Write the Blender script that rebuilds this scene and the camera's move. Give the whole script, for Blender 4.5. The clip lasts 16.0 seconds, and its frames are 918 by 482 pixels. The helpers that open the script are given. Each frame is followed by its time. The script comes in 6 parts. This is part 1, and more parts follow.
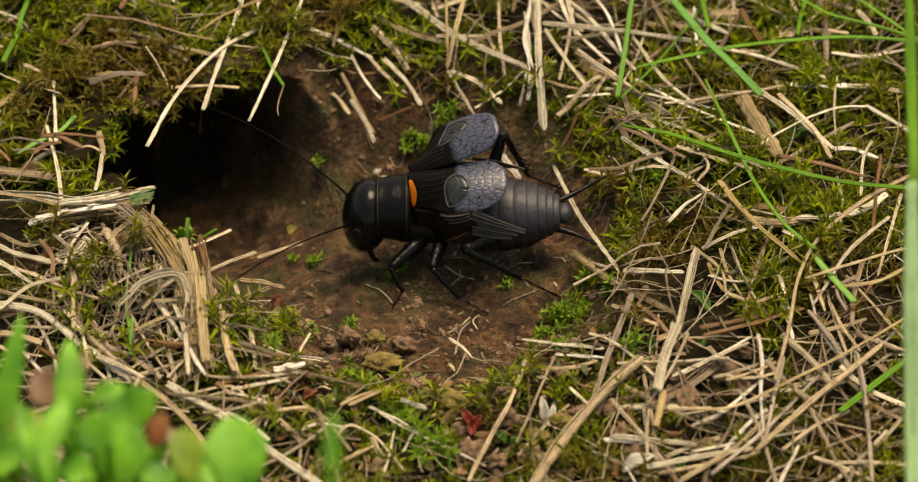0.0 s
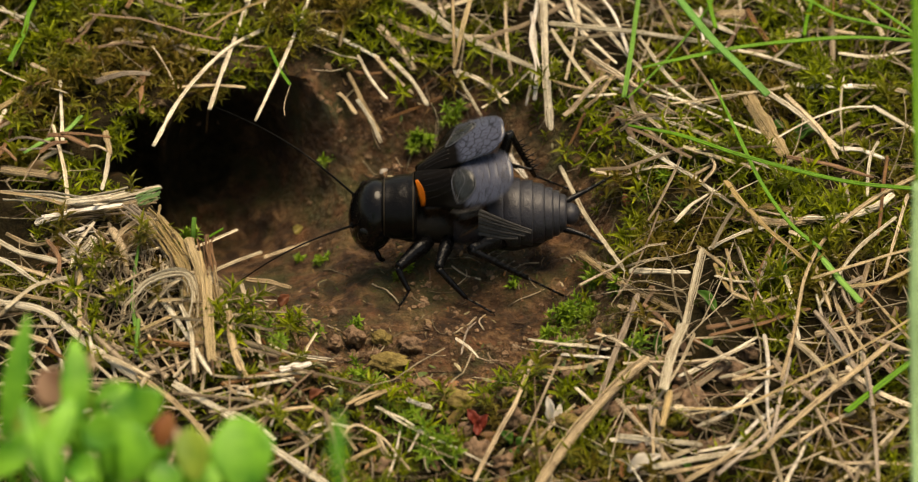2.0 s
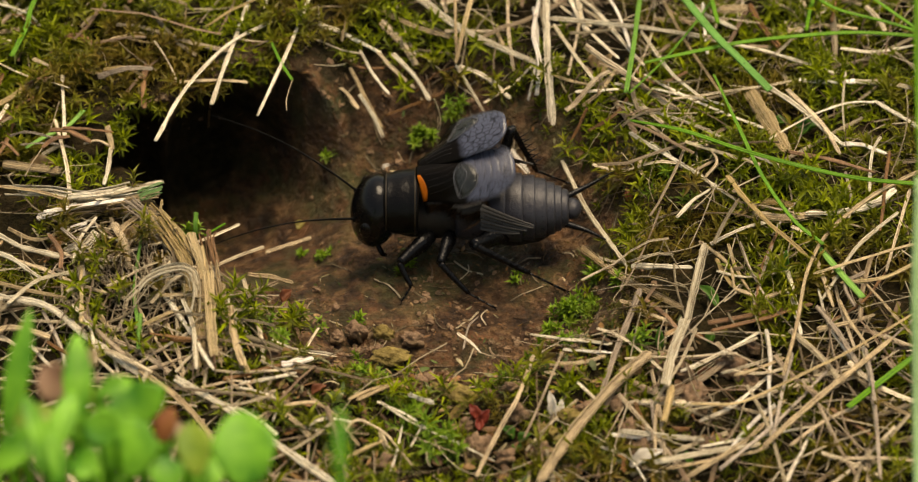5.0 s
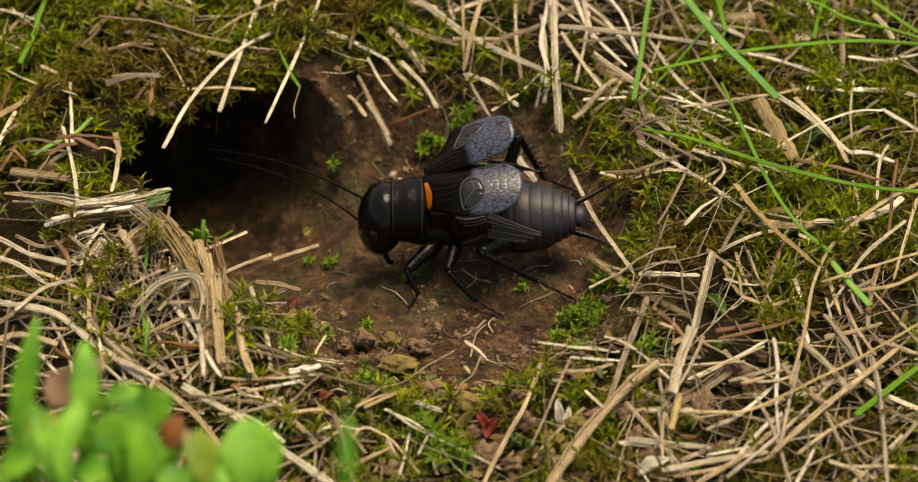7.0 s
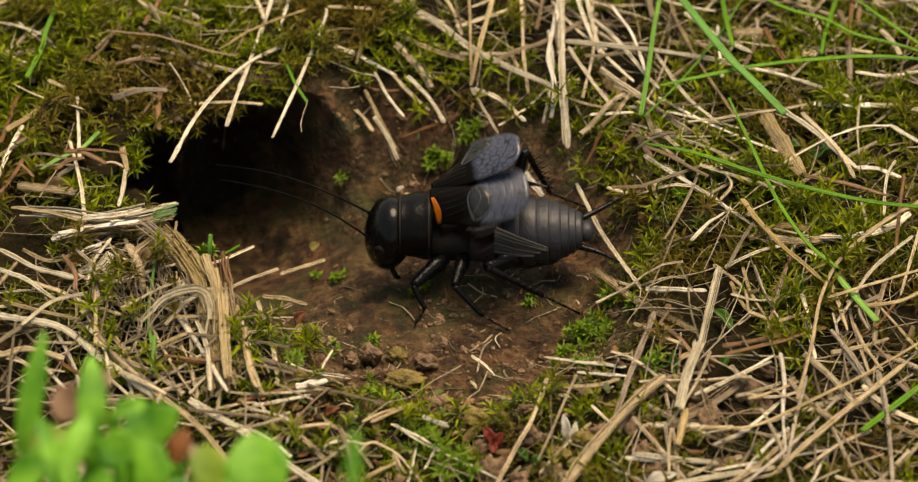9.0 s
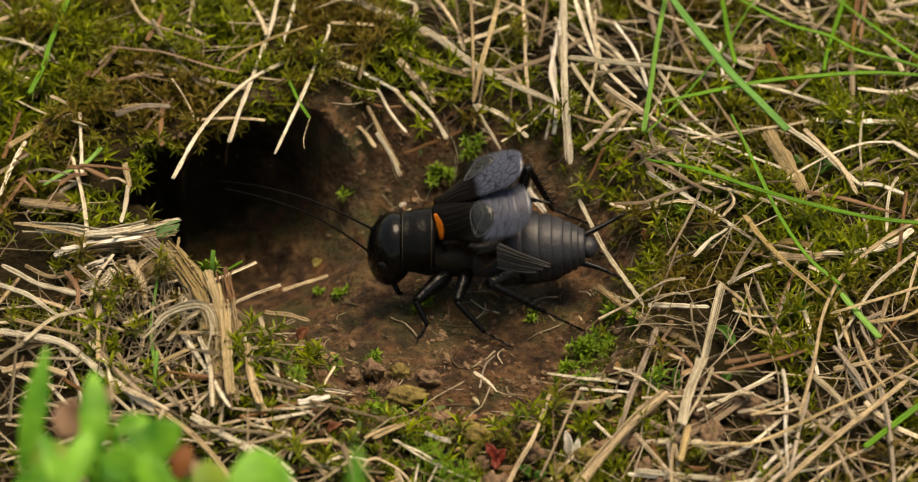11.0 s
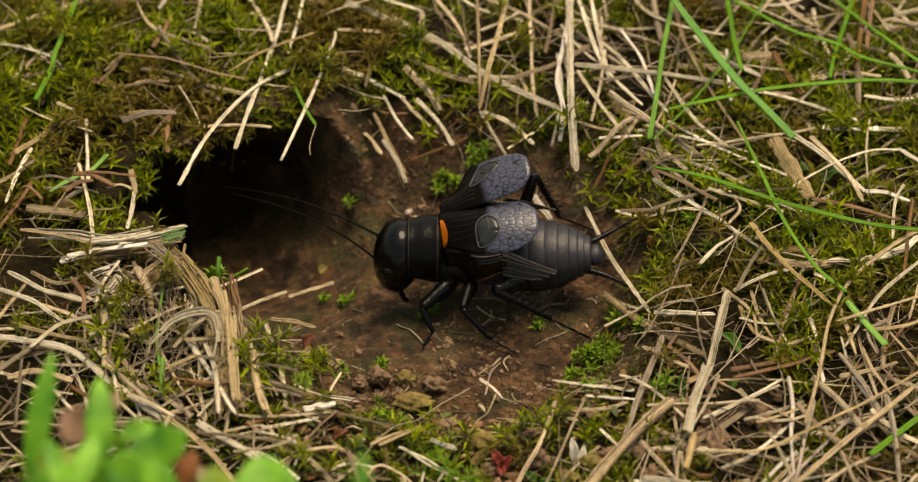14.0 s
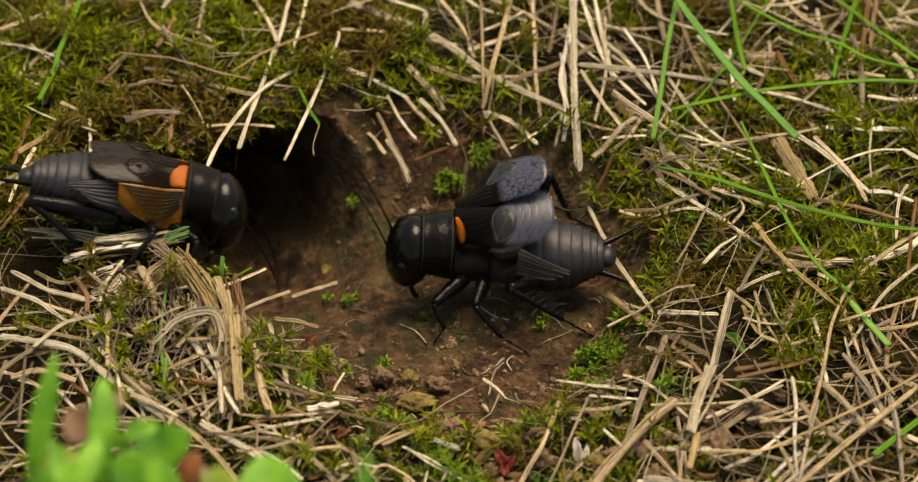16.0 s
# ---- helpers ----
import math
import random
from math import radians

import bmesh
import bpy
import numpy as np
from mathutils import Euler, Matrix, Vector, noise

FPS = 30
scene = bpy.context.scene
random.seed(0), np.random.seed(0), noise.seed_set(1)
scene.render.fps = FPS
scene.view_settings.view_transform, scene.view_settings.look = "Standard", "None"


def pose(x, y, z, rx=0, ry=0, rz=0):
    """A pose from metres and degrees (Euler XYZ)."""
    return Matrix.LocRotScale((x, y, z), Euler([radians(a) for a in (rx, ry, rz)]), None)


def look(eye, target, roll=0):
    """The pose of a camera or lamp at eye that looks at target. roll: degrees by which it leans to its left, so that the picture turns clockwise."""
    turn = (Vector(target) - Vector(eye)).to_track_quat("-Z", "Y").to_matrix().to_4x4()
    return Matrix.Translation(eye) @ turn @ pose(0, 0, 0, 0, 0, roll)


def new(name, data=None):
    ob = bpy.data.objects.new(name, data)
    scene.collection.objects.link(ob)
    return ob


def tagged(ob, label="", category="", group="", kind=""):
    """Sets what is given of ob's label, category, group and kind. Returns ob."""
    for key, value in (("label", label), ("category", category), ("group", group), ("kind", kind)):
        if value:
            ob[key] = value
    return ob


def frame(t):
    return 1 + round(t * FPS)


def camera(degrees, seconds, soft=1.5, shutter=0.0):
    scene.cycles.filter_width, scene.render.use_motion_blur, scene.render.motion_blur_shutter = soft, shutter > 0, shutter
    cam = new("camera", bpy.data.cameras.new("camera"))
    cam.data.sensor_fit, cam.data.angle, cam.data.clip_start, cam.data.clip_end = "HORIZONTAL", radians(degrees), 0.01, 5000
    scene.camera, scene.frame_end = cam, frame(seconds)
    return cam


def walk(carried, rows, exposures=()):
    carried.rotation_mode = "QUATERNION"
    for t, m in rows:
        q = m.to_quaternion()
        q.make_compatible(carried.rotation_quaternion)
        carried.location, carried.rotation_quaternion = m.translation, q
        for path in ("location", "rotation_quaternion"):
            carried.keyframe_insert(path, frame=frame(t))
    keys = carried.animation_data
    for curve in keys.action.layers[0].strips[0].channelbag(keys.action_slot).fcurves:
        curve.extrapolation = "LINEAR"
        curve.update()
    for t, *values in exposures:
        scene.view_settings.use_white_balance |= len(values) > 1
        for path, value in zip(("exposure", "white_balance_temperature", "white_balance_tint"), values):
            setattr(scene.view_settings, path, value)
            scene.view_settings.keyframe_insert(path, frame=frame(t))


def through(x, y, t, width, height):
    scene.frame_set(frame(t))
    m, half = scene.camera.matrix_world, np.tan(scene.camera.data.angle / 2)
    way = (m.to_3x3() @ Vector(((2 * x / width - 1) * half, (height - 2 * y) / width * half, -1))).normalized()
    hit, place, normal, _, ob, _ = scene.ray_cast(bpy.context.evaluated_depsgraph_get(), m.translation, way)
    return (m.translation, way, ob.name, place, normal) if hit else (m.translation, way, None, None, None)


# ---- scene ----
# Camera: a long lens on a slowly turning head, 0.45 m from the burrow.
EYE = (0, -0.334415, 0.301109)
cam = camera(12.0, 16.0, soft=1.2, shutter=0.5)
cam.data.dof.use_dof = True
cam.data.dof.focus_distance = 0.449
cam.data.dof.aperture_fstop = 38
walk(cam, [
    (0.0, look(EYE, (0.000000, 0.000000, 0.000000))),
    (0.5, look(EYE, (-0.000302, -0.000006, -0.000006))),
    (1.0, look(EYE, (-0.000465, 0.000092, 0.000103))),
    (1.5, look(EYE, (-0.000465, 0.000121, 0.000135))),
    (2.0, look(EYE, (-0.000646, -0.000000, 0.000000))),
    (2.5, look(EYE, (-0.000569, -0.000069, -0.000077))),
    (3.0, look(EYE, (-0.000603, -0.000214, -0.000237))),
    (3.5, look(EYE, (-0.000827, -0.000318, -0.000352))),
    (4.0, look(EYE, (-0.000827, -0.000364, -0.000403))),
    (6.5, look(EYE, (-0.001310, -0.000042, -0.000044))),
    (7.0, look(EYE, (-0.001629, 0.000182, 0.000207))),
    (7.5, look(EYE, (-0.001810, 0.000216, 0.000246))),
    (8.0, look(EYE, (-0.001862, 0.000521, 0.000586))),
    (8.5, look(EYE, (-0.002215, 0.000791, 0.000889))),
    (9.0, look(EYE, (-0.002344, 0.001198, 0.001345))),
    (11.5, look(EYE, (-0.002852, 0.002467, 0.002777))),
    (12.0, look(EYE, (-0.003077, 0.002603, 0.002932))),
    (12.5, look(EYE, (-0.003068, 0.002660, 0.002997))),
    (13.0, look(EYE, (-0.003249, 0.002751, 0.003101))),
    (13.5, look(EYE, (-0.003301, 0.002910, 0.003282))),
    (14.0, look(EYE, (-0.003232, 0.002768, 0.003120))),
    (14.5, look(EYE, (-0.003619, 0.002834, 0.003200))),
    (15.0, look(EYE, (-0.003809, 0.002896, 0.003272))),
    (15.5, look(EYE, (-0.003723, 0.002908, 0.003284))),
    (16.0, look(EYE, (-0.003585, 0.002754, 0.003109))),
], exposures=[(0.0, 0.64, 9300, 11), (9.0, 0.60, 9300, 11), (16.0, 0.53, 9300, 11)])

# Soft daylight from an overcast sky.
world = bpy.data.worlds.new("sky")
scene.world = world
world.use_nodes = True
wn = world.node_tree.nodes
sky = wn.new("ShaderNodeTexSky")
sky.sky_type = "NISHITA"
sky.sun_disc = False
sky.sun_elevation, sky.sun_rotation = radians(73), radians(39)
sky.air_density, sky.dust_density = 1.4, 3.0
wn["Background"].inputs["Strength"].default_value = 0.085
world.node_tree.links.new(sky.outputs["Color"], wn["Background"].inputs["Color"])
sun = new("sun", bpy.data.lights.new("sun", "SUN"))
sun.data.energy, sun.data.angle, sun.data.color = 2.3, radians(36), (1.0, 0.95, 0.88)
sun.matrix_world = look((0.18, 0.22, 0.96), (0, 0, 0))

MM = 0.001


# ---- materials ----
class Nodes:
    """A short way to wire a material."""

    def __init__(self, name):
        self.mat = bpy.data.materials.new(name)
        self.mat.use_nodes = True
        self.tree = self.mat.node_tree
        self.bsdf = self.tree.nodes["Principled BSDF"]

    def add(self, kind, values=(), **props):
        node = self.tree.nodes.new("ShaderNode" + kind)
        if "data_type" in props:
            node.data_type = props.pop("data_type")
        if "operation" in props:
            node.operation = props.pop("operation")
        if "feature" in props:
            node.feature = props.pop("feature")
        if "attribute_name" in props:
            node.attribute_name = props.pop("attribute_name")
        for key, value in dict(values).items():
            if isinstance(value, bpy.types.NodeSocket):
                self.tree.links.new(value, node.inputs[key])
            else:
                node.inputs[key].default_value = value
        return node

    def noise(self, where, scale, detail=3.0, rough=0.55):
        return self.add("TexNoise", {"Vector": where, "Scale": scale, "Detail": detail, "Roughness": rough}).outputs["Fac"]

    def ramp(self, fac, *stops):
        node = self.add("ValToRGB", {"Fac": fac})
        while len(node.color_ramp.elements) < len(stops):
            node.color_ramp.elements.new(0.5)
        for el, (pos, col) in zip(node.color_ramp.elements, stops):
            el.position, el.color = pos, (*col, 1)
        return node.outputs["Color"]

    def grey(self, fac, a, b, lo=0.0, hi=1.0):
        return self.add("MapRange", {"Value": fac, "From Min": lo, "From Max": hi, "To Min": a, "To Max": b}).outputs["Result"]

    def mix(self, fac, a, b):
        node = self.add("Mix", data_type="RGBA")
        for slot, value in ((0, fac), (6, a), (7, b)):
            if isinstance(value, bpy.types.NodeSocket):
                self.tree.links.new(value, node.inputs[slot])
            else:
                node.inputs[slot].default_value = value if slot == 0 else (*value, 1)
        return node.outputs[2]

    def math(self, op, a, b=0.0):
        return self.add("Math", {0: a, 1: b}, operation=op).outputs[0]

    def finish(self, color, rough=0.6, height=None, depth=0.0, spec=0.5, sheen=0.0, through=0.0, coat=0.0):
        def put(key, value):
            if isinstance(value, bpy.types.NodeSocket):
                self.tree.links.new(value, self.bsdf.inputs[key])
            else:
                self.bsdf.inputs[key].default_value = (*value, 1) if isinstance(value, tuple) else value
        put("Base Color", color)
        put("Roughness", rough)
        put("Specular IOR Level", spec)
        if coat:
            put("Coat Weight", coat)
            put("Coat Roughness", 0.25)
        if height is not None:
            bump = self.add("Bump", {"Height": height, "Distance": depth * MM, "Strength": 1.0})
            self.tree.links.new(bump.outputs["Normal"], self.bsdf.inputs["Normal"])
        if through:
            leaf = self.add("BsdfTranslucent", {"Color": color if isinstance(color, bpy.types.NodeSocket) else (*color, 1)})
            both = self.add("MixShader", {0: through, 1: self.bsdf.outputs[0], 2: leaf.outputs[0]})
            self.tree.links.new(both.outputs[0], self.tree.nodes["Material Output"].inputs["Surface"])
        return self.mat


def soil_material():
    n = Nodes("soil")
    p = n.add("TexCoord").outputs["Object"]
    big, mid, fine = n.noise(p, 60, 4), n.noise(p, 380, 6, 0.72), n.noise(p, 2200, 4, 0.75)
    crumb = n.add("TexVoronoi", {"Vector": p, "Scale": 1100, "Randomness": 1.0}).outputs["Distance"]
    col = n.ramp(mid, (0.38, (0.022, 0.011, 0.005)), (0.5, (0.098, 0.048, 0.021)), (0.63, (0.30, 0.170, 0.078)))
    col = n.mix(n.grey(fine, 0.0, 0.55, 0.40, 0.65), col, (0.050, 0.028, 0.015))
    algae = n.grey(n.noise(p, 110, 6, 0.65), 0.0, 0.85, 0.46, 0.60)
    col = n.mix(algae, col, (0.060, 0.062, 0.018))
    rust = n.grey(n.noise(p, 260, 5, 0.7), 0.0, 0.7, 0.54, 0.66)
    col = n.mix(rust, col, (0.19, 0.080, 0.034))
    away = n.add("VectorMath", {0: p}, operation="LENGTH").outputs["Value"]
    lawn = n.ramp(n.noise(p, 45, 6, 0.7), (0.35, (0.045, 0.060, 0.014)), (0.5, (0.10, 0.12, 0.03)), (0.65, (0.26, 0.20, 0.10)))
    col = n.mix(n.grey(away, 0.0, 1.0, 0.058, 0.085), col, lawn)
    trodden = []
    for centre, size in (((0.004, -0.003, 0), (1 / 0.021, 1 / 0.024, 0)), ((0.021, -0.0145, 0), (1 / 0.0118, 1 / 0.0135, 0))):
        q = n.add("VectorMath", {0: p, 1: centre}, operation="ADD").outputs[0]
        q = n.add("VectorMath", {0: q, 1: size}, operation="MULTIPLY").outputs[0]
        trodden.append(n.add("VectorMath", {0: q}, operation="LENGTH").outputs["Value"])
    edge = n.math("ADD", n.math("MINIMUM", *trodden), n.math("MULTIPLY", n.noise(p, 150, 3), 0.5))
    # Humus outside the bowl, its colour darkened for the shade between turf and litter.
    shaded_humus = n.ramp(n.noise(p, 500, 5, 0.7), (0.35, (0.010, 0.008, 0.004)), (0.55, (0.030, 0.024, 0.010)), (0.7, (0.060, 0.038, 0.016)))
    turf_shade = n.math("MULTIPLY", n.grey(edge, 0.0, 0.95, 1.22, 1.42), n.grey(away, 1.0, 0.0, 0.058, 0.085))
    col = n.mix(turf_shade, col, shaded_humus)
    h = n.math("ADD", n.math("MULTIPLY", mid, 1.0), n.math("MULTIPLY", fine, 0.4))
    h = n.math("SUBTRACT", h, n.math("MULTIPLY", crumb, 0.30))
    gloss = n.math("MAXIMUM", n.grey(big, 0.30, 0.72, 0.3, 0.7), turf_shade)
    return n.finish(col, gloss, h, 1.5, spec=n.grey(turf_shade, 0.42, 0.08))


def clod_material(name, dark, light):
    n = Nodes(name)
    p = n.add("TexCoord").outputs["Object"]
    f, g = n.noise(p, 900, 5, 0.7), n.noise(p, 260, 3)
    col = n.ramp(f, (0.3, dark), (0.7, light))
    col = n.mix(n.grey(g, 0, 0.5, 0.5, 0.7), col, (0.085, 0.075, 0.02))
    return n.finish(col, 0.75, f, 0.8, spec=0.3)


def straw_material(name, dark, light, stain, joined=False, through=0.0, streak=4.5):
    """Dry or green blade: streaks along its length, spots and a tint of its own."""
    n = Nodes(name)
    uv = n.add("TexCoord").outputs["UV"]
    own = n.add("NewGeometry").outputs["Random Per Island"] if joined else n.add("ObjectInfo").outputs["Random"]
    shift = n.add("CombineXYZ", {0: n.math("MULTIPLY", own, 71.0), 1: n.math("MULTIPLY", own, 13.0)}).outputs[0]
    at = n.add("VectorMath", {0: uv, 1: shift}, operation="ADD").outputs[0]
    long = n.add("VectorMath", {0: at, 1: (0.10, streak, 1.0)}, operation="MULTIPLY").outputs[0]
    fibre = n.noise(long, 1.0, 3, 0.6)
    spots = n.noise(n.add("VectorMath", {0: at, 1: (0.5, 1.5, 1.0)}, operation="MULTIPLY").outputs[0], 1.0, 5, 0.7)
    tint = n.grey(own, 0.26, 1.15) if joined else n.grey(own, 0.70, 1.20)
    crack = n.noise(n.add("VectorMath", {0: at, 1: (0.13, streak * 1.7, 1.0)}, operation="MULTIPLY").outputs[0], 1.0, 2, 0.5)
    col = n.ramp(fibre, (0.34, dark), (0.55, light))
    col = n.mix(n.grey(crack, 0.85, 0.0, 0.33, 0.43), col, tuple(c * 0.45 for c in dark))
    speck = n.noise(n.add("VectorMath", {0: at, 1: (2.2, 5.0, 1.0)}, operation="MULTIPLY").outputs[0], 1.0, 3, 0.6)
    col = n.mix(n.grey(speck, 0.0, 0.85, 0.58, 0.68), col, tuple(c * 0.5 for c in stain))
    col = n.mix(n.grey(spots, 0.0, 0.85, 0.51, 0.66), col, stain)
    if joined:
        kind = n.math("FRACT", n.math("MULTIPLY", own, 7.31))
        col = n.mix(n.grey(kind, 0.0, 0.85, 0.45, 0.95), col, (0.16, 0.075, 0.030))
    col = n.add("HueSaturation", {"Color": col, "Value": tint, "Saturation": n.grey(own, 1.1, 0.85)}).outputs["Color"]
    if not joined:
        strand = n.add("NewGeometry").outputs["Random Per Island"]
        col = n.add("HueSaturation", {"Color": col, "Value": n.grey(strand, 0.84, 1.10), "Saturation": n.grey(strand, 1.06, 0.94)}).outputs["Color"]
    return n.finish(col, 0.55, n.math("ADD", fibre, n.math("MULTIPLY", spots, 0.4)), 0.12, spec=0.4, through=through)


def moss_material(name, dark, light, old):
    """Leaflets paler towards the tip of the shoot, darker brown towards its foot."""
    n = Nodes(name)
    p = n.add("TexCoord").outputs["Object"]
    own = n.add("NewGeometry").outputs["Random Per Island"]
    uv = n.add("SeparateXYZ", {0: n.add("TexCoord").outputs["UV"]}).outputs
    patch = n.noise(p, 70, 3)
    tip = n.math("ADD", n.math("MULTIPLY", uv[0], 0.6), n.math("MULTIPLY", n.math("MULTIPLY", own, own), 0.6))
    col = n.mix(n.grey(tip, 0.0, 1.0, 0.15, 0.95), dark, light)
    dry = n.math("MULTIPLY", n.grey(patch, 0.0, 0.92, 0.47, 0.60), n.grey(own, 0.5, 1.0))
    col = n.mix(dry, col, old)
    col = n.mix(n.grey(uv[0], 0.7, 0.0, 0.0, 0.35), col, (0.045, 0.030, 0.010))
    return n.finish(col, 0.5, spec=0.35, through=0.22)


def leaf_material(name, dark, light):
    n = Nodes(name)
    p = n.add("TexCoord").outputs["Object"]
    f = n.noise(p, 260, 4)
    return n.finish(n.ramp(f, (0.36, dark), (0.64, light)), 0.5, f, 0.2, spec=0.4, through=0.35)


SOIL = soil_material()
CLOD = clod_material("soil_crumb", (0.080, 0.045, 0.025), (0.42, 0.27, 0.165))
CLOD_PALE = clod_material("pale_clay", (0.10, 0.068, 0.018), (0.36, 0.27, 0.085))
STRAW = {
    "pale": straw_material("pale_straw", (0.44, 0.33, 0.18), (0.92, 0.84, 0.64), (0.26, 0.165, 0.085)),
    "white": straw_material("bleached_straw", (0.54, 0.45, 0.34), (0.90, 0.85, 0.74), (0.42, 0.30, 0.18)),
    "tan": straw_material("tan_straw", (0.22, 0.135, 0.06), (0.68, 0.52, 0.30), (0.12, 0.07, 0.035)),
    "gold": straw_material("golden_straw", (0.22, 0.135, 0.05), (0.62, 0.45, 0.21), (0.16, 0.14, 0.03)),
    "brown": straw_material("russet_straw", (0.10, 0.042, 0.014), (0.30, 0.145, 0.048), (0.07, 0.03, 0.012)),
    "grey": straw_material("grey_straw", (0.14, 0.10, 0.07), (0.52, 0.42, 0.31), (0.09, 0.06, 0.035)),
    "green": straw_material("green_blade", (0.08, 0.26, 0.012), (0.21, 0.52, 0.035), (0.16, 0.34, 0.03), through=0.3),
    "bluegreen": straw_material("blue_green_blade", (0.10, 0.32, 0.045), (0.21, 0.54, 0.10), (0.14, 0.36, 0.05), through=0.3),
    "light": straw_material("light_green_blade", (0.26, 0.50, 0.17), (0.40, 0.66, 0.28), (0.24, 0.44, 0.14), through=0.35),
}
LITTER = straw_material("dead_litter", (0.22, 0.14, 0.065), (0.84, 0.70, 0.45), (0.12, 0.065, 0.03), joined=True)
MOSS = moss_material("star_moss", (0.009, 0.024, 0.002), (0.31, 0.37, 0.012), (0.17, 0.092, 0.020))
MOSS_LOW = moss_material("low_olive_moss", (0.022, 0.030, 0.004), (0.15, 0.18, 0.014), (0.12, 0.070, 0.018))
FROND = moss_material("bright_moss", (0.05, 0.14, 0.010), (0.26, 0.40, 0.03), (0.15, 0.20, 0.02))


# ---- mesh helpers (all shapes in millimetres) ----
def mesh_of(name, verts, faces, material, uvs=None, smooth=True):
    me = bpy.data.meshes.new(name)
    me.from_pydata((np.asarray(verts, float) * MM).tolist(), [], [tuple(int(i) for i in f) for f in faces])
    me.polygons.foreach_set("use_smooth", [smooth] * len(me.polygons))
    if uvs is not None:
        layer = me.uv_layers.new(name="UVMap")
        loops = np.zeros(len(me.loops), np.int64)
        me.loops.foreach_get("vertex_index", loops)
        layer.data.foreach_set("uv", np.asarray(uvs, float)[loops].ravel())
    me.materials.append(material)
    me.update()
    return me


def part(name, shape, material, parent, label="", smooth=True):
    """Links one mesh under a thing or a part. shape: verts, faces and perhaps uvs."""
    ob = new(name, mesh_of(name, shape[0], shape[1], material, shape[2] if len(shape) > 2 else None, smooth))
    ob.parent = parent
    return tagged(ob, label)


def join(*shapes):
    """Several shapes as one."""
    verts, faces, uvs, base = [], [], [], 0
    for s in shapes:
        v = np.asarray(s[0], float)
        verts.append(v)
        uvs.append(np.asarray(s[2], float) if len(s) > 2 else np.zeros((len(v), 2)))
        faces.extend([tuple(i + base for i in f) for f in s[1]])
        base += len(v)
    return np.vstack(verts), faces, np.vstack(uvs)


def smooth_line(points, steps):
    """Catmull-Rom curve through the points."""
    p = np.asarray(points, float)
    p = np.vstack([2 * p[0] - p[1], p, 2 * p[-1] - p[-2]])
    out = []
    for k in range(1, len(p) - 2):
        for q in np.arange(steps) / steps:
            a, b, c, d = p[k - 1], p[k], p[k + 1], p[k + 2]
            out.append(0.5 * (2 * b + (c - a) * q + (2 * a - 5 * b + 4 * c - d) * q * q + (3 * b - a - 3 * c + d) * q ** 3))
    return np.array(out + [p[-2]])


def sweep(line, widths, thick, roll=0.0, section=None, up=(0.0, 0.0, 1.0)):
    """A blade or limb swept along a line; section: points across it, unit wide and thick, closed."""
    line = np.asarray(line, float)
    n = len(line)
    widths, thick = np.broadcast_to(widths, n), np.broadcast_to(thick, n)
    if section is None:
        section = [(math.cos(a), math.sin(a)) for a in np.arange(8) * math.tau / 8]
    sec = np.asarray(section, float)
    m = len(sec)
    tang = np.gradient(line, axis=0)
    tang /= np.linalg.norm(tang, axis=1)[:, None] + 1e-9
    side = np.cross(tang, np.asarray(up, float))
    flat = np.linalg.norm(side, axis=1)
    side[flat < 0.05] = (1.0, 0, 0)
    side /= np.linalg.norm(side, axis=1)[:, None]
    top = np.cross(side, tang)
    c, s = math.cos(roll), math.sin(roll)
    side, top = side * c + top * s, top * c - side * s
    verts = (line[:, None, :] + side[:, None, :] * (sec[None, :, :1] * widths[:, None, None] / 2)
             + top[:, None, :] * (sec[None, :, 1:] * thick[:, None, None] / 2)).reshape(-1, 3)
    faces = []
    for i in range(n - 1):
        for j in range(m):
            k = (j + 1) % m
            faces.append((i * m + j, i * m + k, (i + 1) * m + k, (i + 1) * m + j))
    faces.append(tuple(range(m - 1, -1, -1)))
    faces.append(tuple((n - 1) * m + j for j in range(m)))
    run = np.concatenate([[0], np.cumsum(np.linalg.norm(np.diff(line, axis=0), axis=1))])
    across = np.abs(sec[:, 0] + 0.15 * sec[:, 1])
    uvs = np.stack([np.repeat(run, m), np.tile(across, n)], 1)
    return verts, faces, uvs


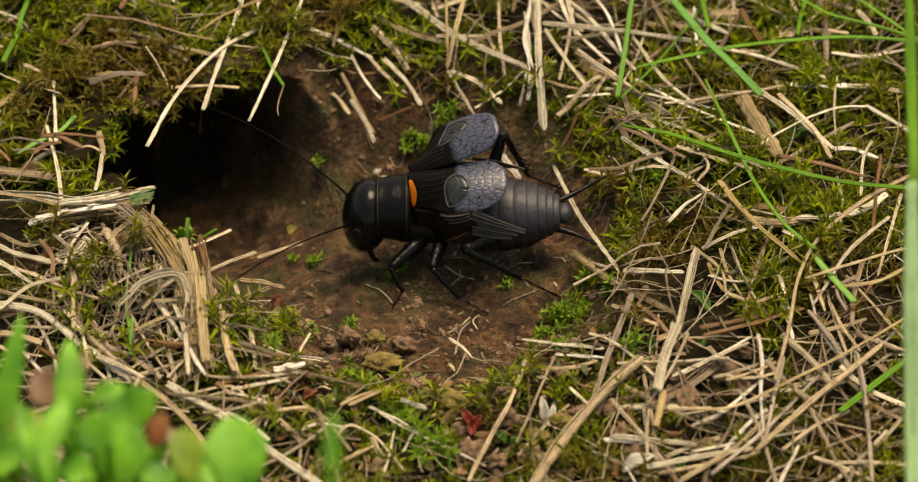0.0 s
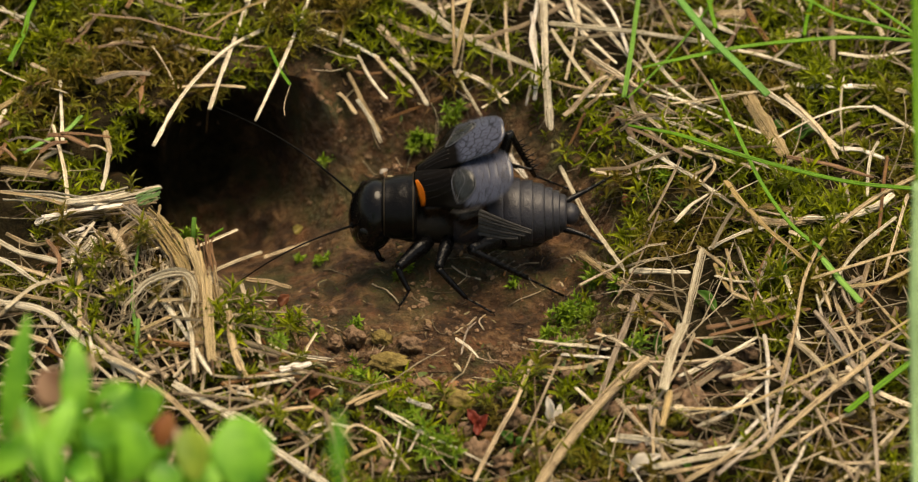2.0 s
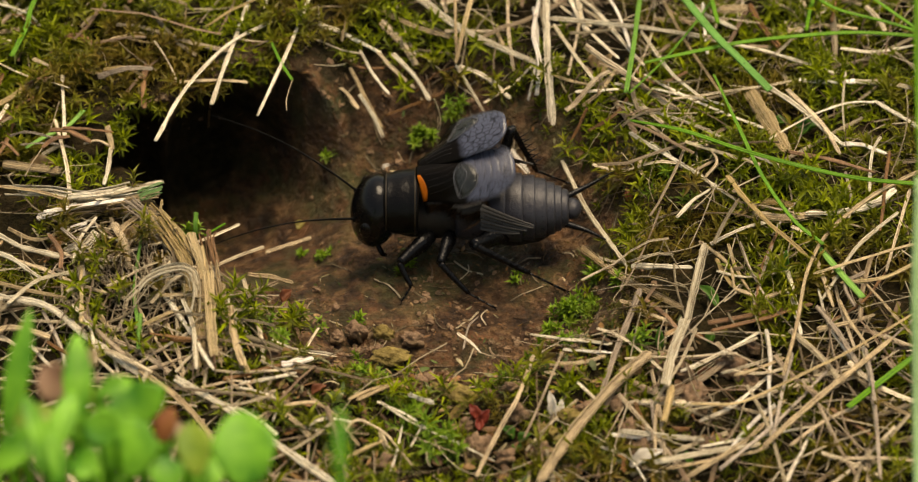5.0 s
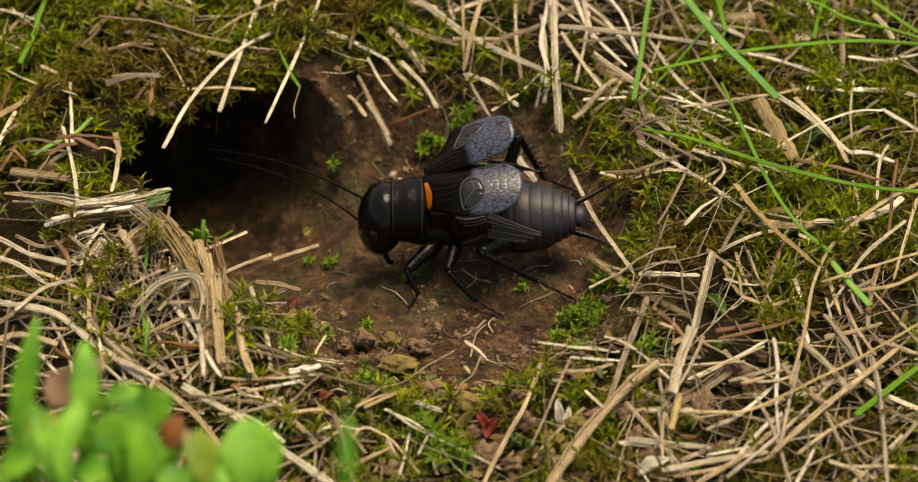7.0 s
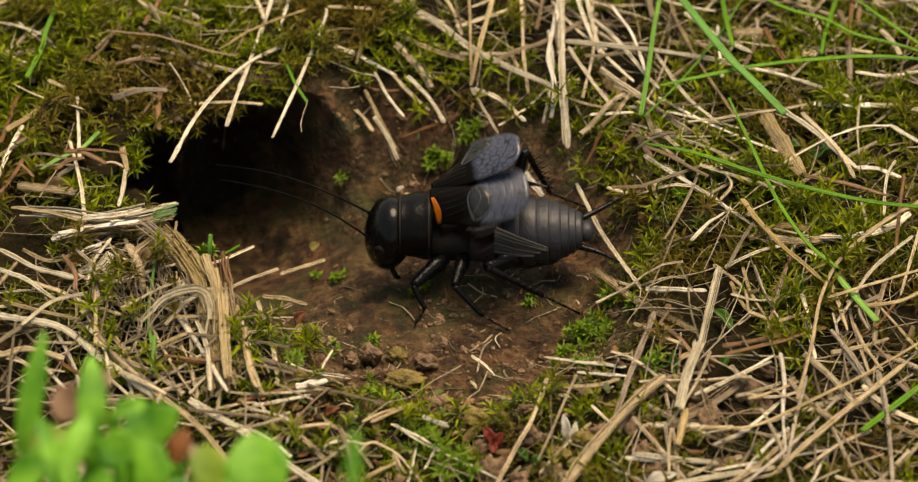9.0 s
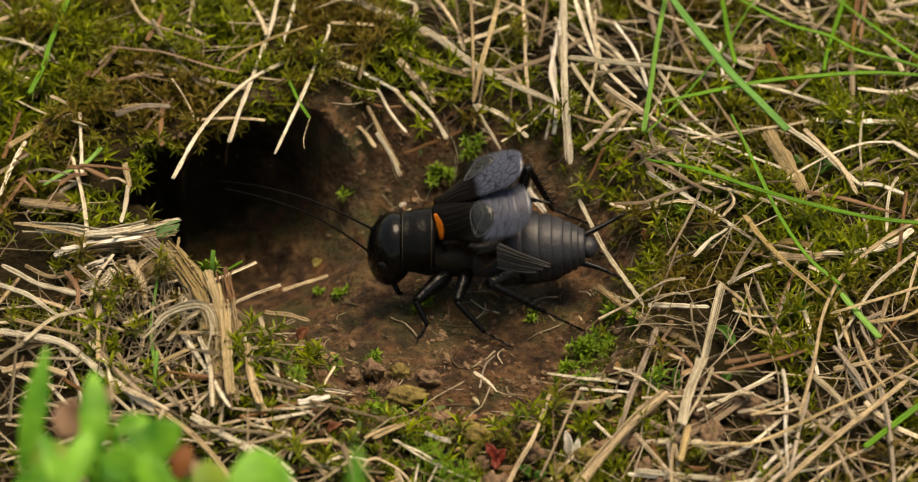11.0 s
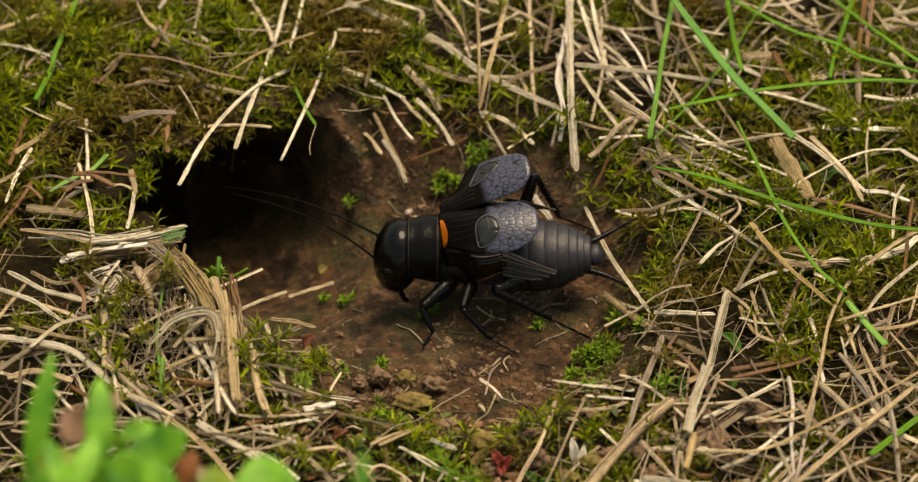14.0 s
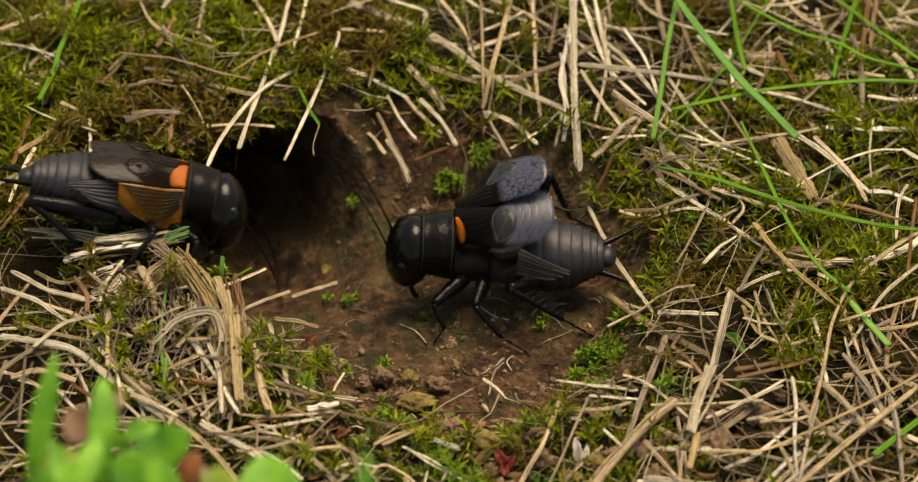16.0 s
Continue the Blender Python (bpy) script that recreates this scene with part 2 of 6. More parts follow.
def lump(radii, seed, rough=0.2, turn=(0, 0, 0), at=(0, 0, 0), rows=9, cols=12):
    """A closed uneven pebble."""
    th, ph = np.linspace(0, math.pi, rows), np.arange(cols) * math.tau / cols
    t, f = np.meshgrid(th, ph, indexing="ij")
    unit = np.stack([np.sin(t) * np.cos(f), np.sin(t) * np.sin(f), np.cos(t)], -1).reshape(-1, 3)
    r = 1 + rough * np.array([noise.noise(Vector(u) * 1.7 + Vector((seed * 3.1, seed * 1.7, 0))) for u in unit])
    r += rough * 0.5 * np.array([noise.noise(Vector(u) * 4.3 + Vector((0, seed * 2.3, seed))) for u in unit])
    r += rough * 0.3 * np.array([noise.noise(Vector(u) * 9.0 + Vector((seed, 0, seed * 1.3))) for u in unit])
    v = unit * r[:, None] * np.asarray(radii)
    v = v @ np.array(Euler([radians(a) for a in turn]).to_matrix()).T + np.asarray(at)
    faces = [(i * cols + j, (i + 1) * cols + j, (i + 1) * cols + (j + 1) % cols, i * cols + (j + 1) % cols)
             for i in range(rows - 1) for j in range(cols)]
    return v, faces


# ---- the ground ----
def ss(a, b, v):
    """Smooth step from 0 at a to 1 at b."""
    q = np.clip((v - a) / (b - a), 0, 1)
    return q * q * (3 - 2 * q)


def lattice(i, j, seed):
    n = (i.astype(np.int64) * 374761393 + j.astype(np.int64) * 668265263 + seed * 982451653) & 0x7FFFFFFF
    n = ((n ^ (n >> 13)) * 1274126177) & 0x7FFFFFFF
    return ((n ^ (n >> 16)) & 0xFFFF) / 65535.0


def relief(x, y, size, seed=0):
    """Smooth random heights, -1 to 1, with lumps of about that size in millimetres."""
    x, y = np.asarray(x, float) / size, np.asarray(y, float) / size
    i, j = np.floor(x), np.floor(y)
    u, v = ss(0, 1, x - i), ss(0, 1, y - j)
    a, b = lattice(i, j, seed), lattice(i + 1, j, seed)
    c, d = lattice(i, j + 1, seed), lattice(i + 1, j + 1, seed)
    return 2 * ((a * (1 - u) + b * u) * (1 - v) + (c * (1 - u) + d * u) * v) - 1


def bowl(x, y):
    """0 in the middle of the trodden bowl of soil, 1 at its edge."""
    a, b = np.hypot((x + 4) / 21, (y - 3) / 24), np.hypot((x + 20) / 15.5, (y - 11.5) / 16.5)
    return -np.log(np.exp(-9 * a) + np.exp(-9 * b) + 1e-30) / 9


def burrow(x, y):
    """0 in the middle of the burrow's mouth, 1 at its rim; a mossy bulge of turf juts into it."""
    wide = 15.0 + 1.6 * ss(-20, -28, x)
    tall = 15.0 - 0.8 * ss(10, 18, y)
    out = np.hypot((x + 24.0) / wide, (y - 14.5) / tall)
    out = out + 0.55 * np.exp(-((x + 32) / 5) ** 2 - ((y - 26) / 6) ** 2)
    return out + 0.08 * relief(x, y, 8, 71) + 0.05 * relief(x, y, 3, 72)


def roofed(x, y):
    """1 where the turf overhangs the burrow, at its far and outer sides."""
    return np.maximum(ss(-27, -33, x), ss(16, 23, y) * ss(-10, -17, x))


def ground_z(x, y):
    """Height of the ground in millimetres, without its grit."""
    x, y = np.asarray(x, float), np.asarray(y, float)
    near = 1 - ss(150, 400, np.hypot(x, y))
    lip = roofed(x, y) * ss(0.5, 0.9, burrow(x, y))
    z = -6.5 * (1 - ss(0.7, 1.2, bowl(x, y))) * (1 - lip)
    lawn = ss(0.8, 1.3, bowl(x, y)) * near
    z = z - 4.0 * (1 - ss(0.5, 1.6, burrow(x, y))) * (1 - lip)
    z = z + lawn * (1.2 * relief(x, y, 17, 3) + 0.9 * relief(x, y, 7, 4))
    z = z + 2.8 * np.exp(-((x + 32) / 8) ** 2 - ((y + 7) / 10) ** 2)
    return z + 2.0 * np.exp(-((x + 30) / 14) ** 2 - ((y - 33) / 6) ** 2)


def grit(x, y):
    near = 1 - ss(150, 400, np.hypot(x, y))
    return near * (0.55 * relief(x, y, 4.1, 7) + 0.38 * relief(x, y, 1.9, 8) + 0.24 * relief(x, y, 0.9, 9))


def surface_z(x, y):
    return ground_z(x, y) + grit(x, y)


def sunk(x, y, z):
    """Carries ground points down into the slanting tunnel of the burrow, under its overhanging turf."""
    r = burrow(x, y)
    steep = roofed(x, y)
    deep = ((1 - ss(0.05, 1.0, r)) ** 1.7 * (1 - steep) + (1 - ss(0.40, 0.97, r)) * steep) * (1 + 0.10 * relief(x, y, 6, 21))
    rim = np.exp(-((r - 1.05) / 0.12) ** 2) * np.maximum(ss(8, 22, y) * ss(-16, -24, x), ss(-30, -36, x))
    hollow = steep * 4 * deep * np.clip(1 - deep, 0, 1)
    return x - 5 * deep - 2 * hollow, y + 6 * deep + 4.5 * hollow - 1.5 * rim, z - 8.5 * deep + rim


def build_ground():
    fine = np.arange(-60, 60.01, 0.32)
    out = 60 * 1.22 ** np.arange(1, 40)
    lines = np.concatenate([-out[::-1], fine, out])
    x, y = np.meshgrid(lines, lines + 2, indexing="ij")
    z = surface_z(x, y)
    verts = np.stack(sunk(x, y, z), -1).reshape(-1, 3)
    n = len(lines)
    i, j = np.meshgrid(np.arange(n - 1), np.arange(n - 1), indexing="ij")
    a = (i * n + j).ravel()
    faces = np.stack([a, a + n, a + n + 1, a + 1], 1)
    ob = new("ground", mesh_of("ground", verts, faces, SOIL))
    tagged(ob, "damp brown trodden soil with a dark burrow mouth", "ground", kind="structure")


build_ground()

# ---- dead grass ----
BLADE = [(-1, 0.1), (-0.72, 0.75), (-0.3, 0.9), (0.05, 0.35), (0.4, 0.85), (0.75, 0.8), (1, 0.0), (0.55, -0.6), (0, -0.8), (-0.5, -0.5)]
LIE = (0.0, -0.4, 0.92)
LABELS = {
    "pale": "pale straw-yellow dead grass stem lying on moss",
    "white": "bleached whitish dry grass sheath on the litter",
    "tan": "tan dry split grass stem lying in the litter",
    "gold": "golden-brown dry grass stalk leaning on the litter",
    "brown": "russet-brown withered grass stem among moss",
    "grey": "greyish weathered dry grass fibre on the soil",
    "green": "fresh green grass blade arching over dead litter",
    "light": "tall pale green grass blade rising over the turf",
    "bluegreen": "broad blue-green grass blade with a cut tip",
}


def fibrous(line, wide, flat, ragged):
    """A dead stem or sheath: fibres laid side by side over an arc, torn unevenly at both ends."""
    line = np.asarray(line, float)
    n = len(line)
    wide = np.broadcast_to(wide, n)
    rng = np.random.default_rng(int(abs(line[0, 0] * 131 + line[-1, 1] * 71) * 10))
    count = int(np.clip(wide.max() / 0.13, 6, 15))
    tang = np.gradient(line, axis=0)
    tang /= np.linalg.norm(tang, axis=1)[:, None] + 1e-9
    side = np.cross(tang, LIE)
    side /= np.linalg.norm(side, axis=1)[:, None] + 1e-9
    top = np.cross(side, tang)
    q, shapes = np.linspace(0, 1, n), []
    for k in range(count):
        a = math.pi * (0.04 + 0.92 * (k + 0.5) / count)
        if ragged > 0.08 and rng.random() < 0.12:
            continue
        lo, hi = ragged * rng.random() ** 2, 1 - ragged * rng.random() ** 2
        at = np.linspace(lo, hi, n)
        pick = lambda v: np.stack([np.interp(at, q, v[:, c]) for c in range(3)], 1)
        w = np.interp(at, q, wide)
        fray = ragged * rng.normal(0, 0.5) * np.maximum(ss(0.85, 1.0, at), ss(0.15, 0.0, at))
        wander = ragged * 0.35 * np.array([noise.noise(Vector((v * 3.0, k * 2.3, line[0, 0]))) for v in at])
        out = -math.cos(a) * (0.5 + 0.06 * rng.normal()) + fray + wander
        up = math.sin(a) * flat + rng.normal(0, 0.022 + 0.25 * ragged)
        shapes.append(sweep(pick(line) + pick(side) * (out * w)[:, None] + pick(top) * (up * w)[:, None],
                            w * math.pi / 2 / count * rng.uniform(0.6, 1.4) * (0.55 + 0.6 * math.sin(a)), np.maximum(w * 0.13, 0.09), a - math.pi / 2 + rng.normal(0, 0.15), BLADE[::2], LIE))
        shapes[-1][2][:, 1] += k * 1.7
    return join(*shapes)


def strap(kind, width, *points):
    """A broad torn sheath of a dead tussock."""
    line = smooth_line(points, 8)
    q = np.linspace(0, 1, len(line))
    wide = width * (1 + 0.12 * np.array([noise.noise(Vector((v * 4, points[0][0], 5))) for v in q]))
    shape = fibrous(line, wide, 0.14, 0.30)
    ob = new("grass_sheath", mesh_of("sheath", *shape[:2], STRAW[kind], shape[2], smooth=False))
    return tagged(ob, SHEATHS[kind], "straw", "torn sheaths")


SHEATHS = {
    "pale": "pale torn straw sheath, fibrous and split",
    "white": "bleached white torn straw sheath on the litter",
    "tan": "tan fibrous torn sheath of a dead tussock",
    "gold": "golden-brown fibrous torn stem of a tussock",
    "brown": "russet-brown torn stump of a grass stem",
    "grey": "grey-brown weathered torn grass sheath",
    "light": "fresh green torn tip of a straw sheath",
}


def straw(kind, width, *points):
    """One blade through points in millimetres."""
    line = smooth_line(points, 12)
    green = kind in ("green", "bluegreen", "light")
    n = len(line)
    q = np.linspace(0, 1, n)
    wide = (0.95 if green else 0.9) * width * (1 + (0.05 if green else 0.13) * np.array([noise.noise(Vector((v * 5, points[0][0], points[0][1]))) for v in q]))
    if not green:
        run = np.linspace(0, float(np.linalg.norm(line[-1] - line[0])), n)
        wide = wide * (1 + 0.30 * np.array([noise.noise(Vector((v * 0.9, points[0][1] * 3, 7))) for v in run]))
        wide[[0, -1]] *= random.uniform(0.45, 0.95), random.uniform(0.3, 0.9)
    if green:
        wide = wide * (1 - 0.35 * ss(0.3, 0.0, q))
    else:
        wide = wide * (1 - 0.3 * (random.random() < 0.5) * q ** 3)
        line = line + (0.04 if width > 0.85 else 0.11) * width ** 0.5 * np.array([noise.noise_vector(Vector((v * len(points) * 1.2, points[0][1], 3))) for v in q])
    ratio = 0.22 if green else random.uniform(0.22, 0.5)
    if width > 0.85 and not green:
        shape = fibrous(line, wide, random.uniform(0.18, 0.32), 0.035)
    else:
        shape = sweep(line, wide, np.maximum(wide * ratio, 0.12), random.uniform(-0.45, 0.45), BLADE, LIE)
    ob = new("green_grass" if green else "dead_grass_stem", mesh_of("blade", *shape[:2], STRAW[kind], shape[2], smooth=green or width < 0.7))
    return tagged(ob, LABELS[kind], "grass blade" if green else "straw", "green blades" if green else "dry stems")


overhanging_stem = straw("pale", 0.50, (-32.6, 11.0, 3.4), (-30.0, 19.0, 3.4), (-26.2, 26.1, 3.4), (-22.3, 29.8, 3.4), (-18.9, 31.8, 3.4))
straw("pale", 0.44, (-22.1, 14.8, 3.6), (-19.6, 24.1, 3.6), (-17.2, 34.2, 3.6), (-17.0, 36.5, 3.6))
straw("pale", 0.57, (-27.0, 17.1, 3.2), (-25.6, 25.1, 3.2), (-23.7, 34.5, 3.2), (-23.0, 39.6, 3.2), (-22.1, 46.7, 3.2))
straw("tan", 0.50, (-31.1, 21.7, 2.4), (-27.0, 22.0, 2.4), (-23.4, 21.7, 2.4))
straw("green", 0.38, (-21.2, 27.6, 3.6), (-19.9, 23.6, 3.6), (-18.6, 20.7, 3.6))
straw("tan", 0.12, (-18.6, 20.7, 3.6), (-19.1, 17.4, 3.6), (-19.0, 15.7, 3.6))
straw("gold", 0.32, (-28.2, 29.8, 3.4), (-25.5, 31.4, 4.3), (-22.4, 33.3, 4.6), (-19.3, 35.5, 4.2))
straw("tan", 0.19, (-36.4, 27.8, 3.4), (-33.6, 27.9, 2.7), (-31.7, 28.4, 2.5), (-30.6, 30.0, 3.2), (-30.4, 32.3, 4.2), (-30.4, 32.6, 4.3))
straw("tan", 0.38, (-39.5, 43.0, 3.3), (-37.1, 36.5, 4.4), (-33.7, 33.2, 5.2), (-30.3, 32.1, 4.7))
straw("green", 0.64, (-44.9, 45.6, 4.0), (-46.2, 36.0, 4.5), (-47.1, 31.7, 4.3), (-47.4, 29.2, 3.9), (-48.7, 24.8, 3.4))
straw("pale", 0.32, (-54.4, 36.1, 2.1), (-51.1, 34.9, 2.4), (-47.8, 33.0, 2.7), (-46.1, 30.9, 2.5))
straw("pale", 0.32, (-50.6, 35.9, 2.0), (-48.5, 33.2, 2.2), (-46.6, 31.5, 2.1))
straw("tan", 0.57, (-53.7, 30.7, 1.0), (-49.7, 31.6, 1.3), (-46.5, 31.9, 1.6), (-42.7, 31.7, 2.0))
straw("pale", 0.44, (-43.1, 22.6, 2.8), (-42.7, 17.7, 2.5), (-42.3, 13.0, 2.0))
straw("brown", 0.69, (-34.3, 26.1, 2.0), (-34.5, 22.1, 2.0), (-34.2, 17.8, 2.0))
straw("tan", 0.74, (-38.0, 15.0, 2.0), (-37.5, 13.1, 2.0), (-37.1, 11.2, 2.0))
straw("pale", 0.55, (-37.3, 11.5, 2.0), (-37.4, 8.4, 2.0), (-37.7, 5.6, 2.0))
straw("green", 0.62, (-46.3, 11.9, 1.6), (-44.6, 13.7, 1.5), (-42.2, 15.4, 1.6), (-40.6, 17.7, 1.9))
straw("tan", 1.11, (-48.6, 10.2, 0.8), (-45.5, 9.3, 1.1), (-42.2, 8.4, 1.4))
strap("pale", 1.25, (-48.7, 4.4, 2.2), (-43.2, 3.7, 2.8), (-39.7, 2.2, 3.4), (-37.0, 2.4, 3.8), (-32.3, 3.7, 4.2))
strap("tan", 1.05, (-43.9, 1.1, 2.2), (-39.4, 1.5, 2.8), (-34.9, 1.9, 3.2), (-31.5, 2.6, 3.6))
strap("white", 0.75, (-44.1, -0.4, 2.8), (-42.0, -0.1, 3.4), (-39.4, 0.6, 3.8))
strap("grey", 1.35, (-34.9, 0.7, 4.2), (-32.1, -3.0, 4.4), (-29.9, -6.7, 3.8))
strap("gold", 2.20, (-32.4, -1.1, 5.0), (-29.9, -5.6, 5.0), (-27.5, -9.4, 4.0))
strap("brown", 1.50, (-26.7, -4.4, 4.4), (-26.2, -7.2, 4.2), (-25.6, -10.7, 3.4))
strap("tan", 1.50, (-25.9, -9.0, 4.4), (-25.0, -15.0, 3.4), (-25.1, -22.6, 2.2))
strap("pale", 1.20, (-24.0, -13.5, 3.6), (-23.3, -18.2, 2.8), (-22.1, -22.3, 1.6))
strap("tan", 1.30, (-27.3, -8.9, 4.6), (-26.3, -16.9, 3.6), (-26.7, -23.5, 2.6))
strap("gold", 1.00, (-28.7, -7.4, 4.4), (-27.6, -14.4, 3.6), (-25.8, -22.8, 2.8))
strap("tan", 0.90, (-24.8, -11.1, 3.8), (-24.1, -16.3, 3.0), (-23.5, -22.2, 2.0))
strap("pale", 1.10, (-33.9, -14.6, 3.8), (-32.0, -12.3, 5.2), (-29.2, -11.8, 6.2), (-27.6, -12.6, 6.4), (-27.0, -14.6, 5.8), (-27.1, -17.2, 5.0))
strap("tan", 0.80, (-35.5, -3.2, 3.4), (-33.5, -1.2, 3.6), (-31.3, -0.9, 4.0))
strap("white", 1.00, (-41.0, -2.1, 2.2), (-39.9, -1.5, 2.4), (-38.0, -1.0, 2.6))
strap("brown", 0.90, (-43.1, -6.7, 2.0), (-42.3, -5.0, 2.2), (-41.5, -2.5, 2.4))
straw("green", 0.50, (-27.6, -5.0, 4.5), (-27.6, -4.6, 5.5), (-27.5, -3.7, 6.5))
straw("green", 0.30, (-26.7, -4.7, 4.2), (-25.8, -4.3, 4.6), (-24.6, -3.7, 5.0))
straw("green", 0.45, (-32.7, -19.6, 2.5), (-32.6, -18.1, 3.5), (-32.5, -16.6, 4.5))
strap("light", 1.30, (-33.7, 1.0, 4.4), (-32.7, 1.4, 4.7), (-31.1, 1.9, 5.0))
straw("tan", 0.60, (-46.8, -5.2, 1.6), (-43.0, -7.1, 1.7), (-38.7, -10.1, 2.1), (-34.3, -11.5, 1.9))
straw("pale", 0.88, (-49.6, -12.6, 3.4), (-46.0, -13.2, 3.3), (-41.9, -14.2, 3.0), (-37.6, -18.0, 2.2), (-31.7, -24.1, 2.8))
straw("tan", 0.69, (-32.3, -23.3, 3.2), (-28.2, -28.1, 3.9), (-25.2, -32.5, 3.8), (-23.8, -36.0, 3.7))
straw("pale", 0.80, (-28.7, -24.4, 3.1), (-22.7, -29.9, 3.7), (-17.8, -34.3, 3.1), (-12.6, -38.4, 2.5))
straw("pale", 0.53, (-30.8, -12.2, 3.6), (-28.2, -17.0, 3.6), (-24.9, -24.2, 4.1))
straw("tan", 0.41, (-31.3, -13.2, 3.8), (-28.6, -13.7, 4.3), (-25.7, -14.2, 4.5))
straw("gold", 0.41, (-33.2, -16.9, 2.7), (-30.1, -15.4, 3.3), (-27.2, -13.9, 3.9))
straw("brown", 0.41, (-30.8, -18.9, 3.0), (-28.7, -19.2, 3.3), (-26.6, -19.6, 3.6))
straw("tan", 0.35, (-33.2, -12.9, 2.2), (-30.5, -19.3, 2.6), (-27.9, -24.5, 3.2))
straw("grey", 0.23, (-34.9, -14.5, 1.3), (-33.8, -18.3, 1.7), (-33.0, -22.2, 2.2))
straw("pale", 0.35, (-28.7, -24.1, 3.6), (-27.7, -22.4, 3.6), (-26.6, -20.8, 3.6))
straw("gold", 0.53, (-39.1, -7.2, 3.5), (-38.8, -11.4, 3.2), (-38.5, -16.4, 3.0))
straw("green", 0.41, (-32.9, -5.2, 5.6), (-33.5, -11.3, 3.1), (-32.9, -16.2, 2.5), (-32.6, -20.1, 3.0))
straw("grey", 0.18, (-42.7, -10.9, 2.7), (-41.3, -6.5, 2.4), (-38.3, -6.0, 3.1), (-35.2, -7.9, 3.6), (-34.0, -9.6, 3.2))
straw("grey", 0.24, (-38.8, -7.0, 2.8), (-36.3, -9.6, 2.8), (-34.7, -11.4, 2.4))
straw("grey", 0.30, (-40.9, -4.2, 1.5), (-39.3, -1.0, 1.8), (-38.1, -0.3, 2.0))
straw("brown", 0.69, (-24.0, -24.2, 2.7), (-20.7, -23.2, 2.9), (-17.9, -22.0, 2.8))
straw("white", 0.75, (-18.3, -22.6, 3.2), (-16.7, -21.9, 3.0), (-15.3, -20.7, 2.3))
straw("pale", 0.46, (-22.4, -24.7, 2.6), (-19.3, -24.1, 2.8), (-16.9, -23.1, 2.6))
straw("tan", 0.35, (-26.2, -24.9, 2.3), (-23.3, -24.3, 2.6), (-21.8, -24.7, 2.7), (-20.6, -26.3, 2.8), (-18.7, -25.8, 2.8))
straw("pale", 0.24, (-19.5, -18.7, 2.0), (-16.7, -16.1, -0.9), (-13.3, -12.5, -4.9))
straw("tan", 0.46, (-10.9, -26.0, 1.7), (-8.3, -23.4, 0.8), (-6.9, -18.9, -2.5))
straw("pale", 0.40, (-5.8, -24.1, 0.6), (-4.6, -24.9, 0.6), (-3.2, -25.6, 0.7))
straw("pale", 0.29, (-8.6, -25.8, 1.3), (-5.4, -28.1, 0.7), (-1.4, -30.8, 0.8), (2.7, -33.7, 0.9))
straw("tan", 0.40, (-11.8, -30.8, 2.1), (-11.1, -29.5, 2.1), (-10.0, -29.1, 1.8), (-7.9, -30.5, 1.4), (-5.2, -35.1, 1.6))
straw("pale", 0.28, (-7.8, -37.6, 1.7), (-6.9, -33.7, 1.8), (-6.3, -28.8, 0.9))
straw("pale", 0.29, (-5.5, -32.0, 1.1), (-4.8, -29.8, 0.8), (-4.1, -27.9, 0.7))
straw("tan", 0.52, (6.6, -18.4, 0.7), (4.9, -26.3, 2.1), (3.2, -30.2, 1.9), (0.9, -36.8, 1.9))
straw("pale", 0.59, (6.5, -9.4, -5.0), (10.3, -15.5, 0.0), (14.5, -18.2, 2.0))
straw("white", 0.47, (9.6, -17.4, 0.4), (12.0, -18.9, 1.6), (14.7, -19.2, 1.7))
straw("tan", 0.52, (8.2, -20.0, 0.9), (11.4, -20.2, 1.3), (13.9, -19.3, 1.4))
straw("grey", 0.76, (17.5, -10.2, 2.1), (15.2, -18.4, 2.5), (13.1, -25.5, 1.7))
straw("tan", 1.20, (18.2, -20.1, 2.6), (14.8, -24.1, 2.4), (10.6, -30.4, 2.1), (6.8, -38.3, 2.4))
straw("pale", 0.95, (24.3, -3.8, 2.4), (23.1, -9.6, 2.4), (21.9, -16.1, 2.8))
straw("pale", 1.10, (21.8, -16.0, 3.3), (20.4, -20.4, 2.9), (19.4, -25.4, 3.0))
straw("gold", 0.81, (20.1, -24.6, 2.4), (19.7, -27.5, 2.5), (19.1, -29.6, 2.3))
straw("tan", 0.90, (11.7, 3.7, -4.8), (15.9, -5.6, -0.7), (21.7, -13.0, 1.9))
straw("pale", 0.55, (10.0, 15.7, -3.3), (12.7, 8.1, -3.8), (16.4, -4.0, -0.5))
straw("pale", 0.66, (16.8, -4.6, -0.0), (19.7, -6.1, 1.4), (22.9, -6.2, 1.3))
straw("white", 0.87, (4.6, 18.4, -4.2), (5.5, 16.7, -4.4), (6.5, 14.9, -4.5))
straw("pale", 0.35, (10.9, -23.2, 1.5), (12.0, -24.5, 1.3), (13.1, -25.9, 1.2))
straw("tan", 0.53, (15.5, -10.2, 0.5), (18.0, -13.7, 2.1), (20.9, -15.2, 1.8))
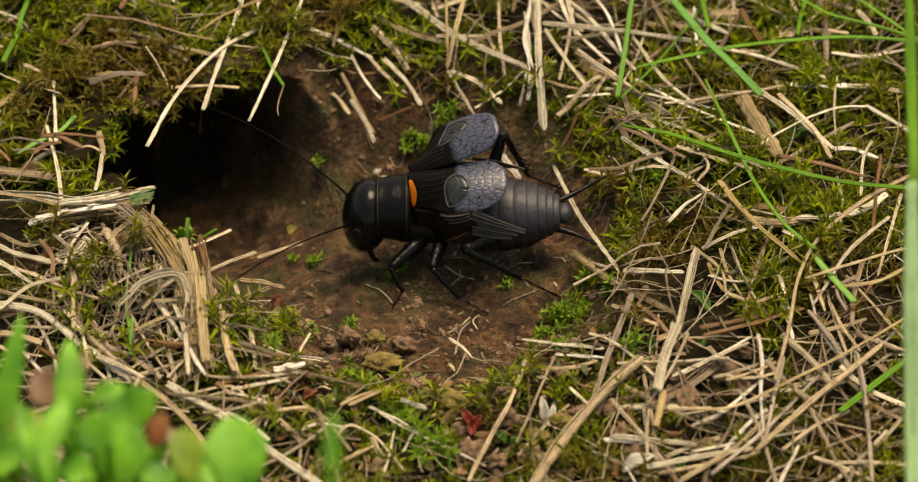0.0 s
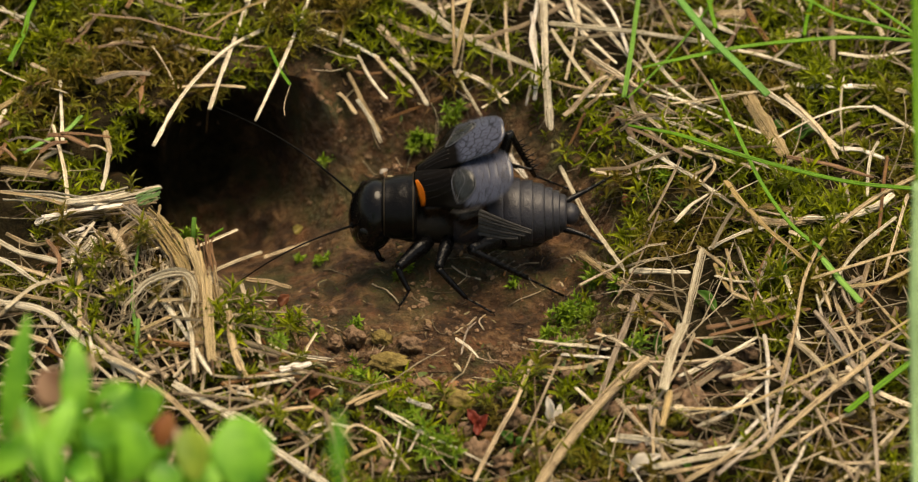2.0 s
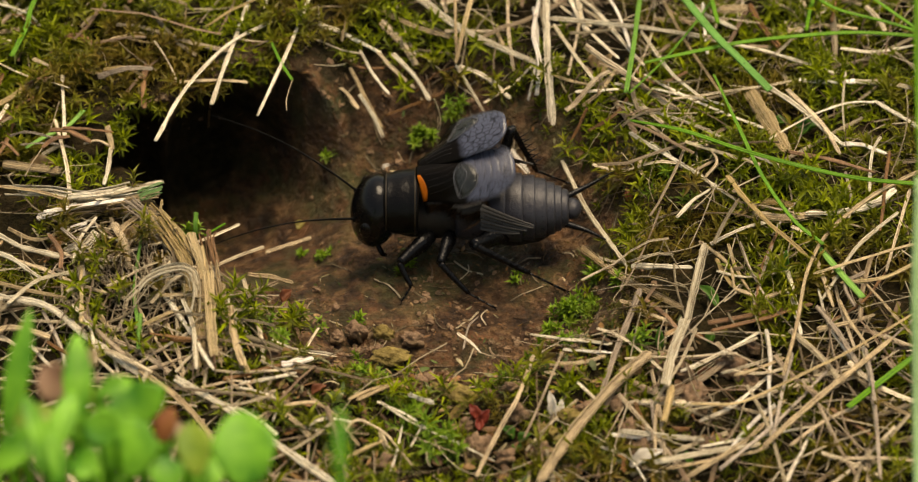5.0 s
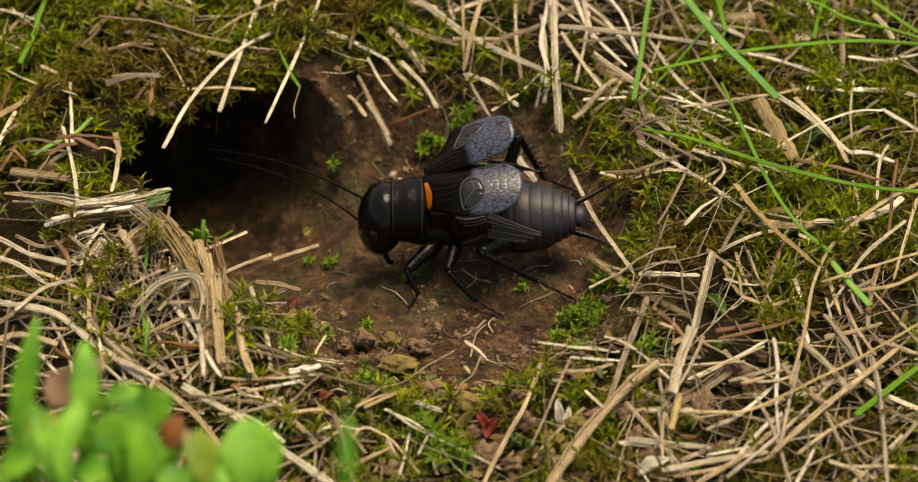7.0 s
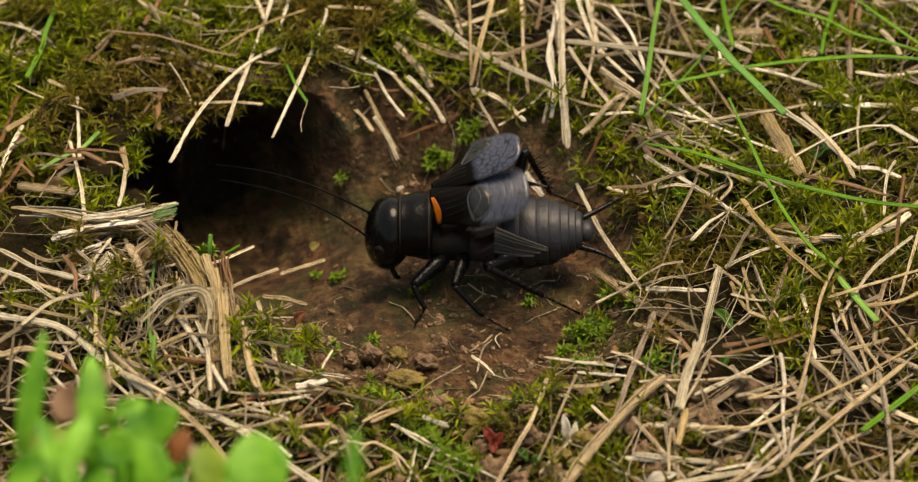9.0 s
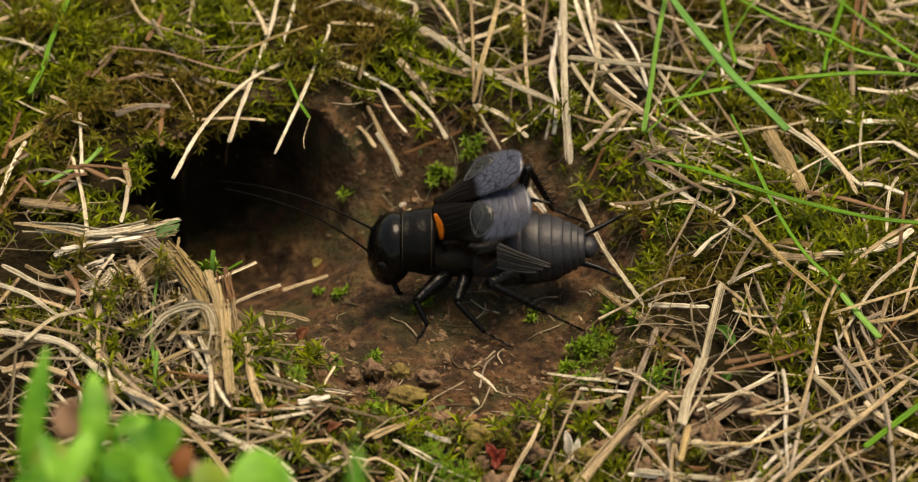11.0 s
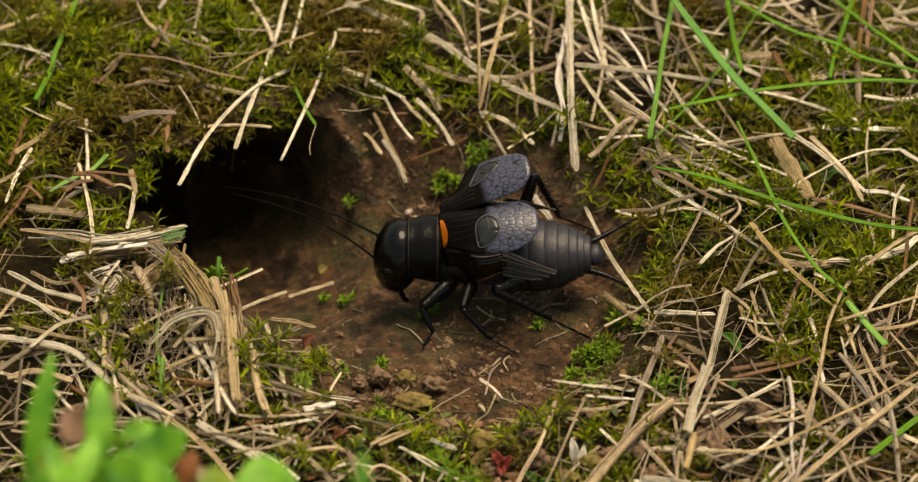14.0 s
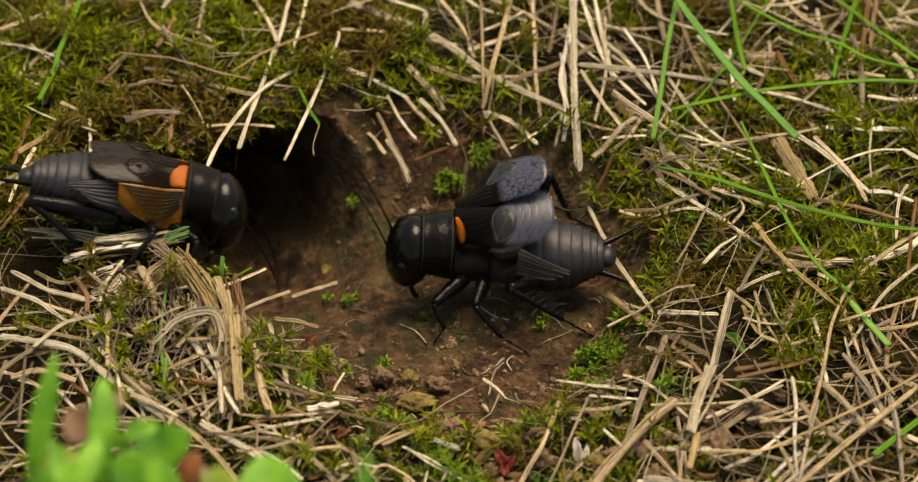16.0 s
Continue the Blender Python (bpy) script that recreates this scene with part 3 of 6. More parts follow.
straw("pale", 0.95, (-16.4, 42.9, 2.6), (-9.3, 38.6, 2.7), (-5.4, 35.8, 2.5), (-0.9, 31.2, 2.1), (3.5, 28.1, 1.9), (8.2, 25.0, 1.9))
straw("tan", 0.57, (-16.9, 37.1, 3.4), (-12.4, 36.9, 3.3), (-7.3, 36.2, 2.7), (-4.1, 35.8, 2.4))
straw("tan", 0.57, (-11.4, 35.1, 2.8), (-8.5, 33.2, 2.3), (-4.7, 31.4, 1.7), (-1.7, 30.4, 1.5))
straw("pale", 0.51, (-16.1, 31.4, 2.6), (-13.5, 30.4, 2.1), (-11.6, 29.7, 1.4), (-9.3, 28.8, 0.5))
straw("tan", 0.57, (-9.7, 28.9, 0.7), (-7.8, 27.3, -0.7), (-5.6, 25.8, -1.9))
straw("pale", 0.44, (-11.6, 28.7, 1.1), (-10.0, 26.5, -0.8), (-8.4, 25.0, -2.0))
straw("tan", 0.57, (-12.6, 27.3, -0.2), (-11.0, 24.9, -2.4), (-9.1, 22.0, -4.3))
straw("brown", 0.32, (-13.5, 28.2, 0.3), (-11.3, 27.4, -0.3), (-9.0, 27.5, -0.4))
straw("pale", 0.57, (-17.6, 30.0, 1.6), (-15.7, 28.6, 0.3), (-13.9, 27.2, -0.9))
straw("tan", 0.51, (-17.9, 29.3, 0.8), (-17.4, 28.7, 0.0), (-17.0, 28.1, -0.7))
straw("tan", 0.51, (-12.9, 32.1, 2.9), (-13.3, 30.3, 2.5), (-13.6, 29.3, 1.8))
straw("tan", 0.89, (-9.4, 32.1, 2.3), (-7.2, 29.9, 1.3), (-5.5, 27.6, -0.1))
straw("brown", 0.38, (-8.8, 23.5, -3.7), (-5.3, 24.6, -2.9), (-2.4, 25.6, -2.1))
straw("brown", 0.25, (-5.6, 25.6, -2.2), (-3.4, 27.2, -1.0), (-1.4, 27.7, -0.4))
straw("tan", 0.38, (-1.7, 46.3, 3.5), (-1.5, 39.0, 2.9), (-1.3, 30.2, 2.7), (-1.2, 26.8, 0.9))
straw("gold", 0.70, (2.2, 45.8, 3.9), (1.0, 38.5, 3.3), (-0.4, 30.1, 3.2), (-1.3, 26.4, 1.1))
straw("pale", 0.44, (-1.2, 27.4, 0.1), (0.1, 25.4, -1.1), (1.8, 22.9, -2.7))
straw("pale", 0.63, (-0.9, 27.5, -0.1), (2.0, 26.1, -0.5), (4.6, 23.6, -1.4))
straw("tan", 0.45, (4.0, 48.0, 2.2), (4.2, 39.5, 1.7), (4.5, 30.3, 1.8), (4.9, 25.8, 0.6))
straw("white", 0.57, (9.3, 47.2, 2.8), (8.2, 38.5, 2.5), (7.1, 29.9, 2.9), (7.7, 24.8, 2.2), (7.3, 22.2, 0.2))
straw("white", 0.38, (7.1, 35.6, 1.5), (7.6, 28.2, 2.7), (7.1, 24.8, 1.4), (6.5, 22.3, -0.6))
straw("pale", 0.89, (8.5, 46.9, 3.1), (8.5, 41.8, 3.1), (8.5, 34.7, 2.2), (8.5, 25.8, 3.0), (9.0, 18.6, -1.0))
straw("pale", 0.57, (8.9, 32.7, 2.3), (13.7, 32.0, 2.3), (20.0, 30.5, 2.6), (26.5, 28.8, 2.7))
straw("pale", 0.57, (25.6, 29.5, 2.2), (31.8, 27.3, 2.2), (35.5, 25.7, 2.1), (39.3, 23.8, 2.0))
straw("pale", 0.57, (9.3, 32.2, 1.9), (11.2, 27.1, 2.3), (13.6, 21.8, 2.5))
straw("pale", 0.57, (8.8, 47.8, 2.3), (10.0, 41.9, 2.2), (11.8, 34.4, 1.7), (13.6, 30.2, 1.9), (16.2, 26.0, 2.2))
straw("pale", 0.57, (11.8, 38.0, 1.3), (14.4, 34.4, 1.3), (16.5, 30.2, 1.4), (18.9, 25.2, 1.9))
straw("tan", 0.39, (-0.6, 44.4, 2.0), (3.6, 41.8, 1.9), (7.4, 38.7, 1.5), (11.2, 36.0, 1.2))
straw("tan", 0.38, (2.9, 32.8, 0.9), (4.2, 28.9, 1.3), (7.3, 26.4, 1.3), (9.8, 24.2, 1.1), (13.6, 22.1, 1.6))
straw("pale", 0.44, (11.5, 21.7, 1.2), (13.4, 21.1, 1.8), (16.1, 20.9, 2.2))
straw("tan", 0.44, (12.2, 19.8, 0.7), (14.1, 20.8, 1.9), (15.8, 24.4, 1.9))
straw("brown", 0.37, (12.7, 19.4, 0.8), (11.6, 17.8, -0.8), (10.3, 16.0, -2.7))
straw("brown", 0.43, (17.0, 20.0, 1.7), (15.6, 17.6, 1.4), (12.8, 17.3, -0.6))
straw("tan", 0.44, (19.0, 47.5, 2.6), (20.3, 41.0, 2.1), (21.1, 37.2, 1.8), (23.1, 29.8, 2.2), (25.4, 23.7, 2.3), (28.1, 17.4, 2.1))
straw("green", 0.49, (26.1, 21.1, 4.1), (28.5, 12.4, 3.8), (30.5, 4.2, 4.4), (33.2, -2.1, 4.3), (36.1, -5.8, 4.2))
straw("bluegreen", 0.88, (18.4, 43.4, 5.7), (21.3, 36.7, 5.5), (26.0, 26.3, 5.8), (28.9, 21.3, 5.9), (31.8, 17.0, 5.4))
straw("green", 0.56, (18.7, 21.6, 5.3), (22.8, 23.4, 5.0), (29.1, 25.6, 4.8), (35.4, 26.6, 4.9), (41.7, 27.3, 4.8), (49.1, 26.0, 5.3))
straw("green", 0.63, (20.2, 45.5, 4.1), (19.5, 40.0, 3.7), (18.6, 34.2, 3.4), (17.8, 26.7, 3.9), (16.7, 17.7, 4.5))
straw("green", 0.32, (31.4, 47.0, 2.9), (28.5, 39.5, 3.3), (25.4, 32.6, 3.1), (21.0, 24.8, 3.1), (17.1, 18.7, 3.5))
straw("green", 0.64, (25.5, 45.7, 3.9), (25.9, 40.5, 4.1), (26.3, 34.1, 4.4), (26.9, 29.8, 4.0))
straw("green", 0.49, (17.0, 12.9, 4.7), (22.3, 10.4, 5.5), (28.2, 7.5, 5.4), (34.2, 5.3, 5.1), (40.2, 3.8, 4.7), (46.8, 3.2, 4.4))
straw("green", 0.51, (22.6, 45.5, 4.1), (28.5, 39.8, 4.3), (32.8, 35.8, 4.6), (37.1, 33.8, 4.6), (40.1, 31.6, 4.4), (45.0, 29.6, 4.4), (49.5, 27.2, 4.5))
straw("green", 0.51, (35.1, 46.8, 3.1), (39.5, 40.6, 3.3), (43.5, 34.7, 3.9), (48.8, 28.8, 3.6))
straw("brown", 0.64, (41.8, 48.7, 1.6), (40.9, 42.6, 2.4), (40.0, 35.8, 3.0), (39.3, 31.6, 2.7))
straw("green", 0.51, (40.5, 47.6, 2.5), (39.0, 40.6, 3.2), (37.1, 33.1, 3.6), (36.4, 29.6, 3.2))
straw("tan", 1.40, (24.4, 34.7, 1.8), (27.4, 34.2, 2.3), (30.4, 34.3, 2.4))
straw("brown", 0.76, (30.6, 35.0, 2.4), (31.7, 31.8, 2.2), (33.5, 28.4, 1.8))
straw("white", 0.38, (25.5, 35.3, 2.5), (25.6, 30.6, 2.3), (25.7, 26.9, 2.1))
straw("white", 0.69, (35.1, 23.3, 1.5), (38.5, 23.1, 1.4), (41.6, 23.2, 1.5))
straw("pale", 0.63, (41.3, 23.1, 1.5), (44.7, 22.7, 1.6), (47.7, 22.2, 1.4))
straw("pale", 0.44, (18.8, 23.6, 2.0), (22.8, 20.4, 1.9), (27.0, 17.7, 1.7), (32.1, 15.4, 1.1))
straw("pale", 0.31, (15.6, 21.9, 2.2), (19.7, 21.2, 2.0), (27.4, 18.9, 1.7))
straw("pale", 0.25, (15.9, 19.0, 2.2), (20.8, 16.9, 2.4), (27.6, 17.7, 1.7))
straw("tan", 0.43, (15.9, 19.1, 1.7), (18.6, 15.8, 2.1), (21.3, 12.9, 2.0))
straw("gold", 1.61, (30.0, 21.2, 1.6), (31.9, 16.4, 1.2), (33.6, 11.7, 1.3))
straw("pale", 0.62, (31.6, 22.4, 1.8), (35.1, 18.9, 1.5), (38.0, 14.6, 1.5), (39.4, 12.6, 1.6))
straw("pale", 0.31, (31.7, 13.4, 1.7), (36.3, 17.3, 1.6), (40.1, 19.1, 1.8), (43.3, 19.3, 1.9))
straw("tan", 0.32, (33.0, 26.1, 1.1), (36.8, 26.3, 1.2), (39.9, 25.5, 1.0))
straw("pale", 0.49, (17.0, 14.2, 1.9), (19.9, 10.8, 2.4), (23.5, 7.6, 2.3), (28.4, 2.2, 2.4))
straw("pale", 0.31, (19.1, 12.5, 2.1), (20.9, 10.6, 2.1), (22.4, 8.4, 2.0))
straw("gold", 0.78, (26.9, 5.7, 3.3), (29.8, -0.1, 3.4), (34.7, -6.5, 3.0))
straw("brown", 0.49, (33.5, 10.6, 2.4), (37.6, 9.3, 2.5), (42.5, 7.5, 2.2))
straw("pale", 0.31, (40.4, 24.1, 2.0), (39.8, 19.5, 1.8), (39.6, 14.5, 1.8))
straw("pale", 0.37, (43.4, 13.5, 2.0), (42.3, 10.9, 1.8), (41.6, 5.0, 1.8))
straw("brown", 0.49, (44.1, 10.7, 2.4), (43.2, 4.9, 2.2), (42.3, -1.7, 2.3))
straw("white", 0.56, (39.4, 13.1, 1.3), (41.6, 12.8, 1.4), (43.9, 11.4, 1.4))
straw("tan", 0.85, (27.9, 2.7, 1.9), (30.6, 2.7, 1.8), (33.1, 2.7, 1.6))
straw("grey", 0.36, (34.6, 4.3, 2.0), (32.9, 1.4, 2.1), (31.2, -2.3, 2.2))
straw("pale", 0.42, (24.9, -3.4, 2.0), (27.9, -1.6, 2.4), (31.0, -0.2, 2.3))
straw("tan", 0.48, (47.6, 6.9, 3.5), (41.9, 2.5, 3.6), (37.0, -3.5, 4.1), (34.3, -9.4, 3.8), (32.7, -17.6, 3.4), (31.0, -24.6, 3.7))
straw("gold", 0.36, (34.9, -9.8, 3.8), (40.7, -6.6, 3.2), (46.7, -4.6, 3.6))
straw("gold", 0.41, (21.8, -28.4, 3.6), (26.7, -28.0, 3.4), (32.6, -24.0, 3.1), (38.7, -19.3, 2.6), (46.4, -13.5, 3.2))
straw("tan", 0.64, (28.8, -32.9, 2.2), (34.2, -27.0, 2.8), (42.4, -17.5, 2.1))
straw("pale", 0.68, (18.2, -35.0, 2.1), (23.6, -33.3, 1.8), (28.6, -31.9, 1.6))
straw("tan", 0.51, (19.3, -35.3, 1.5), (26.5, -33.0, 1.1), (29.4, -31.8, 1.1))
straw("pale", 0.40, (22.6, -32.3, 1.5), (28.9, -30.5, 1.3), (34.1, -29.3, 1.5))
straw("grey", 0.46, (39.6, -18.7, 2.0), (40.0, -25.8, 2.4), (39.9, -36.9, 1.8))
straw("tan", 0.47, (37.5, -11.5, 1.8), (38.5, -14.9, 1.7), (40.1, -18.0, 1.4))
straw("pale", 0.41, (21.1, -21.9, 1.7), (25.4, -19.4, 1.9), (29.4, -15.9, 1.5))
straw("brown", 0.53, (24.1, -15.4, 2.2), (30.4, -12.9, 1.4), (34.9, -11.6, 1.3))
straw("pale", 0.41, (25.2, -21.7, 1.3), (28.3, -20.4, 1.2), (31.4, -18.4, 0.8))
straw("grey", 0.30, (27.9, -3.2, 2.2), (28.8, -7.1, 1.8), (30.0, -10.6, 1.6))
straw("brown", 0.42, (31.7, -1.9, 2.2), (29.8, -7.2, 1.8), (29.0, -12.7, 1.6))
straw("white", 0.52, (14.1, -30.1, 1.0), (16.1, -30.4, 1.1), (17.9, -30.8, 1.2))
straw("grey", 0.40, (18.1, -26.1, 2.0), (18.3, -29.3, 1.8), (18.0, -31.6, 1.7))
straw("pale", 0.35, (35.5, -10.1, 2.0), (36.2, -14.7, 1.5), (38.2, -19.8, 1.4))
straw("pale", 0.47, (32.3, -10.1, 2.0), (33.0, -13.1, 1.6), (33.4, -16.5, 1.6))
straw("tan", 0.53, (35.0, -15.5, 1.5), (37.9, -14.8, 1.6), (40.9, -13.8, 1.9))
straw("grey", 0.46, (24.4, -35.6, 1.7), (30.1, -29.4, 1.9), (35.7, -21.8, 1.8))
straw("tan", 0.51, (20.6, -37.5, 2.0), (27.1, -31.6, 1.7), (31.4, -26.2, 2.0))
straw("pale", 0.35, (29.9, -16.4, 1.5), (30.1, -20.7, 1.5), (29.9, -23.2, 1.5))
straw("green", 0.89, (35.8, -5.2, 3.2), (37.4, -7.9, 2.8), (39.8, -11.9, 2.5))
straw("green", 0.70, (46.1, -18.4, 2.2), (41.5, -22.7, 1.8), (37.3, -27.9, 2.7))
straw("pale", 0.48, (43.3, 3.6, 1.7), (38.9, 1.3, 2.2), (34.7, 0.8, 2.5))
straw("tan", 0.36, (39.3, -7.2, 1.8), (42.2, -12.5, 1.9), (44.5, -16.6, 1.7))
straw("grey", 0.35, (45.6, -13.5, 2.0), (40.0, -19.5, 1.2), (35.5, -25.3, 2.0))
straw("tan", 0.57, (35.1, -33.1, 0.8), (39.6, -33.1, 0.8), (44.6, -33.7, 1.0))
straw("pale", 0.46, (30.9, -36.2, 0.7), (32.2, -33.1, 0.8), (33.8, -29.7, 1.4))
straw("brown", 0.46, (35.7, -27.0, 1.6), (38.2, -29.3, 1.4), (40.3, -31.0, 1.1))
straw("gold", 0.48, (46.1, -6.3, 2.6), (42.5, -8.4, 2.1), (37.6, -9.8, 2.6))
straw("tan", 0.41, (38.2, -20.9, 0.9), (40.7, -25.2, 1.1), (44.0, -27.9, 1.3))
straw("pale", 0.28, (12.9, -31.7, 1.0), (15.7, -33.4, 1.1), (17.3, -36.6, 1.1))
straw("tan", 0.51, (-40.8, 41.4, 1.8), (-44.4, 38.6, 1.6), (-47.9, 34.3, 1.8))
straw("brown", 0.62, (-47.5, 19.4, 1.1), (-48.8, 12.8, 1.0), (-51.3, 6.0, 1.3))
straw("tan", 0.60, (-47.7, -1.8, 0.9), (-49.6, -6.8, 1.4), (-50.5, -10.1, 2.0))
straw("pale", 0.45, (-43.0, 36.5, 2.4), (-46.1, 35.7, 2.3), (-49.1, 32.9, 2.1))
straw("brown", 0.80, (-20.8, -29.4, 2.8), (-19.0, -32.3, 2.4), (-17.5, -35.2, 2.1))
straw("pale", 0.40, (-18.9, -27.0, 2.8), (-16.2, -30.4, 2.5), (-13.9, -30.9, 2.2))
straw("tan", 0.68, (-45.2, -31.9, 3.2), (-42.0, -35.9, 3.5), (-39.5, -39.1, 3.7))
straw("gold", 0.94, (-33.0, 9.8, -5.8), (-29.2, -7.8, 4.8), (-27.2, -13.2, 3.3))
straw("gold", 0.69, (-26.9, -6.9, 4.8), (-25.8, -12.3, 4.1), (-24.0, -17.5, 4.1))
straw("pale", 0.58, (-28.4, -14.2, 4.3), (-27.2, -18.4, 4.2), (-26.6, -24.6, 4.5))
straw("brown", 0.53, (-25.7, -15.3, 3.3), (-25.2, -20.0, 3.3), (-24.9, -23.5, 3.4))
straw("tan", 0.68, (-24.8, -13.3, 3.4), (-23.2, -18.1, 3.5), (-22.1, -23.7, 3.6))
straw("gold", 0.53, (-23.9, -16.2, 2.9), (-22.7, -20.6, 3.0), (-21.5, -23.7, 3.2))
straw("tan", 0.52, (-30.1, -15.9, 2.6), (-28.7, -20.4, 2.9), (-27.9, -24.1, 3.2))
straw("tan", 0.59, (-40.4, -10.1, 2.1), (-37.3, -13.1, 1.6), (-34.7, -18.3, 1.7))
straw("pale", 0.47, (-43.4, -18.8, 2.1), (-40.8, -21.8, 1.8), (-36.6, -23.8, 2.1))
straw("brown", 0.47, (-44.7, -16.0, 2.7), (-42.2, -17.9, 2.1), (-39.2, -20.1, 1.8))
straw("grey", 0.47, (-42.5, -14.2, 2.6), (-40.5, -18.5, 1.8), (-39.6, -22.7, 1.9))
straw("pale", 0.42, (-38.0, -0.5, 3.0), (-39.6, -3.9, 2.8), (-40.0, -7.2, 2.6))
straw("tan", 0.95, (-36.2, -1.6, 3.1), (-34.7, -5.9, 3.8), (-34.3, -8.6, 3.1))
straw("pale", 1.08, (-37.9, -2.5, 2.7), (-39.0, -4.4, 2.5), (-41.1, -4.7, 2.0))
straw("tan", 0.48, (-47.2, -0.3, 1.2), (-44.0, -2.5, 1.6), (-41.1, -1.3, 2.1))
straw("pale", 0.35, (-35.1, -20.3, 2.0), (-33.6, -25.5, 2.1), (-32.4, -27.3, 2.3))
straw("tan", 0.57, (-20.3, -28.3, 3.3), (-17.4, -29.8, 3.1), (-15.0, -32.4, 2.5))
straw("tan", 0.46, (-15.2, -26.8, 2.6), (-12.8, -29.0, 2.3), (-10.5, -32.4, 1.7))
straw("gold", 0.46, (-12.7, -34.7, 1.6), (-10.5, -33.2, 1.7), (-8.2, -31.3, 1.4))
straw("tan", 0.42, (23.7, -2.8, 1.9), (26.6, -6.3, 1.8), (27.0, -9.8, 1.8))
straw("pale", 0.36, (25.3, -7.2, 1.8), (28.3, -8.0, 1.7), (32.5, -7.3, 1.9))
straw("tan", 0.53, (27.0, -9.8, 1.8), (29.9, -10.9, 1.6), (32.9, -9.6, 1.6))
straw("brown", 0.42, (36.2, -14.2, 1.0), (40.0, -11.0, 1.2), (42.7, -6.2, 0.9))
straw("pale", 0.48, (44.3, 1.2, 2.3), (39.7, -4.3, 2.4), (35.7, -12.0, 2.2))
straw("tan", 0.42, (45.9, 5.5, 1.7), (44.2, -0.9, 1.8), (42.6, -6.8, 1.4))
straw("grey", 0.36, (39.4, 8.1, 1.8), (39.6, 2.3, 2.1), (38.0, -3.3, 2.2))
straw("pale", 0.57, (40.1, 28.4, 1.7), (43.8, 27.7, 1.8), (48.2, 28.1, 2.4))
straw("tan", 0.64, (34.5, 30.8, 2.1), (38.4, 31.7, 2.2), (42.1, 31.2, 2.2))
straw("pale", 0.38, (39.1, 34.4, 2.5), (36.4, 31.3, 2.2), (33.1, 27.4, 1.7))
straw("tan", 0.51, (20.1, 33.9, 1.3), (23.9, 32.9, 1.7), (28.3, 32.7, 2.2))
straw("brown", 0.50, (23.5, 24.3, 1.8), (20.3, 22.2, 1.9), (17.9, 24.2, 1.9))
straw("tan", 0.43, (24.3, 13.4, 2.1), (26.0, 9.6, 2.1), (24.7, 6.7, 2.3))
straw("pale", 0.42, (21.5, 0.9, 1.8), (23.3, 3.2, 2.1), (25.2, 4.8, 2.3))
straw("white", 0.60, (-43.4, -0.2, 3.4), (-39.2, 0.2, 4.0), (-35.1, 1.2, 3.9))
straw("pale", 0.73, (-41.2, 1.7, 3.7), (-36.4, 2.6, 3.7), (-32.5, 14.8, -5.7))
straw("tan", 0.55, (-48.7, 4.7, 2.6), (-44.3, 3.5, 2.9), (-40.6, 1.7, 3.2))
straw("pale", 0.49, (-38.0, 0.2, 4.7), (-34.9, 5.4, 1.0), (-32.7, 13.4, -5.2))
straw("gold", 0.61, (-34.1, 9.0, -3.2), (-32.3, 10.7, -6.3), (-29.5, -5.7, 6.1))
straw("pale", 0.51, (-20.3, 46.0, 3.4), (-21.2, 38.3, 3.4), (-22.0, 32.9, 3.4))
straw("tan", 0.58, (-54.2, 38.2, 2.1), (-49.1, 41.4, 2.0), (-44.4, 43.8, 2.4), (-43.6, 47.4, 2.6))
straw("brown", 0.63, (-49.7, 24.1, 1.6), (-50.3, 19.9, 1.5), (-50.9, 16.0, 1.6))
straw("pale", 0.56, (-48.7, 19.1, 1.5), (-49.9, 15.0, 1.5), (-50.7, 9.8, 1.8))
straw("brown", 0.82, (-44.0, 28.6, 2.3), (-42.0, 29.2, 2.6), (-39.8, 27.3, 2.7))
straw("brown", 0.57, (-36.6, 32.3, 4.6), (-35.5, 35.4, 4.6), (-35.0, 39.2, 3.5))
straw("grey", 0.58, (-36.5, 41.0, 3.0), (-35.8, 43.6, 2.9), (-35.5, 46.7, 2.8))
straw("pale", 0.51, (10.6, 47.9, 2.2), (11.4, 40.3, 1.9), (12.7, 31.2, 1.8))
straw("tan", 0.45, (-9.3, 47.9, 2.3), (-6.1, 43.8, 2.3), (-3.5, 38.8, 2.2), (-2.3, 33.8, 2.2))
straw("pale", 0.45, (-6.1, 47.7, 2.6), (-2.1, 42.8, 2.3), (3.5, 40.2, 2.2))
straw("pale", 0.58, (14.7, 47.9, 2.1), (16.5, 43.4, 1.8), (20.3, 40.0, 2.0), (25.3, 37.7, 2.5))
straw("tan", 0.52, (30.9, 47.8, 2.1), (32.6, 42.8, 2.3), (35.3, 39.2, 2.6))
straw("pale", 0.45, (38.0, 47.6, 2.2), (33.3, 43.9, 2.3), (29.4, 42.9, 2.4))
straw("pale", 0.45, (44.1, 42.2, 2.8), (46.9, 37.4, 3.3), (50.3, 35.7, 3.4))
straw("brown", 0.52, (42.5, 47.5, 2.2), (41.5, 40.7, 3.1), (40.6, 34.1, 3.5))
straw("pale", 0.52, (-14.6, 48.2, 1.7), (-11.9, 43.8, 2.5), (-7.5, 41.8, 2.3))
straw("tan", 0.58, (-19.6, 42.8, 2.3), (-17.1, 46.6, 2.0), (-14.6, 48.7, 1.6))
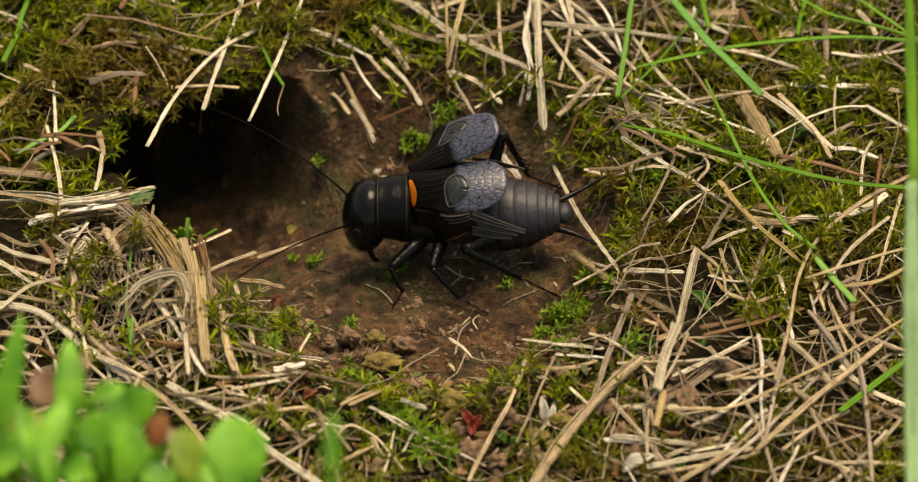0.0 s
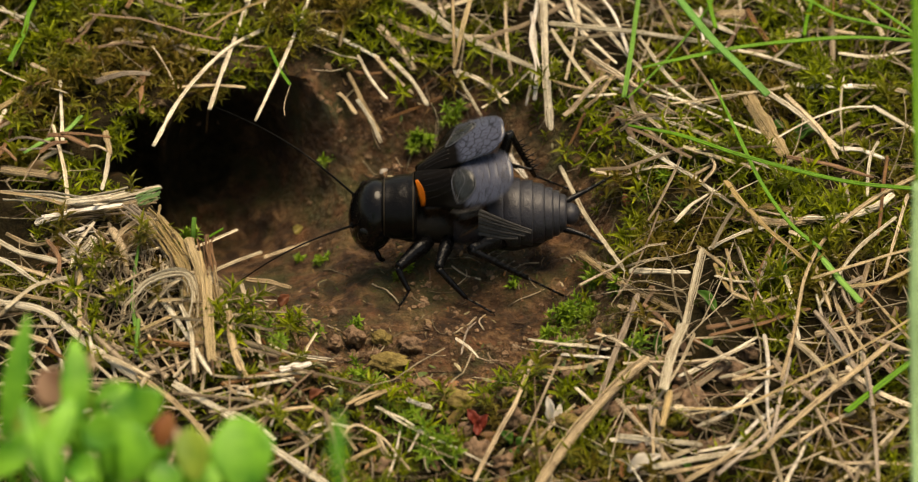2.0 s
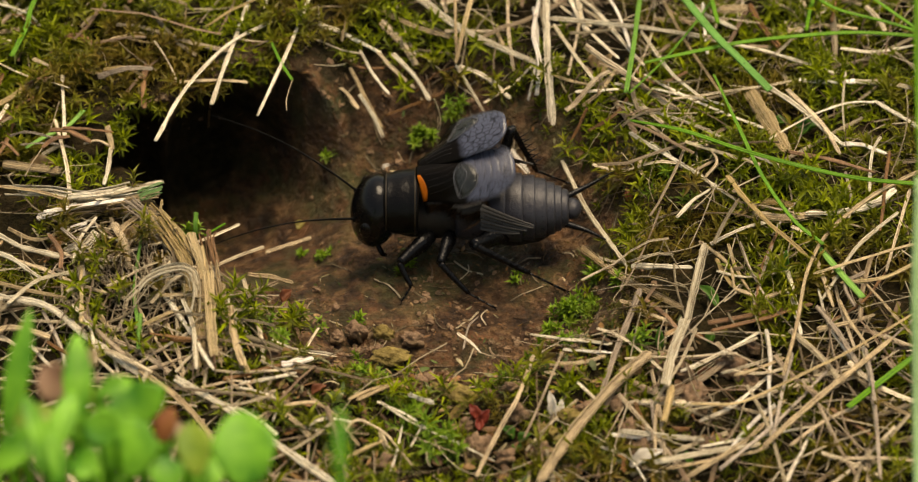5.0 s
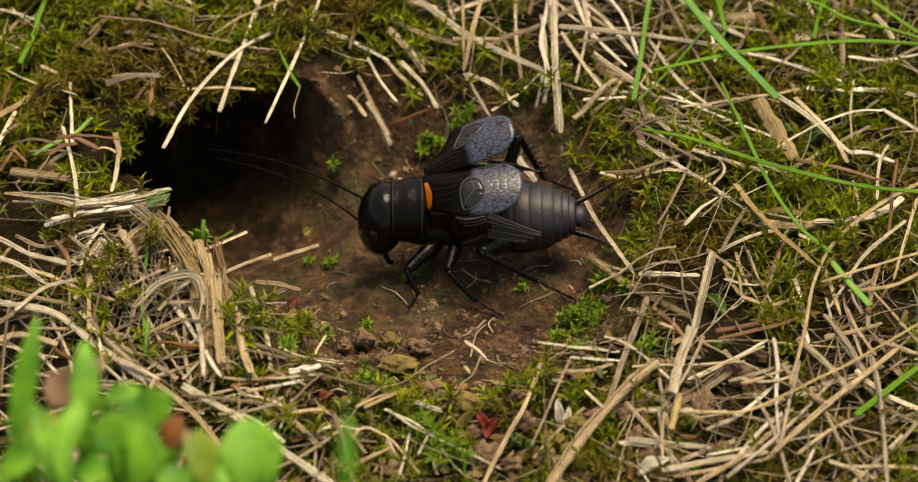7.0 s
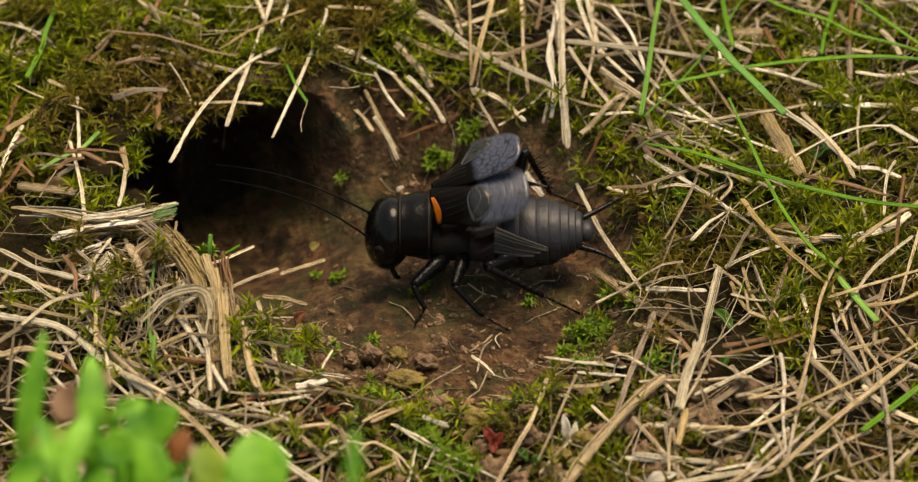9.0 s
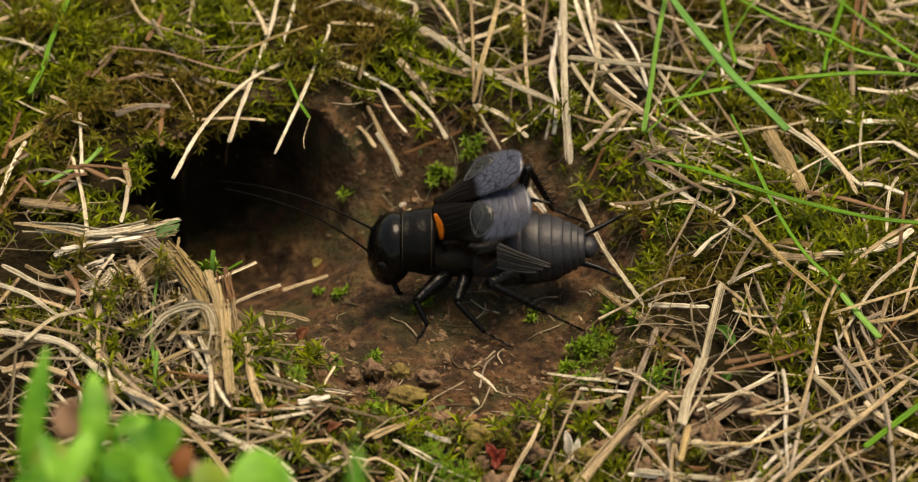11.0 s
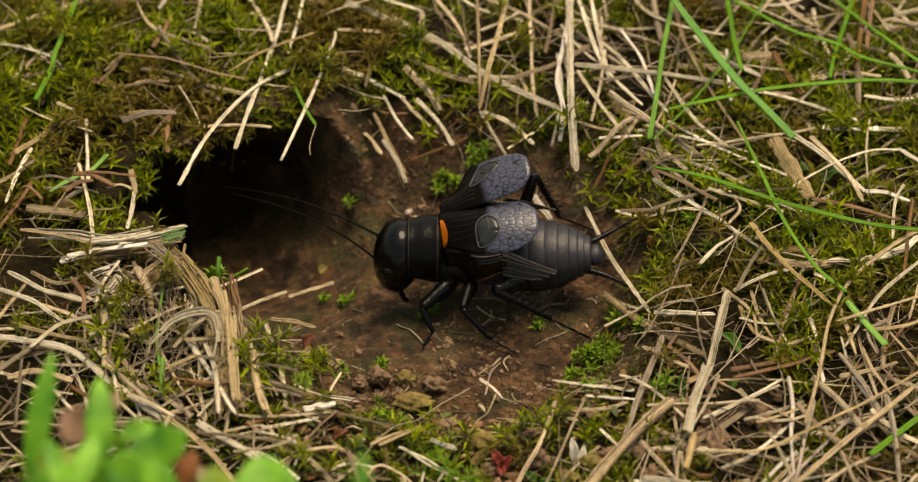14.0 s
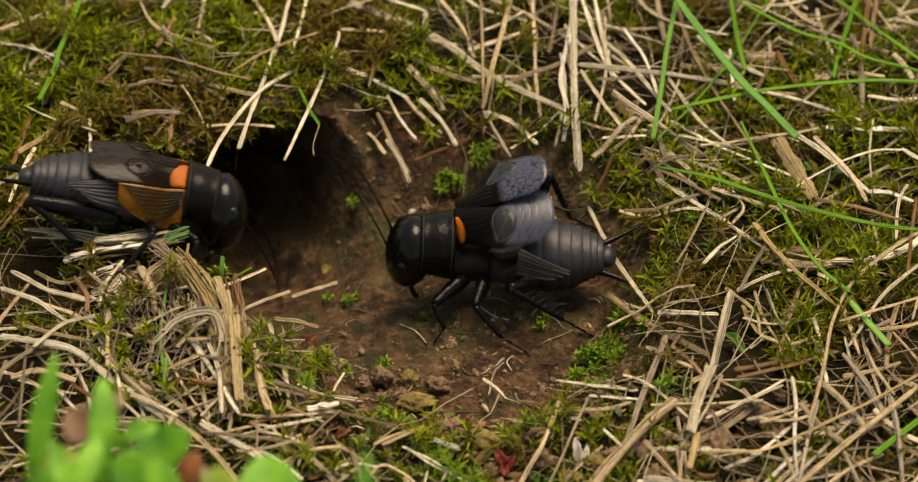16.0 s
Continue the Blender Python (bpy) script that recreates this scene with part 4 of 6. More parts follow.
straw("tan", 0.52, (-24.9, 46.9, 2.7), (-21.2, 44.1, 2.3), (-18.0, 42.9, 2.4))
straw("pale", 0.50, (-11.6, 25.1, -2.1), (-10.2, 23.2, -3.4), (-9.0, 20.7, -4.5))
straw("tan", 0.57, (-15.1, 26.8, -1.1), (-13.2, 25.6, -2.1), (-11.7, 23.9, -3.2))
straw("pale", 0.57, (-8.1, 28.4, 0.9), (-5.9, 26.6, -0.5), (-4.0, 24.2, -2.2))
straw("pale", 0.37, (18.0, 17.4, 2.7), (24.4, 14.5, 2.4), (29.7, 10.7, 2.0), (33.9, 7.9, 2.0))
straw("pale", 0.44, (18.7, 31.0, 2.0), (21.6, 23.7, 2.4), (25.2, 18.8, 2.4))
straw("pale", 0.57, (22.1, 38.1, 2.0), (25.4, 33.4, 2.5), (29.1, 30.7, 2.4))
straw("white", 0.45, (14.2, 39.5, 1.7), (16.3, 34.3, 1.8), (17.5, 27.9, 2.1))
straw("tan", 0.62, (34.0, 21.4, 1.8), (37.4, 15.9, 1.6), (39.0, 10.9, 1.8))
straw("pale", 0.50, (43.2, 19.4, 1.9), (46.1, 16.3, 2.1), (48.6, 13.4, 2.3))
straw("brown", 0.53, (18.0, -11.7, 2.0), (19.7, -14.0, 2.2), (21.1, -15.9, 1.9))
straw("pale", 0.41, (22.1, -21.6, 1.7), (25.1, -19.7, 1.9), (29.0, -16.9, 1.6))
straw("brown", 0.53, (24.3, -17.0, 2.6), (29.1, -14.8, 2.1), (33.3, -12.6, 1.7))
straw("grey", 0.42, (28.6, -13.1, 1.7), (29.7, -8.7, 1.7), (31.2, -3.1, 2.1))
straw("tan", 0.42, (26.7, -3.2, 1.9), (27.4, -6.8, 1.5), (28.8, -10.2, 1.4))
straw("gold", 0.54, (25.4, -5.1, 1.6), (26.2, -7.7, 1.5), (27.6, -10.3, 1.5))
straw("pale", 0.53, (32.4, -7.7, 2.3), (32.9, -10.0, 2.0), (33.1, -12.4, 1.7))
straw("white", 0.46, (29.9, -16.0, 2.0), (30.1, -20.3, 2.0), (29.7, -24.5, 2.1), (29.8, -30.0, 1.9))
straw("tan", 0.47, (26.4, -23.1, 2.3), (29.3, -21.6, 2.1), (31.5, -20.1, 1.9))
straw("tan", 0.59, (35.4, -6.6, 3.0), (36.1, -9.7, 2.6), (36.8, -12.9, 2.1))
straw("grey", 0.59, (35.1, -12.7, 2.1), (37.2, -16.9, 2.0), (38.7, -20.9, 1.9))
straw("grey", 0.53, (38.9, -13.0, 2.3), (38.2, -9.9, 2.4), (40.3, -7.6, 2.1))
straw("pale", 0.52, (39.4, -18.4, 1.9), (39.9, -24.5, 2.0), (39.9, -31.8, 2.0))
straw("grey", 0.52, (29.7, -31.9, 2.1), (30.8, -26.6, 2.5), (32.3, -19.7, 2.3))
straw("tan", 0.46, (31.4, -32.1, 1.5), (34.7, -29.4, 2.0), (38.3, -27.0, 2.0))
straw("tan", 1.03, (29.2, 0.7, 2.4), (32.9, 0.4, 2.1), (36.6, 1.7, 1.9))
straw("gold", 0.91, (27.4, 0.4, 2.5), (30.9, 2.7, 2.3), (33.7, 2.5, 2.0))
straw("pale", 0.85, (37.7, 1.1, 2.3), (41.4, 2.6, 1.9), (44.4, 5.4, 1.7))
straw("brown", 0.46, (16.5, -25.9, 1.4), (17.0, -27.8, 1.3), (17.5, -31.0, 1.2))
straw("tan", 0.40, (18.7, -26.9, 2.0), (18.4, -29.2, 1.8), (18.3, -33.0, 1.6))
straw("pale", 0.46, (22.7, -29.1, 1.8), (26.2, -26.7, 1.8), (29.9, -22.3, 1.5))
straw("white", 0.52, (25.4, -32.7, 1.2), (28.1, -28.9, 1.6), (30.3, -26.4, 1.5))
straw("pale", 0.57, (14.9, -30.1, 1.5), (19.2, -30.9, 1.7), (23.2, -31.3, 1.5))
straw("pale", 0.34, (-22.4, -25.8, 3.2), (-19.7, -26.8, 3.3), (-18.5, -28.2, 3.3), (-18.9, -30.5, 3.1))
straw("tan", 0.40, (-23.9, -23.9, 2.7), (-21.5, -26.7, 3.0), (-19.7, -27.8, 3.0))
straw("tan", 0.34, (-18.0, -26.1, 3.0), (-17.4, -28.3, 3.0), (-17.8, -30.6, 2.8))
straw("pale", 0.29, (-8.9, -25.8, 1.3), (-6.3, -26.9, 0.8), (-4.0, -28.8, 0.7))
straw("tan", 0.52, (-11.7, -26.3, 2.0), (-9.5, -24.2, 1.4), (-7.7, -22.0, 0.0))
straw("white", 0.52, (-5.7, -24.2, 0.7), (-4.6, -24.8, 0.7), (-3.3, -25.5, 0.8))
straw("pale", 0.24, (-19.5, -17.4, 1.7), (-16.6, -17.4, 0.1), (-13.2, -13.2, -4.6))
straw("pale", 0.36, (-1.0, -8.7, -5.5), (0.4, -10.2, -5.5), (1.4, -11.7, -5.5))
straw("grey", 0.24, (1.1, -6.3, -5.5), (0.1, -8.0, -5.5), (-0.4, -11.2, -5.5))
straw("tan", 0.56, (-21.3, 6.9, -8.6), (-18.8, 8.2, -8.6), (-16.5, 8.7, -8.1))
straw("tan", 0.61, (-22.8, 0.2, -5.6), (-20.3, -0.2, -5.6), (-18.0, -1.2, -5.5))
straw("gold", 1.28, (-26.0, -10.6, 4.6), (-25.5, -16.8, 4.4), (-24.9, -22.9, 4.5))
straw("gold", 1.06, (-28.1, -5.8, 5.6), (-27.1, -8.8, 5.0), (-26.6, -11.7, 4.4))
straw("tan", 0.81, (-23.6, -14.6, 3.9), (-23.1, -19.4, 4.0), (-22.0, -23.8, 4.2))
straw("brown", 0.41, (-31.6, -18.4, 3.5), (-29.3, -19.3, 3.9), (-26.4, -20.1, 4.2))
straw("pale", 0.46, (-42.3, -32.1, 3.5), (-39.6, -30.2, 3.6), (-36.3, -28.2, 3.3))
straw("pale", 0.60, (-49.5, -1.2, 2.1), (-45.6, -4.4, 2.5), (-41.2, -6.5, 2.9))
straw("white", 0.72, (-44.1, -0.4, 2.6), (-42.3, 0.7, 2.8), (-40.9, 1.4, 3.0))
straw("tan", 0.53, (-48.0, -10.7, 3.5), (-44.3, -12.1, 3.5), (-40.2, -13.0, 3.2))
straw("pale", 0.47, (-45.9, -14.8, 4.1), (-43.3, -10.6, 3.4), (-39.8, -9.1, 3.3))
straw("grey", 0.42, (-41.5, -2.4, 3.2), (-39.5, -5.4, 3.5), (-38.6, -10.4, 3.3))
straw("pale", 0.54, (-50.4, -4.1, 2.3), (-46.6, -6.3, 2.7), (-42.7, -10.3, 3.2))
straw("tan", 0.70, (-48.0, -18.3, 3.3), (-45.2, -17.2, 3.1), (-41.6, -17.9, 2.5))
straw("pale", 0.47, (-39.5, -14.0, 3.3), (-37.6, -16.9, 2.8), (-36.6, -22.5, 3.3))
straw("brown", 0.54, (-42.7, -3.1, 3.0), (-41.3, -5.9, 3.1), (-41.1, -8.6, 3.2))
straw("tan", 0.57, (-20.7, -30.6, 3.2), (-18.0, -28.6, 3.3), (-14.6, -27.6, 3.1))
straw("pale", 0.40, (-16.2, -31.2, 2.6), (-13.9, -29.6, 2.6), (-11.1, -29.5, 2.1))
straw("pale", 0.51, (-23.7, -28.1, 3.2), (-20.8, -29.8, 3.2), (-18.4, -32.1, 2.9))


def withered_patch():
    """Short withered stems tangled in the moss beside the burrow's lip."""
    rng = np.random.default_rng(404)
    for k in range(22):
        x, y = rng.uniform(-51, -38), rng.uniform(10, 36)
        length, ang, z = rng.uniform(2, 6), rng.uniform(-0.8, 1.2), rng.uniform(1.4, 3.2)
        dx, dy = length * math.cos(ang), length * math.sin(ang)
        straw(("brown", "brown", "tan", "gold", "grey")[k % 5], rng.uniform(0.25, 0.7), (x, y, z), (x + dx * 0.5 + rng.normal(0, 0.4), y + dy * 0.5, z + rng.uniform(0, 0.7)), (x + dx, y + dy, z - rng.uniform(0, 0.8)))


withered_patch()


def turf(x, y):
    """How thick the turf grows: 0 on bare soil and in the burrow, 1 on the lawn."""
    edge = bowl(x, y) + 0.16 * relief(x, y, 6, 31)
    hole = burrow(x, y) + 0.10 * relief(x, y, 4, 32)
    front = 1 - 0.60 * np.exp(-((x + 3) / 20) ** 2 - ((y + 29) / 11) ** 2)
    return np.maximum.reduce([ss(0.86, 1.12, edge), ss(14, 19, y) * ss(-18, -22, x), ss(-32, -35, x) * ss(-8, 0, y)]) * ss(0.90, 0.98, hole) * front


def scatter(count, seed, weight, reach=58):
    rng = np.random.default_rng(seed)
    x, y = rng.uniform(-reach, reach, count * 12), rng.uniform(-reach, reach + 8, count * 12)
    keep = rng.random(count * 12) < weight(x, y)
    return x[keep][:count], y[keep][:count], rng


def worn_front(x, y):
    """The edge of the bowl where the litter is thin."""
    return 1 - 0.85 * np.exp(-((x - 1) / 17) ** 2 - ((y + 25) / 9) ** 2)


def build_litter():
    x2, y2, _ = scatter(700, 6, lambda x, y: worn_front(x, y) * np.maximum(turf(x, y), 0.45 * ss(-14, -20, y)) * (0.35 + 0.65 * np.maximum(ss(0, 14, x), ss(-14, -22, x))) * np.maximum(ss(-10, -18, y), 0.5 * ss(18, 28, y)))
    x, y, rng = scatter(720, 5, lambda x, y: worn_front(x, y) * turf(x, y) * (0.15 + 0.85 * np.maximum(ss(-8, 14, x + 0.25 * y), ss(6, -8, y))) * (0.55 + 0.45 * relief(x, y, 9, 33)))
    x, y = np.concatenate([x, x2]), np.concatenate([y, y2])
    shapes = []
    for a, b in zip(x, y):
        length, width = rng.uniform(2.5, 16), 0.12 + 0.5 * rng.random() ** 2
        ang, bend = rng.normal(0.3, 1.2), rng.normal(0, 0.09)
        q = np.linspace(-0.5, 0.5, 6)
        px = a + length * (np.cos(ang) * q + np.sin(ang) * bend * q * q * 2)
        py = b + length * (np.sin(ang) * q - np.cos(ang) * bend * q * q * 2)
        flat = np.maximum(ground_z(px, py), ground_z(a, b) - 1)
        z = flat + rng.uniform(0.3, 2.8) + rng.normal(0, 0.10) * length * q
        if (burrow(px, py) < 0.95).any():
            continue
        shapes.append(sweep(np.stack([px, py, z], 1), width, width * 0.4, rng.uniform(-0.8, 0.8), BLADE[::2]))
    fx, fy, _ = scatter(900, 7, lambda x, y: worn_front(x, y) * turf(x, y) * (0.2 + 0.8 * np.maximum(ss(-8, 10, x + 0.25 * y), ss(4, -8, y))))
    fine = []
    for a, b in zip(fx, fy):
        length, width, ang, bend = rng.uniform(2.5, 13), rng.uniform(0.05, 0.13), rng.uniform(0, 6.3), rng.normal(0, 0.45)
        q = np.linspace(-0.5, 0.5, 9)
        px = a + length * (np.cos(ang) * q + np.sin(ang) * bend * q * q * 2)
        py = b + length * (np.sin(ang) * q - np.cos(ang) * bend * q * q * 2)
        if (burrow(px, py) < 0.95).any():
            continue
        z = ground_z(px, py) + rng.uniform(0.5, 2.4) + rng.normal(0, 0.12) * length * q + rng.normal(0, 0.2) * np.sin(9 * q)
        fine.append(sweep(np.stack([px, py, z], 1), width, width * 0.7, 0.0, BLADE[::2]))
    whole = join(*fine)
    tagged(new("dry_fibres", mesh_of("dry_fibres", whole[0], whole[1], LITTER, whole[2])), "thin curled dry grass fibres tangled over the turf", "grass litter", kind="stuff")
    whole = join(*shapes)
    ob = new("grass_litter", mesh_of("grass_litter", whole[0], whole[1], LITTER, whole[2], smooth=False))
    tagged(ob, "matted tan dead grass clippings covering the turf", "grass litter", kind="stuff")


build_litter()


def build_tussock():
    """Torn fibres that hang down the straw tussock beside the burrow."""
    rng = np.random.default_rng(77)
    shapes = []
    for k in range(210):
        a = np.array([rng.uniform(-42, -26.5), rng.uniform(-12, 1), 0])
        d = np.array([rng.normal(3.0, 5.0), rng.normal(-7.0, 5.5), 0]) * rng.uniform(0.25, 1.0)
        q = np.linspace(0, 1, 7)[:, None]
        line = a + d * q + np.array([rng.normal(0, 0.8), 0, 0]) * np.sin(math.pi * q)
        line[:, 2] = ground_z(line[:, 0], line[:, 1]) + rng.uniform(0.2, 2.2) * (1 - 0.7 * q[:, 0]) + 0.3
        w = 0.07 + 0.38 * rng.random() ** 3
        shapes.append(sweep(line, w, w * 0.4, rng.uniform(-0.8, 0.8), BLADE[::2]))
    whole = join(*shapes)
    tagged(new("tussock_fibres", mesh_of("tussock_fibres", whole[0], whole[1], LITTER, whole[2], smooth=False)), "torn tan fibres of a dead grass tussock", "grass litter", kind="stuff")


build_tussock()


def moss_shoot(rng, leaves, height, leaf, width):
    """One leafy shoot: keeled leaflets in whorls along the stem, opening into a star at its top."""
    verts, faces, uvs = [], [], []
    for k in range(leaves):
        up = ((k + 0.5) / leaves) ** 0.7
        ang = k * 2.4 + rng.uniform(-0.3, 0.3)
        rise = -0.1 + 1.25 * up ** 3
        size = leaf * (0.70 + 0.40 * math.sin(up * 2.6)) * rng.uniform(0.8, 1.2)
        d, s = np.array([math.cos(ang), math.sin(ang), 0]), np.array([-math.sin(ang), math.cos(ang), 0])
        root = np.array([0, 0, height * up])
        mid = root + d * size * 0.45 * math.cos(rise + 0.3) + np.array([0, 0, size * 0.45 * math.sin(rise + 0.3)])
        tip = root + d * size * math.cos(rise - 0.1) + np.array([0, 0, size * math.sin(rise - 0.1)])
        w = width * size / leaf
        b = len(verts)
        verts += [root - s * w * 0.3, root + s * w * 0.3, mid - s * w * 0.5, mid + s * w * 0.5, mid + np.array([0, 0, -0.10]) * leaf, tip]
        uvs += [(up * 0.6, 0)] * 2 + [(up * 0.85, 0.5)] * 3 + [(up, 1)]
        faces += [(b, b + 4, b + 2), (b, b + 1, b + 4), (b + 1, b + 3, b + 4), (b + 2, b + 4, b + 5), (b + 4, b + 3, b + 5)]
    return np.array(verts), np.array(faces), np.array(uvs)


def plant_shoots(name, x, y, z, rng, kinds, size, tilt, material, label, lean=(0.0, 0.0)):
    verts, faces, uvs, base = [], [], [], 0
    for a, b, c in zip(x, y, z):
        v, f, t = kinds[rng.integers(len(kinds))]
        r = np.array((Euler((rng.normal(lean[0], tilt), rng.normal(lean[1], tilt), 0)).to_matrix() @ Euler((0, 0, rng.uniform(0, 6.3))).to_matrix()))
        verts.append(v @ r.T * rng.uniform(*size) + (a, b, c))
        faces.append(f + base)
        uvs.append(t)
        base += len(v)
    ob = new(name, mesh_of(name, np.vstack(verts), np.vstack(faces), material, np.vstack(uvs), smooth=False))
    return tagged(ob, label, "moss", kind="stuff")


def build_moss():
    rng0 = np.random.default_rng(2)
    kinds = [moss_shoot(rng0, 18, rng0.uniform(1.6, 3.8), rng0.uniform(1.3, 2.1), 0.34) for _ in range(9)]
    x, y, rng = scatter(11000, 11, lambda x, y: turf(x, y) * (1 - 0.88 * np.exp(-((x + 33) / 10) ** 2 - ((y + 8) / 11) ** 2)) * (1 - 0.65 * np.exp(-((x + 43) / 5) ** 2 - ((y - 17) / 6) ** 2)) * (1 - 0.5 * ss(-12, -19, y)) * (1 - 0.75 * np.exp(-((x + 12) / 9) ** 2 - ((y - 26) / 11) ** 2)) * (0.85 + 0.15 * ss(2, -16, x) * ss(-4, 10, y)) * ss(-0.75, 0.15, relief(x, y, 8, 41) + 0.4 * relief(x, y, 3, 42) + 0.7 * ss(-4, -20, x) * ss(2, 14, y) - 0.25 * ss(2, -10, y) * ss(0, -15, x)))
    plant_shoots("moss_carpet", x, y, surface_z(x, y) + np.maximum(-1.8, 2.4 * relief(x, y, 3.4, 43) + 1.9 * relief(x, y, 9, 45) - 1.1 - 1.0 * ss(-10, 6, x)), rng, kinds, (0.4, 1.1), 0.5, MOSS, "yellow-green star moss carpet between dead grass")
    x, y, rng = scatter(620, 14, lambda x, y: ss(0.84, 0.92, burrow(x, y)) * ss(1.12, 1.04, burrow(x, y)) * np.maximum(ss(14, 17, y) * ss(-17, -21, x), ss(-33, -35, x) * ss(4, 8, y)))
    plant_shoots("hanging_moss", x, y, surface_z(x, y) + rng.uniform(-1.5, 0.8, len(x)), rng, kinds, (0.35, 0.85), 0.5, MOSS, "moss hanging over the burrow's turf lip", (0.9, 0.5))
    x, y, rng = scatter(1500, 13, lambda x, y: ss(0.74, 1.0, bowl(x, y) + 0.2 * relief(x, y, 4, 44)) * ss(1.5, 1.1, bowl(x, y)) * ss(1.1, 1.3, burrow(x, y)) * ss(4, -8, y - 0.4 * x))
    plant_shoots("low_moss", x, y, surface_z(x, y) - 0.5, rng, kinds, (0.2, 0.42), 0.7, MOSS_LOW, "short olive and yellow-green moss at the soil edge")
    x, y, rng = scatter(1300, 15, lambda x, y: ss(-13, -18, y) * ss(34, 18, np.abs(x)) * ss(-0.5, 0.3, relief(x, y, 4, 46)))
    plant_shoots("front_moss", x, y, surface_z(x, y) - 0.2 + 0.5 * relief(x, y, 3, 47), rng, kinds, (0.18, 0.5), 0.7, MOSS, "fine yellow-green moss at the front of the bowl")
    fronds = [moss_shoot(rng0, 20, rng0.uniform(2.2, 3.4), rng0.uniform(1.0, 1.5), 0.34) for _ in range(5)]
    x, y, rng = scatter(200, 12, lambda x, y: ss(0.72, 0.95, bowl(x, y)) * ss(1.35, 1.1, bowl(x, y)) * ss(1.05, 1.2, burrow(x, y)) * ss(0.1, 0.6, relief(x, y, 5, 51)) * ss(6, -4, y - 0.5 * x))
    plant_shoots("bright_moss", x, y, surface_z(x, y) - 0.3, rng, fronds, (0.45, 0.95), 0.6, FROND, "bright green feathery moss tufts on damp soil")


build_moss()

# ---- soil crumbs, scraps and small growth ----
def chaff_material():
    n = Nodes("plant_fragments")
    own = n.add("NewGeometry").outputs["Random Per Island"]
    p = n.add("TexCoord").outputs["Object"]
    col = n.ramp(own, (0.0, (0.06, 0.032, 0.014)), (0.3, (0.15, 0.070, 0.026)), (0.45, (0.40, 0.26, 0.12)), (0.62, (0.30, 0.13, 0.045)), (0.74, (0.10, 0.13, 0.02)), (0.9, (0.05, 0.10, 0.018)), (1.0, (0.62, 0.50, 0.30)))
    f = n.noise(p, 2500, 3)
    return n.finish(n.mix(n.grey(f, 0.0, 0.5, 0.4, 0.7), col, (0.05, 0.03, 0.015)), 0.6, f, 0.1, spec=0.4)


CHAFF = chaff_material()
SCRAP = {
    "white": (leaf_material("white_husk", (0.62, 0.57, 0.48), (0.86, 0.82, 0.74)), "papery white seed husk on the soil", "seed husk"),
    "red": (leaf_material("red_petal", (0.17, 0.022, 0.014), (0.36, 0.065, 0.035)), "crumpled red-brown petal scrap on the soil", "petal"),
    "rust": (leaf_material("rust_scrap", (0.18, 0.055, 0.022), (0.34, 0.13, 0.06)), "rust-brown dry leaf scrap on the ground", "leaf scrap"),
    "leaf": (leaf_material("small_green_leaf", (0.05, 0.15, 0.015), (0.12, 0.30, 0.035)), "small fresh green seedling leaf in the litter", "leaf"),
    "husk": (leaf_material("tan_husk", (0.26, 0.17, 0.08), (0.48, 0.36, 0.20)), "curled tan dry leaf sheath in the litter", "leaf scrap"),
    "lichen": (leaf_material("yellow_scrap", (0.24, 0.20, 0.05), (0.42, 0.34, 0.10)), "yellowish leaf scrap on damp soil", "leaf scrap"),
}


def clod(at, wide, high, material):
    ob = new("soil_clod", mesh_of("clod", *lump((wide * (1.05 if material is CLOD_PALE else 0.9), wide * (0.62 if material is CLOD_PALE else random.uniform(0.7, 0.9)), high * (0.6 if material is CLOD_PALE else 0.75)), random.randint(1, 99), 0.55 if material is CLOD_PALE else 0.6, (random.uniform(-40, 40), random.uniform(-40, 40), random.uniform(-30, 30)), rows=20, cols=28), material))
    pale = material is CLOD_PALE
    ob.location = (Vector(at) + Vector((0, 0, 0.3 if pale else 0))) * MM
    return tagged(ob, "yellowish clay pellet on damp soil" if pale else "brown crumbly soil clod on bare ground", "clod", "soil clods")


def scrap(at, length, width, turn, tilt, kind):
    def place(u, w):
        half = width / 2 * np.sin(math.pi * np.clip(u * 0.93 + 0.05, 0, 1) ** 0.8) ** 0.9 * (1 + 0.22 * np.sin(13 * u + 3 * length) * np.sin(5 * w + turn))
        y = (2 * w - 1) * half
        return length * (u - 0.1), y, 0.55 * width * ((2 * w - 1) ** 2) * np.sin(math.pi * u) + 0.10 * width * np.sin(7 * w + 6 * u + turn) - 0.12 * length * (u - 0.5) ** 2 + 0.05 * np.sin(9 * u + 5 * w)
    material, label, cat = SCRAP[kind]
    ob = new(cat.replace(" ", "_"), mesh_of(cat, *sheet(place, 10, 7, 0.09), material))
    ob.matrix_world = Matrix.Translation(Vector(at) * MM) @ pose(0, 0, 0, 0, -tilt, turn)
    return tagged(ob, label, cat)


